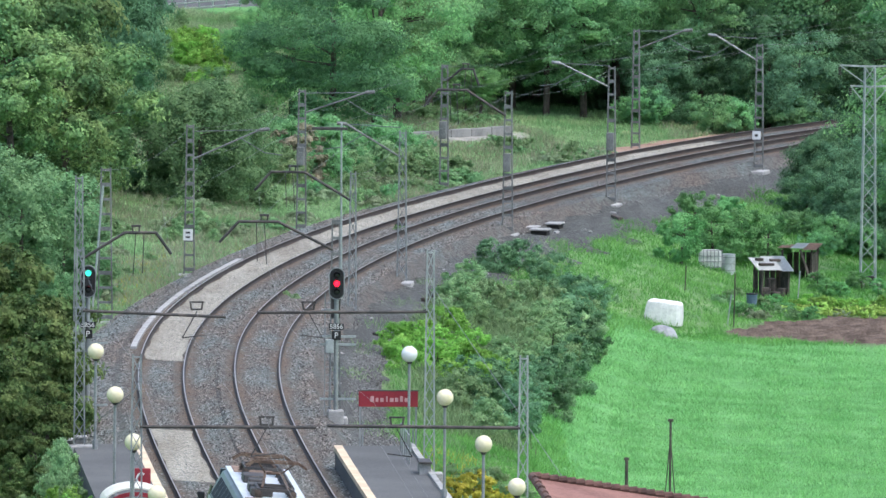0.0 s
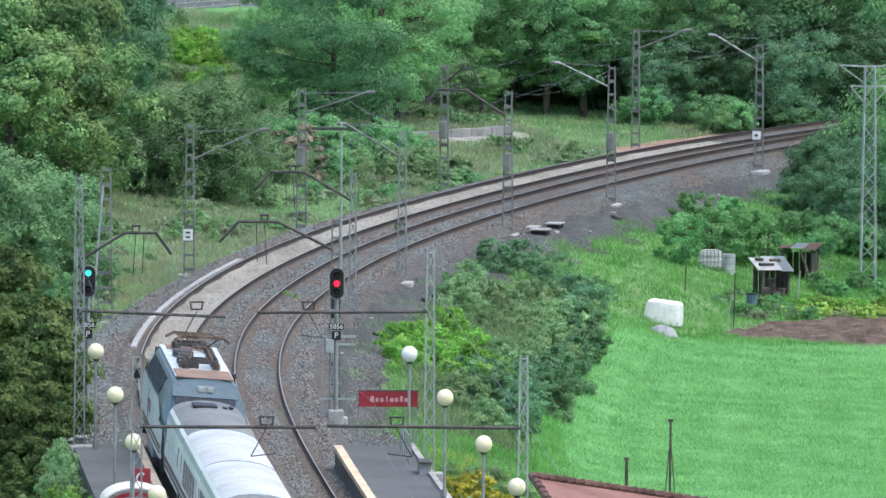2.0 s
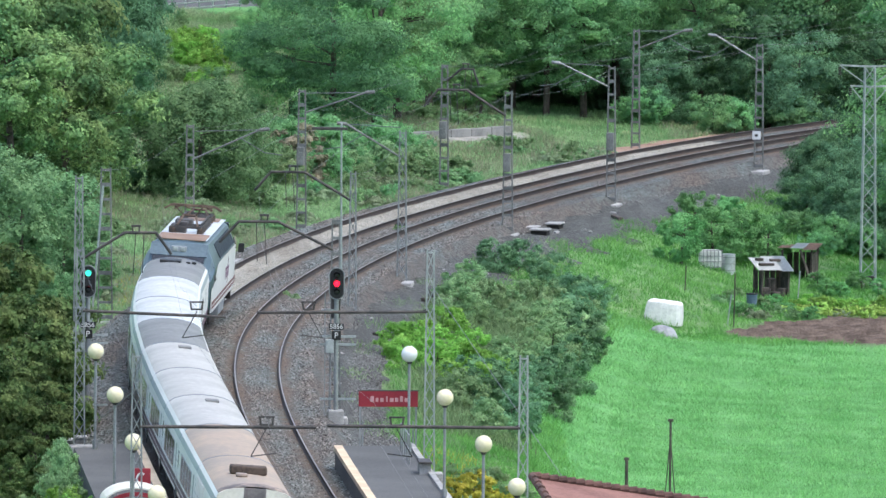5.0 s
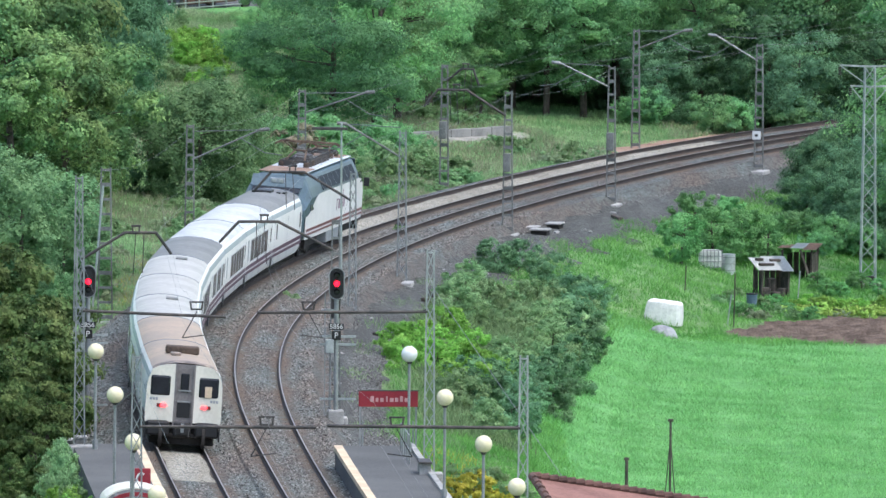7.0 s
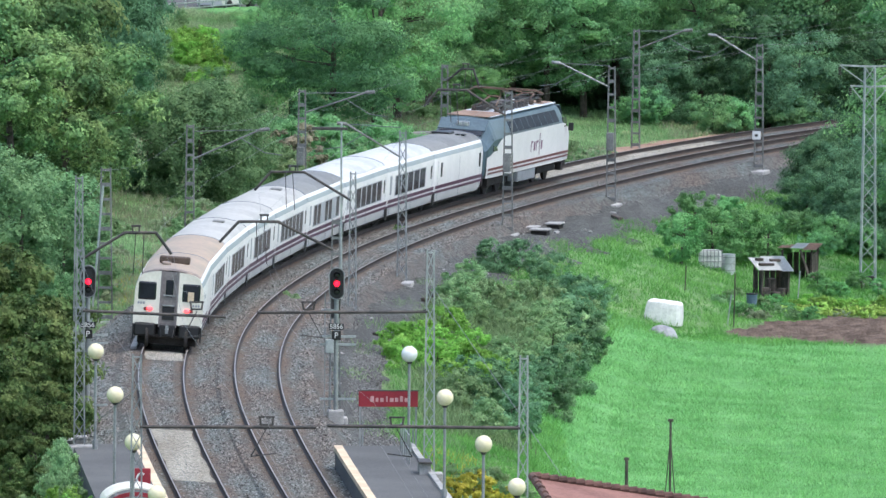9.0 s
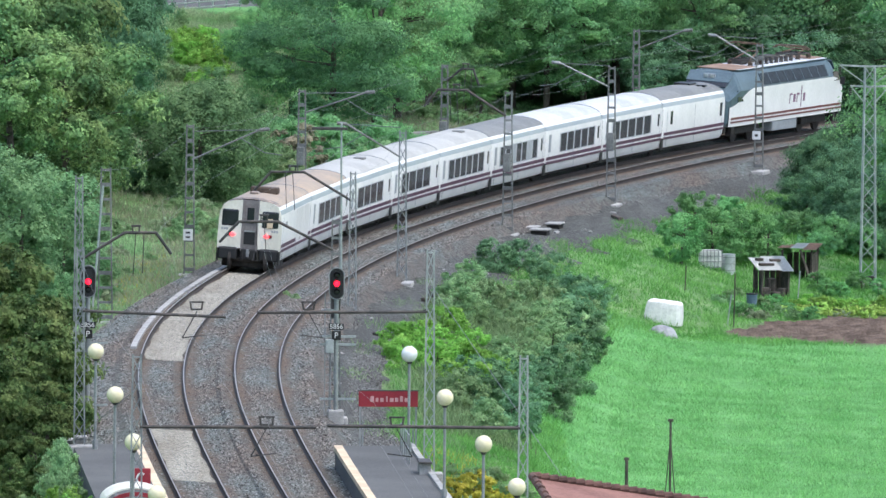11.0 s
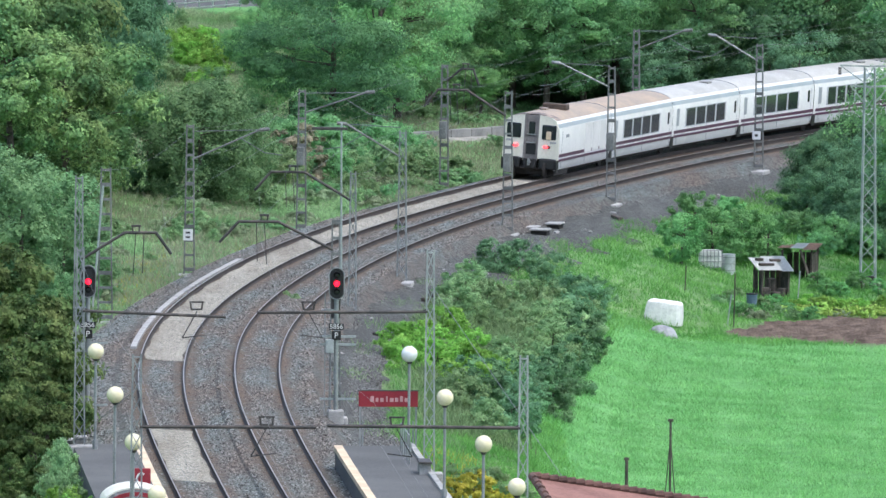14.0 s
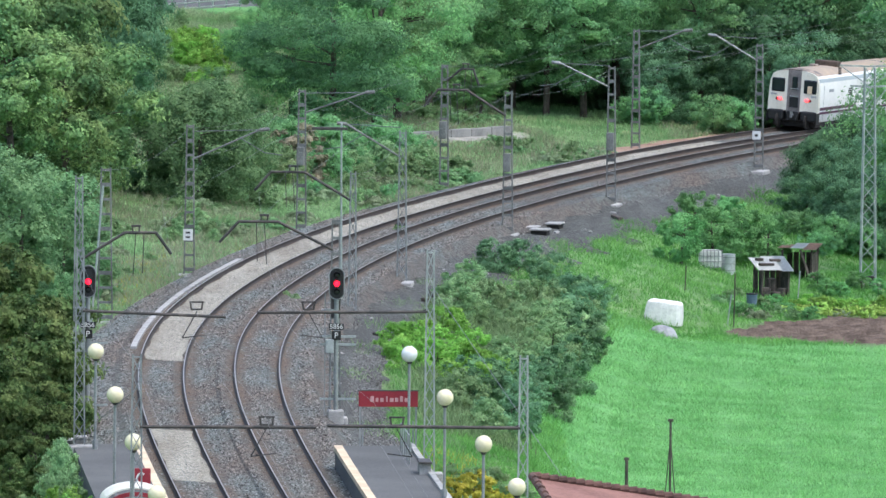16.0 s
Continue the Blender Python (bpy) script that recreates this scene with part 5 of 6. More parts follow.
# station pairs
lattice_mast(-51, -3.86, 0.6, 7.75, 0.42, "x", [("tube", -1, 5.4, 5.8, 0.0, 4.2)], GALV, LB_X)
lattice_mast(-51, 8.66, -0.3, 7.75, 0.38, "x", [("tube", 1, 5.4, 6.35, 0.05, 4.1)], PALE, LB_X)
lattice_mast(0.3, -3.86, 0.6, 7.72, 0.38, "x", [("tube", -1, 5.46, 5.2, -0.2, 4.15)], GALV, LB_X)
lattice_mast(0.0, 8.63, -0.3, 7.72, 0.38, "x", [("tube", 1, 5.5, 6.2, -0.05, 4.35)], PALE, LB_X)
# pair past the platforms' ends
lattice_mast(20.5, -3.4, -0.6, 9.1, 0.40, "x", [("bent", -1, 6.0, 3.4, 1.0)], GALV, "tall galvanised lattice mast beside the signal")
lattice_mast(29.5, 6.4, -0.5, 7.0, 0.42, "ladder", [("bent", 1, 5.85, 4.35, 1.05)], MIXED, LB_L)
# pairs round the curve
lattice_mast(92, -4.0, -0.9, 5.6, 0.62, "ladder", [], MIXED, LB_L)
lattice_mast(95, 6.15, -0.7, 5.4, 0.34, "x", [("bent", 1, 4.2, 4.1, 1.15)], GALV, LB_X)
lattice_mast(118.7, 6.36, -0.6, 6.0, 0.42, "x", [("strut", 1, 4.85, 2.45, 1.4)], GALV, LB_X, base=True)
lattice_mast(126.8, -3.9, -0.9, 5.75, 0.46, "ladder", [("strut", -1, 4.2, 3.1, 1.35)], MIXED, LB_L)
lattice_mast(157.9, 6.1, -0.6, 6.0, 0.48, "ladder", [("bent", 1, 4.85, 3.9, 1.15)], MIXED, LB_L, 2.7)
lattice_mast(162.2, -4.3, -0.9, 5.7, 0.46, "ladder", [("strut", -1, 4.6, 3.0, 1.0)], MIXED, LB_L, 2.6)
lattice_mast(185.1, 6.2, -0.6, 6.0, 0.46, "ladder", [("strut", 1, 5.0, 2.5, 1.1, 1)], MIXED, LB_L, 2.4)
lattice_mast(200.7, -5.3, -0.9, 5.2, 0.44, "ladder", [("bent", -1, 4.4, 1.7, 0.6)], MIXED, LB_L, 2.0)
lattice_mast(218.6, 6.5, -0.6, 5.75, 0.46, "ladder", [("strut", 1, 4.9, 2.2, 1.2, 1)], MIXED, LB_L)
lattice_mast(241.5, -6.3, -0.9, 5.3, 0.44, "ladder", [("strut", -1, 4.3, 2.6, 1.0)], MIXED, LB_L)
lattice_mast(276.0, -6.6, -0.9, 5.4, 0.44, "ladder", [("strut", -1, 4.3, 2.6, 1.0)], MIXED, LB_L)


def wire_run(name, pts, r, label, sag=0.25, parts=7):
    bm = bmesh.new()
    for a, b in zip(pts, pts[1:]):
        a, b = Vector(a), Vector(b)
        prev = a
        for k in range(1, parts + 1):
            t = k / parts
            p = a.lerp(b, t) - Vector((0, 0, sag * 4 * t * (1 - t)))
            bar(bm, prev, p, r, sides=5)
            prev = p
    me = bpy.data.meshes.new(name)
    bm.to_mesh(me)
    bm.free()
    me.materials.append(MAT["wire"])
    return tagged(new(name, me), label, "overhead wire", "wires of the overhead line")


for o, stops in ((0.0, [-110, -51, 0, 20.5, 56, 92, 127, 162, 201, 241, 276, 310]), (APART, [-110, -51, 0, 29.5, 62, 95, 119, 158, 185, 219, 250, 290])):
    zig = [0.18 if k % 2 else -0.18 for k in range(len(stops))]
    wire_run("contact_wire", [line(s, o + z, 5.05) for s, z in zip(stops, zig)], 0.010, "thin dark contact wire over the track", 0.03)
    wire_run("messenger_wire", [line(s, o + z * 0.5, 6.2) for s, z in zip(stops, zig)], 0.008, "sagging messenger wire over the track", 0.45)
wire_run("feeder_wire", [line(s, o, z) for s, o, z in ((-110, -4.0, 7.4), (-51, -3.9, 7.5), (0, -3.9, 7.5), (20.5, -3.4, 8.6), (92, -4.0, 5.5), (126.8, -3.9, 5.6), (162.2, -4.3, 5.6), (200.7, -5.3, 5.1), (241.5, -6.3, 5.2), (276, -6.6, 5.3), (320, -7, 5.3))], 0.010, "sagging feeder wire along the masts", 0.5)
wire_run("feeder_wire", [line(s, o, z) for s, o, z in ((29.5, 6.4, 6.8), (95, 6.15, 5.3), (118.7, 6.36, 5.9), (157.9, 6.1, 5.9), (185.1, 6.2, 5.9), (218.6, 6.5, 5.7), (270, 6.8, 5.7))], 0.010, "sagging feeder wire along the masts", 0.5)
wire_run("guy_wire", [line(0, 8.63, 6.5), line(-46, 13.2, -0.8)], 0.024, "taut guy wire down from a mast", 0.0, 2)
wire_run("guy_wire", [line(-51, -3.9, 6.6), line(8, -4.1, 0.0)], 0.024, "taut guy wire down from a mast", 0.0, 2)
wire_run("guy_wire", [line(20.5, -3.4, 8.0), line(88, -4.6, -0.6)], 0.024, "taut guy wire down from a mast", 0.0, 2)

# slim pale pole by the signal on the inside and leaning pole on the outside
p = thing("pole", frame_at(100, 5.35, -0.6), "slim pale steel pole beside the track", "pole")
part("shaft", bar(bmesh.new(), (0, 0, 0), (0, 0.05, 7.8), 0.085, sides=10), MAT["galv_light"], p)
part("cap", box(bmesh.new(), (0.2, 1.5, 0.12), (0, 0.55, 7.55), None, 0.02), MAT["steel_dark"], p)
p = thing("pole", frame_at(91, -4.45, -1.0), "slim leaning white pole in the grass", "pole")
part("shaft", bar(bmesh.new(), (0, 0.05, 0), (0, -0.42, 5.9), 0.09, sides=8), MAT["galv_light"], p)


# ---------- signals ----------
MAT["sig_red"] = glow("sig_red", (1.0, 0.012, 0.04), 1.5)
MAT["sig_green"] = glow("sig_green", (0.05, 0.85, 0.6), 0.8)
MAT["sig_off"] = plain("sig_off", (0.02, 0.022, 0.025), 0.15)


def text_mesh(body, size, material, parent, m, label):
    cu = bpy.data.curves.new("lettering", "FONT")
    cu.body, cu.size, cu.align_x, cu.align_y, cu.extrude = body, size, "CENTER", "CENTER", 0.006
    ob = new("lettering", cu)
    me = bpy.data.meshes.new_from_object(ob)
    bpy.data.objects.remove(ob)
    me.materials.append(material)
    o = new("lettering", me)
    o.parent = parent
    o.matrix_local = m
    o["label"] = label
    return o


FACING = Matrix(((0, 0, -1, 0), (-1, 0, 0, 0), (0, 1, 0, 0), (0, 0, 0, 1)))   # writing that faces back down the line


def signal(s, o, foot, head, lit, post, label, turn=0.0):
    m = frame_at(s, o, foot) @ pose(0, 0, 0, 0, 0, turn)
    sig = thing("railway_signal", m, label, "railway signal", "signals of the station")
    z = head - foot
    part("foundation", box(bmesh.new(), (0.6, 0.6, 0.6), (0.1, 0, 0.2), None, 0.05), MAT["concrete"], sig, "concrete signal foundation")
    part("post", bar(bmesh.new(), (0.1, 0, 0.3), (0.1, 0, z + 0.4), 0.17, sides=12), MAT[post], sig, "steel signal post")
    bm = bmesh.new()
    pr = []
    for k in range(24):
        a = math.pi * k / 12
        pr.append((0.27 * math.cos(a), (0.31 if math.sin(a) >= 0 else -0.31) + 0.27 * math.sin(a)))
    vs = [bm.verts.new((-0.06, y, z + q)) for y, q in pr]
    f = bm.faces.new(vs)
    r = bmesh.ops.extrude_face_region(bm, geom=[f])
    bmesh.ops.translate(bm, verts=[v for v in r["geom"] if isinstance(v, bmesh.types.BMVert)], vec=(0.1, 0, 0))
    bmesh.ops.recalc_face_normals(bm, faces=bm.faces)
    board = part("head", bm, MAT["black"], sig, "black signal head with a pale rim")
    bm = bmesh.new()
    ring = [Vector((-0.075, y * 1.03, z + q * 1.02)) for y, q in pr]
    for a, b in zip(ring, ring[1:] + ring[:1]):
        bar(bm, a, b, 0.045, sides=6)
    part("rim", bm, MAT["galvanised"], board, "pale grey rim")
    for k, dz in enumerate((0.31, 0.0, -0.31)):
        bm = bmesh.new()
        seg = 14
        for j in range(seg):
            a1, a2 = math.pi * j / seg, math.pi * (j + 1) / seg
            q = [(-0.08, 0.145 * math.cos(a1), z + dz + 0.145 * math.sin(a1)), (-0.08, 0.145 * math.cos(a2), z + dz + 0.145 * math.sin(a2)), (-0.30, 0.135 * math.cos(a2), z + dz + 0.135 * math.sin(a2)), (-0.30, 0.135 * math.cos(a1), z + dz + 0.135 * math.sin(a1))]
            bm.faces.new([bm.verts.new(v) for v in q])
        bmesh.ops.solidify(bm, geom=bm.faces[:], thickness=0.012)
        part("hood", bm, MAT["black"], board)
        bm = bmesh.new()
        bmesh.ops.create_uvsphere(bm, u_segments=20, v_segments=12, radius=0.115, matrix=Matrix.Translation((-0.07, 0, z + dz)) @ Matrix.Diagonal((0.35, 1, 1, 1)))
        part("lens", bm, MAT[lit.get(k, "sig_off")], board, {"sig_red": "lit red lens", "sig_green": "lit green lens"}.get(lit.get(k, ""), "dark lens"), True)
    # number plate of the signal and letter plate
    plate = part("plate", box(bmesh.new(), (0.03, 0.56, 0.24), (-0.02, 0, z - 1.62), None, 0.01), MAT["black"], sig, "black plate with white figures")
    text_mesh("5856", 0.25, MAT["white_paint"], plate, Matrix.Translation((-0.045, 0, z - 1.62)) @ FACING, "white figures")
    plate = part("plate", box(bmesh.new(), (0.03, 0.34, 0.34), (-0.02, 0, z - 1.95), None, 0.02), MAT["black"], sig, "black plate with a white letter")
    text_mesh("P", 0.31, MAT["white_paint"], plate, Matrix.Translation((-0.045, 0, z - 1.95)) @ FACING, "white letter")
    ladder = bmesh.new()
    for y in (0.20, 0.42):
        bar(ladder, (0.25, y, 0.1), (0.25, y, z - 0.3), 0.035)
    for k in range(int((z - 0.5) / 0.3)):
        bar(ladder, (0.25, 0.2, 0.3 + 0.3 * k), (0.25, 0.42, 0.3 + 0.3 * k), 0.025)
    part("ladder", ladder, MAT["galvanised"], sig, "thin grey ladder")
    part("cage", box(bmesh.new(), (0.4, 0.5, 0.05), (0.25, 0.3, z - 1.0)), MAT["galvanised"], sig)
    part("junction_box", box(bmesh.new(), (0.25, 0.3, 0.5), (-0.05, 0.25, z - 2.35), None, 0.02), MAT["galv_light"], sig, "pale grey junction box")
    for q in (0.9, z - 2.3, z - 2.0):
        part("cross_bar", bar(bmesh.new(), (0.21, -0.75, q), (0.21, 0.6, q), 0.06, 0.08), MAT["galv_light"], sig, "pale cross bar")
    return sig, board, z


sig_in, _, _ = signal(26.9, 6.37, -0.5, 4.75, {1: "sig_red"}, "galvanised", "three-lamp signal showing red beside the inner track")
sig_out, out_board, out_z = signal(20.3, -3.05, -0.3, 5.2, {0: "sig_green", 1: "sig_red"}, "galvanised", "three-lamp signal beside the outer track, changing from green to red")
# added plate, no part of the signal: hides one lit lens as if unlit
blind = part("blind", box(bmesh.new(), (0.012, 0.29, 0.29), (0, 0, 0), None, 0.03), MAT["black"], sig_out, "added black plate that makes a lit lens look unlit")
part("relay_case", box(bmesh.new(), (0.4, 0.35, 1.3), (0.35, 0.02, 4.6), None, 0.03), MAT["steel_dark"], sig_in, "dark relay case behind the head")


# ---------- platforms ----------
def close_ends(ob, n):
    """Closes both ends of a swept section of n points."""
    bm = bmesh.new()
    bm.from_mesh(ob.data)
    for ends in (range(0, n), range(len(bm.verts) - n, len(bm.verts))):
        bm.verts.ensure_lookup_table()
        bm.faces.new([bm.verts[i] for i in ends])
    bmesh.ops.recalc_face_normals(bm, faces=bm.faces)
    bm.to_mesh(ob.data)
    bm.free()


def platform(name, s0, s1, a, b, top, sign, label):
    st = list(np.linspace(s0, s1, 20))
    lo, hi = min(a, b), max(a, b)
    ob = ribbon(name, st, [(lo, -0.9), (lo, top), (hi, top), (hi, -0.9)], MAT["asphalt"], "structure", label, "platform")
    close_ends(ob, 4)
    e = a
    d = 1 if b > a else -1
    ribbon("platform_edge", st, [(e - 0.04 * d, top - 0.16), (e - 0.04 * d, top + 0.012), (e + 0.26 * d, top + 0.012)][::d], MAT["edge_paint"], "structure", "worn cream painted platform edge", "platform edge")
    if sign > 0:
        ribbon("platform_kerb", st, [(b - 0.2 * d, top + 0.004), (b - 0.2 * d, top + 0.1), (b, top + 0.1), (b, top - 0.5)][::d], MAT["concrete"], "structure", "low concrete kerb along the platform's back", "kerb")


platform("platform", -110, 1.3, APART + 1.6, 8.15, 0.6, 1, "dark grey asphalt platform beside the inner track")
platform("platform", -110, 1.6, -1.6, -4.05, 0.6, -1, "dark grey asphalt platform beside the outer track")


# ---------- platform things ----------
def globe_lamp(s, o, globe, material, label):
    m = frame_at(s, o, 0.6)
    lamp = thing("platform_lamp", m, label, "street lamp", "lamps of the platforms")
    h = globe - 0.6
    part("base", bar(bmesh.new(), (0, 0, 0), (0, 0, 0.35), 0.2, sides=12), MAT["galvanised"], lamp)
    part("post", bar(bmesh.new(), (0, 0, 0.3), (0, 0, h - 0.25), 0.1, sides=12), MAT["galvanised"], lamp, "slim grey post")
    bm = bmesh.new()
    bmesh.ops.create_cone(bm, cap_ends=True, segments=14, radius1=0.07, radius2=0.14, depth=0.14, matrix=Matrix.Translation((0, 0, h - 0.28)))
    part("collar", bm, MAT["steel_dark"], lamp)
    bm = bmesh.new()
    bmesh.ops.create_uvsphere(bm, u_segments=32, v_segments=20, radius=0.29, matrix=Matrix.Translation((0, 0, h)))
    part("globe", bm, MAT[material], lamp, "round glass globe", True)
    return lamp


for s, o, g, mt in ((-1.6, 7.81, 4.1, "globe_white"), (-22.0, 7.9, 4.1, "globe"), (-41.3, 8.0, 4.08, "globe"), (-58.0, 8.0, 4.08, "globe"),
                    (-0.9, -3.33, 4.1, "globe"), (-21.35, -3.38, 4.1, "globe"), (-41.3, -3.56, 4.1, "globe"), (-61.4, -3.63, 4.1, "globe")):
    globe_lamp(s, o, g, mt, "platform lamp with a white globe on a slim post" if mt == "globe_white" else "platform lamp with a yellowed globe on a slim post")

for s_, o_, h_ in ((2.6, -3.75, 1.35), (3.4, -4.15, 1.2)):
    cab = thing("relay_cabinet", frame_at(s_, o_, -0.85), "weathered grey concrete relay cabinet past the platform", "cabinet", "relay cabinets")
    part("body", box(bmesh.new(), (0.5, 0.42, h_ + 0.5), (0, 0, h_ / 2), None, 0.03), MAT["wall_grey"], cab)
    part("lid", box(bmesh.new(), (0.6, 0.5, 0.08), (0, 0, h_ + 0.27), None, 0.02), MAT["concrete"], cab, "pale lid")

MAT["sign_pink"] = plain("sign_pink", (0.5, 0.28, 0.28), 0.6)
sign = thing("station_sign", frame_at(0.9, 7.2, 0.6), "red station name board on two steel posts", "sign")
for y in (1.0, -1.0):
    part("post", box(bmesh.new(), (0.06, 0.06, 2.0), (0, y, 1.0)), MAT["galvanised"], sign)
    part("post", box(bmesh.new(), (0.05, 0.05, 0.9), (0.1, y - 0.1 * y, 0.45)), MAT["galvanised"], sign)
brd = part("board", box(bmesh.new(), (0.05, 2.12, 0.58), (-0.02, 0, 1.72), None, 0.01), MAT["red_sign"], sign, "dull red board")
part("frame", box(bmesh.new(), (0.06, 2.16, 0.04), (-0.02, 0, 2.01)), MAT["steel_dark"], brd)
for k, (w, h) in enumerate(((0.13, 0.2), (0.1, 0.14), (0.12, 0.14), (0.05, 0.2), (0.13, 0.14), (0.12, 0.15), (0.11, 0.2), (0.13, 0.14))):
    part("writing_bar", box(bmesh.new(), (0.012, w, h), (-0.052, 0.58 - 0.175 * k, 1.68 + (h - 0.14) / 2)), MAT["sign_pink"], brd, "faded white lettering")

bench = thing("bench", frame_at(-11, 7.85, 0.6), "small dark bench at the back of the platform", "bench")
part("seat", box(bmesh.new(), (1.6, 0.45, 0.08), (0, 0, 0.42), None, 0.02), MAT["steel_dark"], bench)
for x in (-0.6, 0.6):
    part("leg", box(bmesh.new(), (0.08, 0.4, 0.4), (x, 0, 0.2)), MAT["concrete"], bench)
def railing(s, o, n, label):
    m = frame_at(s, o, 0.6)
    r = thing("railing", m, label, "railing")
    for k in range(n):
        part("post", bar(bmesh.new(), (k * 1.4, 0, 0), (k * 1.4, 0, 1.0), 0.06, sides=8), MAT["galvanised"], r)
    for z in (0.5, 1.0):
        part("rail", bar(bmesh.new(), (0, 0, z), ((n - 1) * 1.4, 0, z), 0.05, sides=8), MAT["galvanised"], r)
railing(-7, 7.55, 5, "thin grey tube railing at the platform's back")

# signboard with a red panel over a white and red arched shelter
shelter = thing("platform_shelter", frame_at(-37, -3.35, 0.2), "white arched shelter with a red rim and a red panel", "shelter")
bm = bmesh.new()
for k in range(14):
    a1, a2 = math.pi * k / 14, math.pi * (k + 1) / 14
    for r1, r2 in ((0.95, 1.02),):
        q = [(x, r1 * 1.15 * math.cos(a), 1.55 + 0.62 * r1 * math.sin(a)) for x, a in ((-1.3, a1), (-1.3, a2), (1.3, a2), (1.3, a1))]
        bm.faces.new([bm.verts.new(v) for v in q])
bmesh.ops.remove_doubles(bm, verts=bm.verts, dist=0.001)
bmesh.ops.solidify(bm, geom=bm.faces[:], thickness=0.05)
part("arched_roof", bm, MAT["coach_cream"], shelter, "off-white arched roof")
bm = bmesh.new()
for k in range(20):
    a1, a2 = math.pi * k / 20, math.pi * (k + 1) / 20
    bar(bm, (-1.32, 0.86 * math.cos(a1), 1.5 + 0.42 * math.sin(a1)), (-1.32, 0.86 * math.cos(a2), 1.5 + 0.42 * math.sin(a2)), 0.05, 0.14)
part("arch_rim", bm, MAT["red_sign"], shelter, "dark red arch rim")
for x in (-1.2, 1.2):
    for y in (-1.0, 1.0):
        part("post", bar(bmesh.new(), (x, y, 0), (x, y, 1.6), 0.08, sides=8), MAT["white_paint"], shelter)
part("back_wall", box(bmesh.new(), (2.4, 0.05, 1.5), (0, 1.0, 0.8)), MAT["white_paint"], shelter)
flag = thing("sign", frame_at(-35, -3.05, 0.6), "red square sign with a white ring on a post", "sign")
part("post", bar(bmesh.new(), (0, 0, 0), (0, 0, 2.1), 0.07, sides=8), MAT["galvanised"], flag)
fp = part("panel", box(bmesh.new(), (0.06, 0.62, 0.72), (-0.05, -0.02, 1.75), None, 0.02), MAT["red_sign"], flag, "dull red panel")
bm = bmesh.new()
for k in range(14):
    a1, a2 = 0.9 + 4.6 * k / 14, 0.9 + 4.6 * (k + 1) / 14
    bar(bm, (-0.085, -0.02 - 0.15 * math.cos(a1), 1.75 + 0.2 * math.sin(a1)), (-0.085, -0.02 - 0.15 * math.cos(a2), 1.75 + 0.2 * math.sin(a2)), 0.02, 0.07)
part("ring", bm, MAT["white_paint"], fp, "open white ring")

# ---------- trackside bits ----------
DUCT = ribbon("cable_duct", list(range(62, 125, 2)), [(-1.44, -0.5), (-1.42, 0.03), (-1.18, 0.03), (-1.16, -0.5)], MAT["concrete"], "structure", "pale concrete cable duct beside the outer rail", "cable duct")
close_ends(DUCT, 4)
for s, o, l, w in ((160.6, 7.2, 0.9, 0.75), (166.0, 7.0, 1.1, 0.6), (162.5, 6.5, 1.2, 0.5)):
    m = frame_at(s, o, -0.95)
    b = thing("cable_box", m, "weathered concrete cable box with a lid beside the track", "cable box", "cable boxes beside the track")
    part("body", box(bmesh.new(), (l, w, 0.45), (0, 0, 0.2), None, 0.04), MAT["under"], b)
    part("lid", box(bmesh.new(), (l + 0.2, w + 0.15, 0.08), (0, 0, 0.45), None, 0.03), MAT["concrete"], b, "pale concrete lid")
for s, o in ((118.7, 6.36), (185.1, 6.2), (218.6, 6.5), (157.9, 6.1)):
    m = frame_at(s - 0.9, o, -0.72)
    b = thing("concrete_slab", m, "pale concrete slab at a mast's foot", "slab", "slabs at the masts")
    part("slab", box(bmesh.new(), (1.2, 1.15, 0.34), (0, 0, 0.0), None, 0.05), MAT["concrete"], b)
# loose sleeper ends, stones and scraps on the verge
rng = random.Random(9)
for k in range(26):
    s, o = rng.uniform(40, 215), rng.uniform(6.4, 9.2)
    m = frame_at(s, o, -0.72) @ pose(0, 0, 0, rng.uniform(-8, 8), rng.uniform(-8, 8), rng.uniform(0, 180))
    st = thing("stone", m, "pale broken stone lying on the gravel", "stone", "stones on the verge")
    bm = bmesh.new()
    bmesh.ops.create_icosphere(bm, subdivisions=1, radius=rng.uniform(0.08, 0.2))
    for v in bm.verts:
        v.co = Vector((v.co.x * 1.4, v.co.y, v.co.z * 0.6)) * rng.uniform(0.75, 1.2)
    part("stone", bm, MAT["concrete"], st)
for s, o, t in ((112, 8.4, 10), (108, 9.0, 60), (83, 8.2, 30), (137, 8.6, 100), (176, 8.2, 20)):
    m = frame_at(s, o, -0.82) @ pose(0, 0, 0, 0, 0, t)
    st = thing("old_sleeper", m, "old dark wooden sleeper lying on the gravel", "sleeper", "old sleepers")
    part("beam", box(bmesh.new(), (1.9, 0.26, 0.2), (0, 0, 0.08), None, 0.03), MAT["bark"], st)
bal = thing("track_magnet", frame_at(153, 1.9, -0.05), "dark track magnet between the two tracks", "track equipment")
part("body", box(bmesh.new(), (0.9, 0.4, 0.3), (0, 0, 0), None, 0.08), MAT["under"], bal)
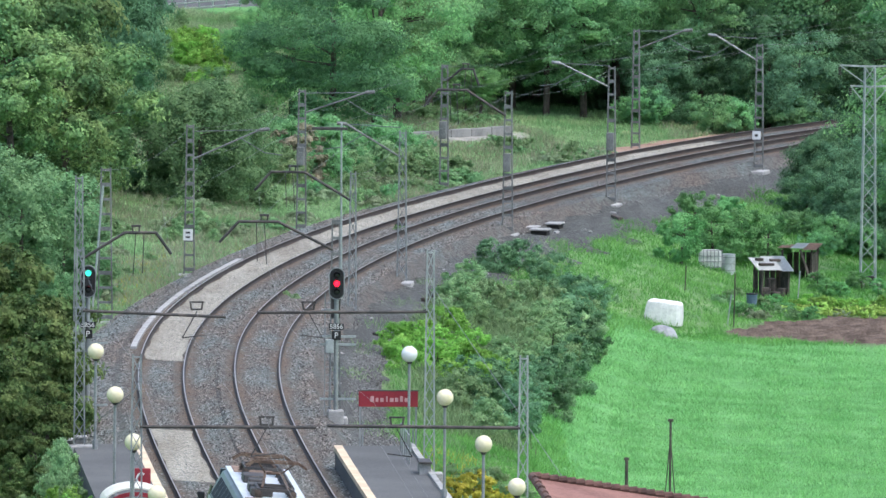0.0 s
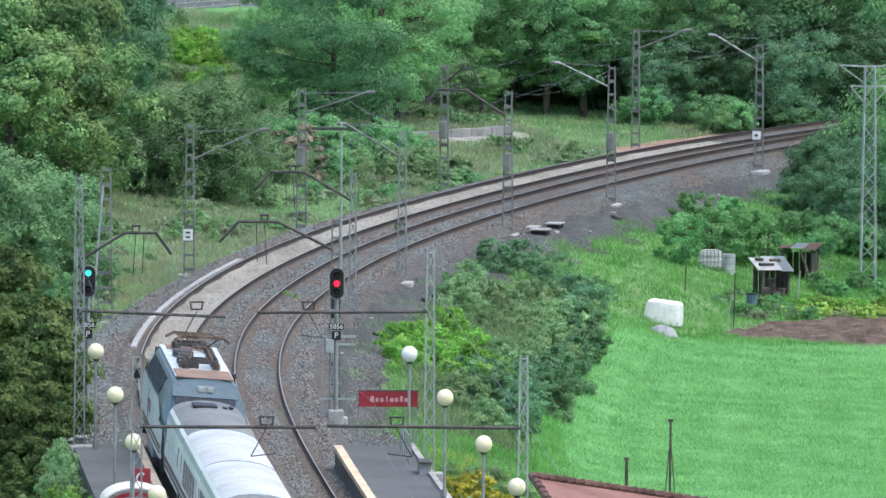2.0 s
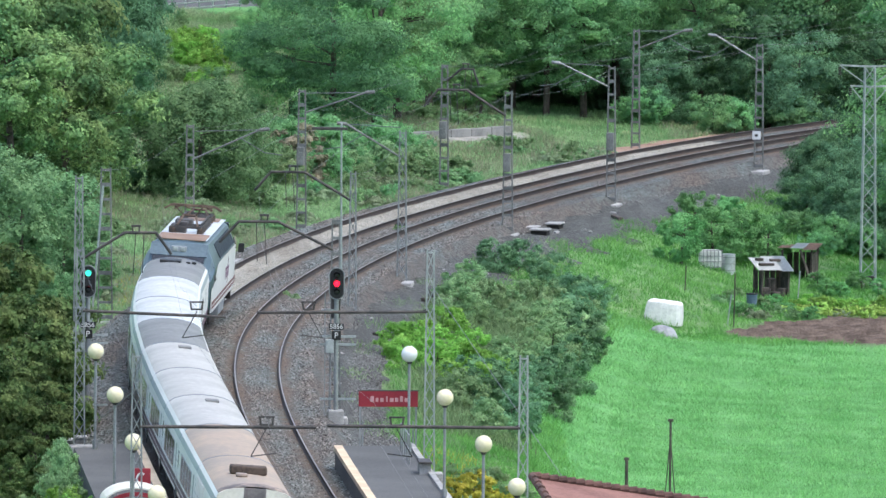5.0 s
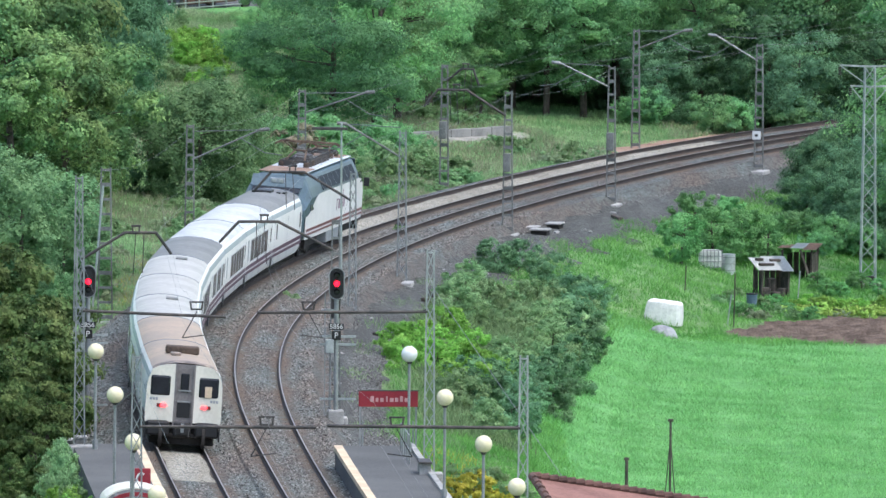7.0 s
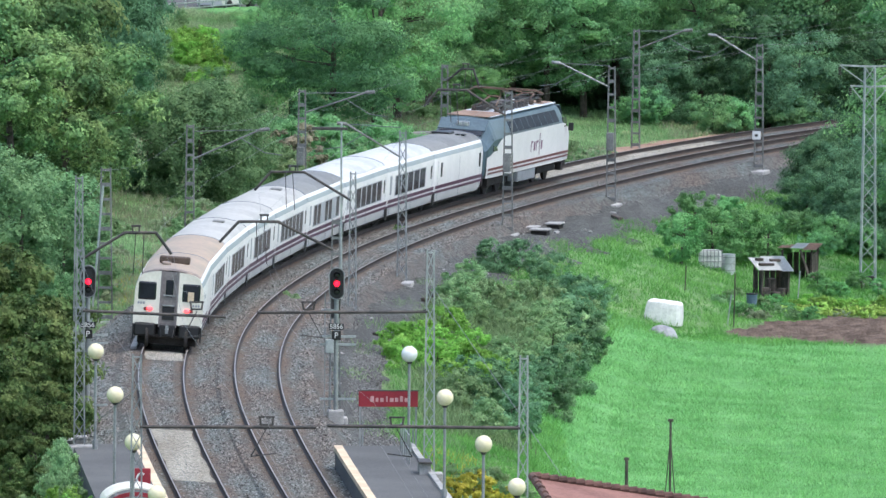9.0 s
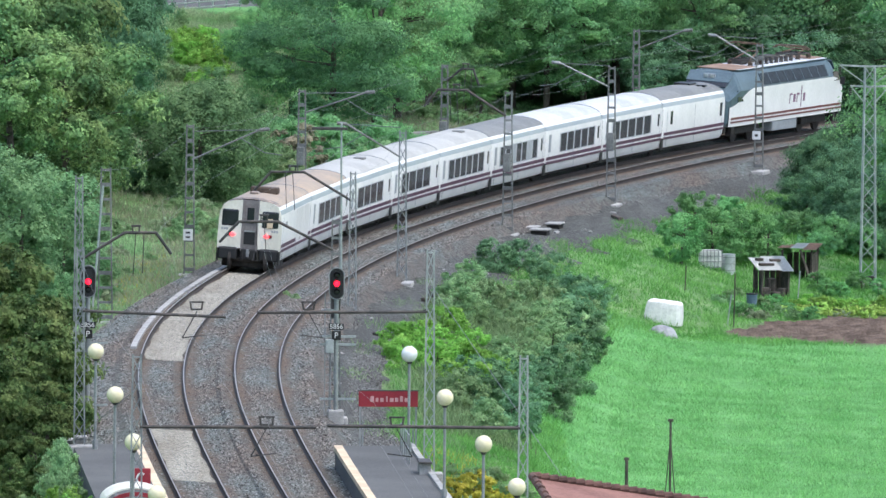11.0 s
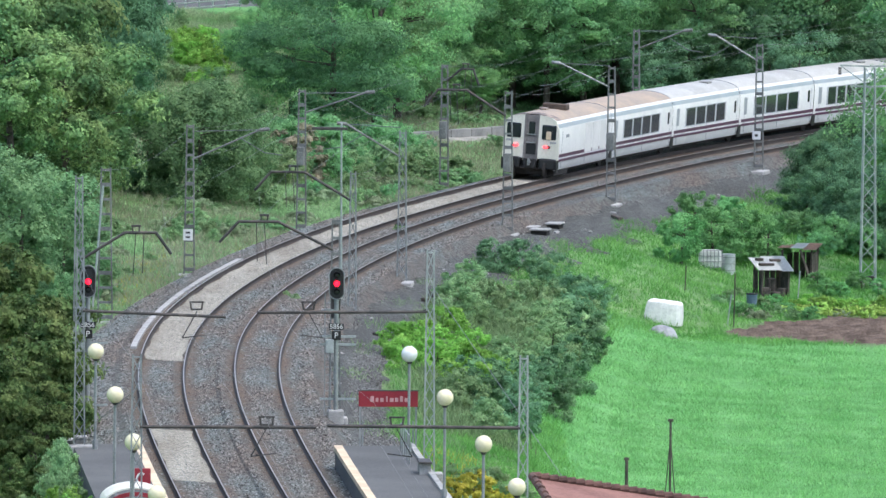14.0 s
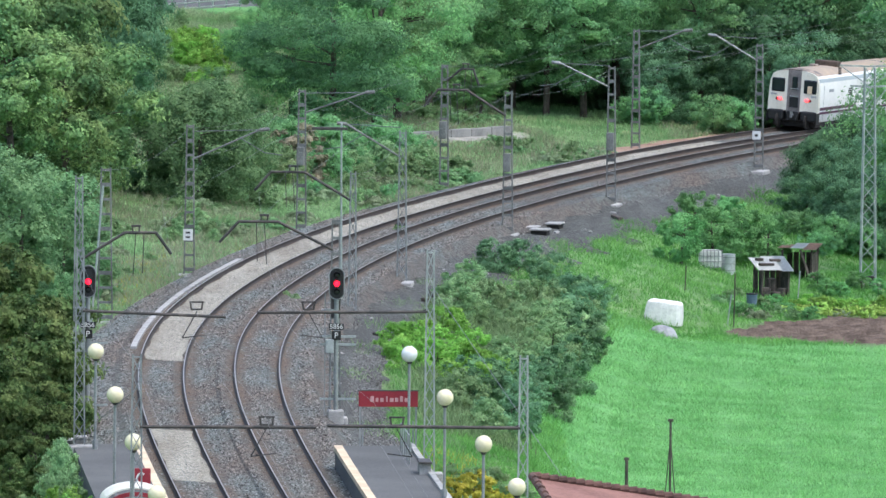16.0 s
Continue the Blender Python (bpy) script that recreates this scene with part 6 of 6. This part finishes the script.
# kilometre board on a mast
kb = thing("kilometre_board", frame_at(126.4, -3.9, 0.9), "small white kilometre board on a mast", "sign")
part("board", box(bmesh.new(), (0.03, 0.42, 0.5), (-0.1, 0, 0), None, 0.01), MAT["white_paint"], kb)
for z in (0.1, -0.1):
    part("writing_bar", box(bmesh.new(), (0.012, 0.2, 0.08), (-0.12, 0, z)), MAT["steel_dark"], kb)
kb = thing("kilometre_board", frame_at(218.2, 6.5, 1.2), "small white kilometre board on a mast", "sign")
part("board", box(bmesh.new(), (0.03, 0.42, 0.42), (-0.1, 0, 0), None, 0.01), MAT["white_paint"], kb)
part("writing_bar", box(bmesh.new(), (0.012, 0.16, 0.12), (-0.12, 0, 0)), MAT["steel_dark"], kb)


# ---------- low wall and road above the wood ----------
def low_wall():
    w = thing("low_wall", Matrix.Translation((0.2, 781.5, gz(0.2, 781.5))) @ pose(0, 0, 0, 0, 0, 52), "low grey concrete wall beside a path", "wall")
    for k in range(6):
        part("block", box(bmesh.new(), (1.66, 0.4, 0.5 + 0.04 * (k % 2)), (-4.2 + 1.7 * k, 0, 0.1), None, 0.04), MAT["wall_grey"], w)


low_wall()


ROAD_DIR = Vector((0.48, 0.877, 0.0))
ROAD_MID = Vector((-14.3, 855.0, 0.0))


def guard_rail():
    """A white rail on close posts; the road runs behind it."""
    m = Matrix.Translation((-17.6, 849.0, gz(-14.6, 853.6) - 0.15)) @ pose(0, 0, 0, 0, 0, 61.3)
    r = thing("guard_rail", m, "white metal guard rail along a road", "guard rail")
    for k in range(9):
        part("post", box(bmesh.new(), (0.07, 0.08, 1.3), (k * 1.55, 0, 0.15), None, 0.01), MAT["galv_light"], r)
    for q in (0.16, 0.46, 0.74):
        part("rail", box(bmesh.new(), (13.0, 0.06, 0.07), (6.2, -0.07, q), None, 0.02), MAT["galv_light"], r)
    side = Vector((-0.877, 0.48, 0.0))
    vs = []
    for d in (-30, 0, 40):
        for off in (1.0, 8.6):
            p = ROAD_MID + ROAD_DIR * d + side * off
            vs.append((p.x, p.y, gz(p.x, p.y) + 0.1))
    vs += [(x, y, z - 1.2) for x, y, z in vs]
    fs = [(0, 2, 3, 1), (2, 4, 5, 3), (0, 6, 8, 2), (2, 8, 10, 4), (1, 3, 9, 7), (3, 5, 11, 9), (0, 1, 7, 6), (4, 10, 11, 5)]
    tagged(new("road", mesh_from("road", vs, fs, MAT["asphalt"])), "grey asphalt road on the hillside", "road", "", "structure")


guard_rail()


# ---------- vehicles on the road ----------
def wheels_for(v, xs, half, r):
    for x in xs:
        for side in (-1, 1):
            bm = bmesh.new()
            bmesh.ops.create_cone(bm, cap_ends=True, segments=20, radius1=r, radius2=r, depth=0.24, matrix=pose(x, side * half, r, 90))
            part("wheel", bm, MAT["black"], v)


def lorry():
    v = thing("lorry", Matrix(), "lorry with a brown load and dark blue tail on the road", "lorry")
    slab("chassis", v, MAT["under"], (11.5, 2.3, 0.35), (0, 0, 0.85), "", 0.04)
    slab("cab", v, MAT["barrel_blue_dark"], (2.2, 2.4, 2.3), (4.6, 0, 2.1), "dark blue cab", 0.15)
    slab("windscreen", v, MAT["glass_dark"], (0.06, 2.1, 0.9), (5.71, 0, 2.5))
    slab("load_box", v, MAT["load_brown"], (6.2, 2.45, 2.7), (0.1, 0, 1.8), "brown load body", 0.06)
    slab("tail_box", v, MAT["barrel_blue_dark"], (2.35, 2.4, 2.6), (-4.2, 0, 1.75), "dark blue box at the tail", 0.08)
    for k in range(6):
        for side in (-1, 1):
            slab("load_rib", v, MAT["under"], (0.1, 0.06, 2.6), (-2.6 + 1.08 * k, side * 1.25, 1.8))
    slab("tail_lamp", v, MAT["tail_off"], (0.06, 0.3, 0.14), (-5.43, 0.9, 0.95))
    wheels_for(v, (-4.2, -2.9, 4.3), 1.1, 0.5)
    return v


def car():
    v = thing("car", Matrix(), "silver-white hatchback driving on the road", "car")
    bm = bmesh.new()
    prof = [(-2.0, 0.3), (-2.05, 0.85), (-1.75, 1.05), (-1.45, 1.42), (0.2, 1.46), (0.95, 1.0), (1.95, 0.82), (2.05, 0.3)]
    rings = [[bm.verts.new((x, y, z)) for x, z in prof] for y in (-0.84, 0.84)]
    bm.faces.new(rings[0])
    bm.faces.new(rings[1][::-1])
    for k in range(len(prof)):
        q = (k + 1) % len(prof)
        bm.faces.new((rings[0][k], rings[0][q], rings[1][q], rings[1][k]))
    bmesh.ops.recalc_face_normals(bm, faces=bm.faces)
    bmesh.ops.bevel(bm, geom=bm.edges[:], offset=0.06, segments=2, affect="EDGES", profile=0.5)
    part("body", bm, MAT["white_paint"], v, "silver-white body", True)
    for side in (-1, 1):
        slab("side_window", v, MAT["glass_dark"], (1.7, 0.02, 0.3), (-0.5, side * 0.845, 1.2))
        slab("tail_lamp", v, MAT["tail_red"], (0.06, 0.25, 0.18), (-2.05, side * 0.66, 0.86), "lit red tail lamp", 0.02)
    slab("rear_window", v, MAT["glass_dark"], (0.03, 1.3, 0.32), (-1.62, 0, 1.22), "", 0.0, pose(0, 0, 0, 0, 38))
    wheels_for(v, (-1.25, 1.3), 0.78, 0.31)
    return v


MAT["load_brown"] = mottled("load_brown", (0.09, 0.045, 0.035), (0.17, 0.09, 0.07), 0.8, 6.0, 0.8)
MAT["barrel_blue_dark"] = plain("barrel_blue_dark", (0.04, 0.05, 0.09), 0.4)
LORRY, ROAD_CAR = lorry(), car()


def on_road(d):
    p = ROAD_MID + ROAD_DIR * d + Vector((-0.877, 0.48, 0.0)) * 2.4
    m = pose(0, 0, 0, 0, 0, 61.3)
    m.translation = (p.x, p.y, gz(p.x, p.y) + 0.11)
    return m


# ---------- garden ----------
MAT["cover_white"] = mottled("cover_white", (0.62, 0.63, 0.62), (0.78, 0.79, 0.77), 1.2, 8.0, 0.55, bump=0.3)
MAT["tarp"] = mottled("tarp", (0.20, 0.21, 0.24), (0.36, 0.37, 0.40), 1.5, 8.0, 0.6, bump=0.4)
# wood colour darkened to hold the shade under the shed roof
MAT["old_wood"] = mottled("old_wood", (0.04, 0.034, 0.03), (0.12, 0.1, 0.088), 1.5, 14.0, 0.9, bump=0.4)
MAT["rust_sheet"] = mottled("rust_sheet", (0.17, 0.11, 0.085), (0.32, 0.22, 0.18), 1.0, 8.0, 0.7, 0.2)
MAT["zinc"] = mottled("zinc", (0.36, 0.40, 0.42), (0.55, 0.59, 0.60), 1.2, 10.0, 0.4, 0.5)
MAT["barrel_blue"] = mottled("barrel_blue", (0.07, 0.12, 0.17), (0.12, 0.18, 0.23), 2.0, 10.0, 0.5)
MAT["tile"] = mottled("tile", (0.2, 0.1, 0.082), (0.31, 0.165, 0.135), 1.0, 9.0, 0.85, bump=0.3, island=0.2)
MAT["tile_dark"] = mottled("tile_dark", (0.07, 0.042, 0.036), (0.15, 0.085, 0.07), 1.5, 9.0, 0.9, island=0.3)


def on_ground(x, y, turn=0.0, sink=0.0):
    return Matrix.Translation((x, y, gz(x, y) - sink)) @ pose(0, 0, 0, 0, 0, turn)


def loaf(bm, half, h, top, seed=0):
    """A covered box: a wide foot, drawn in towards the top, with soft uneven folds."""
    rg = random.Random(seed)
    n, rings = 28, []
    for k, (q, f) in enumerate(((0, 1.0), (0.35, 0.98), (0.75, 0.93), (0.94, 0.88), (1.0, 0.80))):
        ring = []
        for j in range(n):
            a = 2 * math.pi * j / n
            c, s_ = math.cos(a), math.sin(a)
            e = max(abs(c), abs(s_))
            fold = 1 + 0.02 * math.sin(9 * a) + rg.uniform(-0.012, 0.012)
            ring.append(bm.verts.new((half[0] * f * fold * (c / e * 0.85 + c * 0.15), half[1] * f * fold * (s_ / e * 0.85 + s_ * 0.15), h * q * (1 if k < 4 else 1) + rg.uniform(-0.015, 0.015))))
        rings.append(ring)
    for a, b in zip(rings, rings[1:]):
        for j in range(n):
            bm.faces.new((a[j], a[(j + 1) % n], b[(j + 1) % n], b[j]))
    bm.faces.new(rings[-1])
    return bm


tank = thing("covered_tank", on_ground(9.78, 672, -8, 0.02) @ pose(0, 0, 0, 0, 7, 0), "white plastic-covered water tank standing on the grass", "tank")
part("pallet", box(bmesh.new(), (1.5, 1.3, 0.16), (0, 0, 0.1), None, 0.02), MAT["old_wood"], tank)
part("cover", loaf(bmesh.new(), (0.86, 0.75), 1.0, 0.93, 3), MAT["cover_white"], tank, "creased white cover")
part("lid", loaf(bmesh.new(), (0.72, 0.66), 0.10, 0.8, 5), MAT["cover_white"], tank).location = (0, 0, 0.92)
heap = thing("tarpaulin_heap", on_ground(9.75, 665.5, 20), "grey tarpaulin heaped on the grass", "tarpaulin")
bm = bmesh.new()
bmesh.ops.create_icosphere(bm, subdivisions=3, radius=0.5)
for v in bm.verts:
    v.co = Vector((v.co.x * 1.35, v.co.y * 1.1, max(-0.1, v.co.z * 0.95 + v.co.x * -0.25))) * (1 + 0.14 * noise.noise(v.co * 3.0))
part("sheet", bm, MAT["tarp"], heap, "", True)


def shed(x, y, turn, w, d, h, roof_mat, tilt, label, sheets):
    sh = thing("garden_shed", on_ground(x, y, turn), label, "shed", "sheds in the garden")
    for px_ in (-w / 2 + 0.06, w / 2 - 0.06):
        for py_ in (-d / 2 + 0.06, d / 2 - 0.06):
            part("post", bar(bmesh.new(), (px_, py_, -0.2), (px_ + 0.03, py_, h + py_ * math.tan(radians(tilt))), 0.09), MAT["old_wood"], sh)
    for k in range(sheets):
        bm = bmesh.new()
        sw = (w + 0.3) / sheets
        n = 12
        tl = math.tan(radians(tilt + (k % 3 - 1) * 1.5))
        rows_ = []
        for yy in (-d / 2 - 0.18, d / 2 + 0.18):
            rows_.append([bm.verts.new((-w / 2 - 0.17 + k * sw + (sw + 0.04) * j / n, yy, h + 0.07 + yy * tl + 0.025 * (j % 2) + 0.03 * (k % 2))) for j in range(n + 1)])
        for j in range(n):
            bm.faces.new((rows_[0][j], rows_[0][j + 1], rows_[1][j + 1], rows_[1][j]))
        bmesh.ops.solidify(bm, geom=bm.faces[:], thickness=0.02)
        part("roof_sheet", bm, MAT[roof_mat[k % len(roof_mat)]], sh, "corrugated roof sheet")
    for k in range(7):
        part("plank", box(bmesh.new(), (0.05, d * 0.13, h * 0.86), (w / 2 - 0.05, -d / 2 + d * (k + 0.5) / 7, h * 0.42), pose(0, 0, 0, 0, rng.uniform(-2, 2))), MAT["old_wood"], sh)
    for k in range(5):
        part("plank", box(bmesh.new(), (w * 0.17, 0.05, h * 0.8), (-w / 2 + w * (k + 0.5) / 5, d / 2 - 0.05, h * 0.42)), MAT["old_wood"], sh)
    return sh


sh1 = shed(15.1, 696.5, 12, 1.35, 1.8, 1.45, ["cover_white", "cover_white", "zinc"], 13, "open garden shed with a pale sheet roof", 3)
for x, y, sx in ((-0.3, -0.3, 0.7), (0.25, 0.35, 0.5), (-0.45, 0.5, 0.35)):
    part("roof_weight", box(bmesh.new(), (sx, 0.3, 0.12), (x, y, 1.59 + y * 0.23), None, 0.03), MAT["bark"], sh1)
for k, (x, y, z) in enumerate(((-0.4, -0.7, 0.5), (0.0, -0.8, 0.3), (0.4, -0.6, 0.45), (-0.1, -0.5, 0.9))):
    part("stored_wood", box(bmesh.new(), (0.35, 0.4, z), (x, y, z / 2), pose(0, 0, 0, 0, 0, 20 * k), 0.05), MAT["old_wood"], sh1)
shed(16.7, 709.5, -8, 1.5, 2.6, 1.5, ["rust_sheet", "zinc", "rust_sheet"], 1, "leaning garden shed with a rusty sheet roof", 3)
prop = thing("plank", on_ground(17.2, 707.6, 0), "long plank leaning against the shed", "plank")
part("board", bar(bmesh.new(), (0, 0, 0), (-0.5, 0.6, 1.5), 0.12, 0.05), MAT["old_wood"], prop)
cyl = thing("water_tank", on_ground(13.25, 703.5, 0), "small round zinc water tank in the garden", "tank")
bm = bmesh.new()
bmesh.ops.create_cone(bm, cap_ends=True, segments=28, radius1=0.33, radius2=0.33, depth=0.95, matrix=Matrix.Translation((0, 0, 0.47)))
part("drum", bm, MAT["zinc"], cyl)
for z in (0.2, 0.5, 0.8):
    bm = bmesh.new()
    bmesh.ops.create_cone(bm, cap_ends=True, segments=28, radius1=0.345, radius2=0.345, depth=0.035, matrix=Matrix.Translation((0, 0, z)))
    part("hoop", bm, MAT["galvanised"], cyl)
cage = thing("caged_container", on_ground(12.4, 703.5, 4), "white plastic liquid container in a steel cage", "container")
part("bladder", box(bmesh.new(), (1.0, 0.9, 0.8), (0, 0, 0.45), None, 0.08), MAT["cover_white"], cage)
for k in range(7):
    part("cage_bar", bar(bmesh.new(), (-0.52 + 0.173 * k, -0.48, 0), (-0.52 + 0.173 * k, -0.48, 0.9), 0.035), MAT["galvanised"], cage)
for k in range(4):
    part("cage_bar", bar(bmesh.new(), (-0.54, -0.49, 0.08 + 0.26 * k), (0.54, -0.49, 0.08 + 0.26 * k), 0.035), MAT["galvanised"], cage)
drum = thing("barrel", on_ground(14.05, 688, 0), "dark blue plastic barrel in the garden", "barrel")
bm = bmesh.new()
bmesh.ops.create_cone(bm, cap_ends=True, segments=24, radius1=0.22, radius2=0.26, depth=0.62, matrix=Matrix.Translation((0, 0, 0.31)))
part("body", bm, MAT["barrel_blue"], drum)
bm = bmesh.new()
bmesh.ops.create_cone(bm, cap_ends=True, segments=24, radius1=0.275, radius2=0.275, depth=0.05, matrix=Matrix.Translation((0, 0, 0.6)))
part("rim", bm, MAT["under"], drum)
for x, y, h, t, mt in ((13.0, 676, 2.4, 0.05, "old_wood"), (12.7, 676.5, 1.4, 0.2, "galv_light"), (16.2, 692, 1.6, 0.12, "galv_light"), (14.9, 690, 1.3, 0.0, "old_wood"), (11.0, 688, 1.2, 0.05, "old_wood")):
    st = thing("garden_stake", on_ground(x, y), "thin stake standing in the garden", "stake", "stakes in the garden")
    part("stick", bar(bmesh.new(), (0, 0, -0.2), (t, 0, h), 0.055, sides=6), MAT[mt], st)
for x, y, h, brace in ((8.62, 569.5, 3.05, True), (6.95, 567.2, 1.6, False)):
    st = thing("field_post", on_ground(x, y), "old wooden post with braces in the field" if brace else "dark wooden post in the field", "post", "posts in the field")
    part("shaft", bar(bmesh.new(), (0, 0, -1.2), (0, 0, h), 0.13 if not brace else 0.09, sides=8), MAT["old_wood"], st)
    part("cap", box(bmesh.new(), (0.2, 0.12, 0.1), (0, 0, h - 0.05), None, 0.02), MAT["old_wood"], st)
    if brace:
        for sx in (-0.22, 0.22):
            part("brace", bar(bmesh.new(), (sx, 0, -0.3), (0, 0, 2.4), 0.04, sides=6), MAT["old_wood"], st)


MAT["furrow"] = mottled("furrow", (0.07, 0.052, 0.042), (0.15, 0.115, 0.093), 1.2, 9.0, 0.95, bump=0.5)


def furrows():
    """Low crumbly ridges of dug soil, side by side across the plot."""
    rg = np.random.default_rng(77)
    verts, faces = [], []
    for row in range(13):
        y0 = 664.5 + 1.55 * row
        xs = np.arange(12.6, 22.5, 0.3)
        ys = y0 + 0.28 * (xs - 12.6) + rg.normal(0, 0.06, len(xs))
        ok = soil_at(xs, ys) > 0.6
        prev = None
        for x, y, inside in zip(xs, ys, ok):
            if not inside:
                prev = None
                continue
            z, h, w = gz(x, y), 0.16 * rg.uniform(0.5, 1.2), 0.34 * rg.uniform(0.8, 1.2)
            i = len(verts)
            verts += [(x, y - w, z - 0.03), (x, y - 0.1, z + h), (x, y + 0.1, z + h * 0.9), (x, y + w, z - 0.03)]
            if prev is not None:
                faces += [(prev + q, prev + q + 1, i + q + 1, i + q) for q in range(3)]
            prev = i
    tagged(new("soil_ridges", mesh_from("soil_ridges", verts, faces, MAT["furrow"])), "brown ridges of dug garden soil", "soil", "", "stuff")


furrows()


# ---------- power line pylon ----------
def pylon(x, y, h, w0, w1):
    p = thing("power_pylon", on_ground(x, y, 3), "pale galvanised lattice power pylon with cross arms", "pylon")
    n = 15
    def corner(k, z):
        w = w0 + (w1 - w0) * z / h
        return Vector(((-1, 1, 1, -1)[k] * w / 2, (-1, -1, 1, 1)[k] * w / 2, z))
    for k in range(4):
        part("leg", bar(bmesh.new(), corner(k, -0.5), corner(k, h), 0.058), PALE, p)
        for j in range(n):
            z1, z2 = h * j / n, h * (j + 1) / n
            a, b = (k, (k + 1) % 4) if j % 2 else ((k + 1) % 4, k)
            part("brace", bar(bmesh.new(), corner(a, z1), corner(b, z2), 0.034), PALE, p)
    for z, reach in ((h - 0.9, 0.9), (h + 0.05, 1.4)):
        for sgn in (-1, 1):
            bm = bmesh.new()
            bar(bm, (0, 0, z), (sgn * reach, 0, z + 0.05), 0.08)
            bar(bm, (sgn * 0.2, 0, z - 0.8), (sgn * reach, 0, z + 0.05), 0.05)
            arm = part("cross_arm", bm, PALE, p, "pale steel cross arm")
            bm = bmesh.new()
            for q in range(4):
                bmesh.ops.create_cone(bm, cap_ends=True, segments=10, radius1=0.09, radius2=0.07, depth=0.06, matrix=Matrix.Translation((sgn * reach, 0, z - 0.08 - 0.09 * q)))
            part("insulator", bm, MAT["under"], arm)
    for dx in (-0.4, 0.4):
        part("footing", box(bmesh.new(), (0.45, 0.9, 0.5), (dx, 0, 0.05), None, 0.05), MAT["concrete"], p)
    part("sleeve", box(bmesh.new(), (0.6, 0.6, 0.45), (0, 0, 0.35), None, 0.04), MAT["under"], p)


pylon(19.78, 705, 10.3, 0.70, 0.46)


# ---------- station roof at the platform's back ----------
def tiled_roof():
    """A hipped corner of the station building's roof."""
    base = thing("station_building", Matrix.Translation((0, 0, 0)), "station building with a red tiled roof", "building")
    tip, eave1, far, back_ = Vector((2.78, 462.0, 1.78)), Vector((4.3, 450.0, 0.35)), Vector((9.8, 462.5, 0.75)), Vector((9.8, 450.0, -0.6))
    m = bmesh.new()
    vs = [m.verts.new(p) for p in (tip, eave1, back_, far)]
    f = m.faces.new(vs)
    r = bmesh.ops.extrude_face_region(m, geom=[f])
    bmesh.ops.translate(m, verts=[v for v in r["geom"] if isinstance(v, bmesh.types.BMVert)], vec=(0, 0, -0.15))
    bmesh.ops.recalc_face_normals(m, faces=m.faces)
    roof = part("roof", m, MAT["tile"], base, "dull red tiled roof")
    for a, b, n in ((tip, eave1, 16), (tip, far, 26)):
        for k in range(n):
            p, q = a.lerp(b, k / n), a.lerp(b, (k + 0.95) / n)
            bm = bmesh.new()
            bar(bm, p + Vector((0, 0, 0.03)), q + Vector((0, 0, 0.08)), 0.26, sides=8)
            part("ridge_tile", bm, MAT["tile_dark"], roof)
    wall = bmesh.new()
    z0 = -3.2
    cs = [tip + Vector((0.4, -0.4, 0)), eave1 + Vector((0.3, 0.3, 0)), back_ + Vector((-0.3, 0.3, 0)), far + Vector((-0.3, -0.4, 0))]
    lo = [wall.verts.new((c.x, c.y, z0 - 2.5)) for c in cs]
    hi = [wall.verts.new((c.x, c.y, c.z - 0.2)) for c in cs]
    for k in range(4):
        wall.faces.new((lo[k], lo[(k + 1) % 4], hi[(k + 1) % 4], hi[k]))
    part("wall", wall, MAT["coach_cream"], base, "cream rendered wall")


tiled_roof()


def motions():
    times = [round(0.25 * k, 2) for k in range(65)]
    for ob, a, b in TRAIN:
        walk(ob, [(t, on_track(rear_place(t) + a, rear_place(t) + b)) for t in times])
    for ob, t0 in ((LORRY, 6.44), (ROAD_CAR, 7.86)):
        walk(ob, [(t, on_road(7.3 * (t - t0))) for t in (0.0, 2.0, 4.0, 5.0, 6.0, 7.0, 8.0, 9.0, 10.0, 12.0, 14.0, 16.0)])
    low, high = Matrix.Translation((-0.33, 0, out_z)), Matrix.Translation((-0.33, 0, out_z + 0.31))
    walk(blind, [(0.0, low), (5.3, low), (5.5, high), (16.0, high)])


motions()
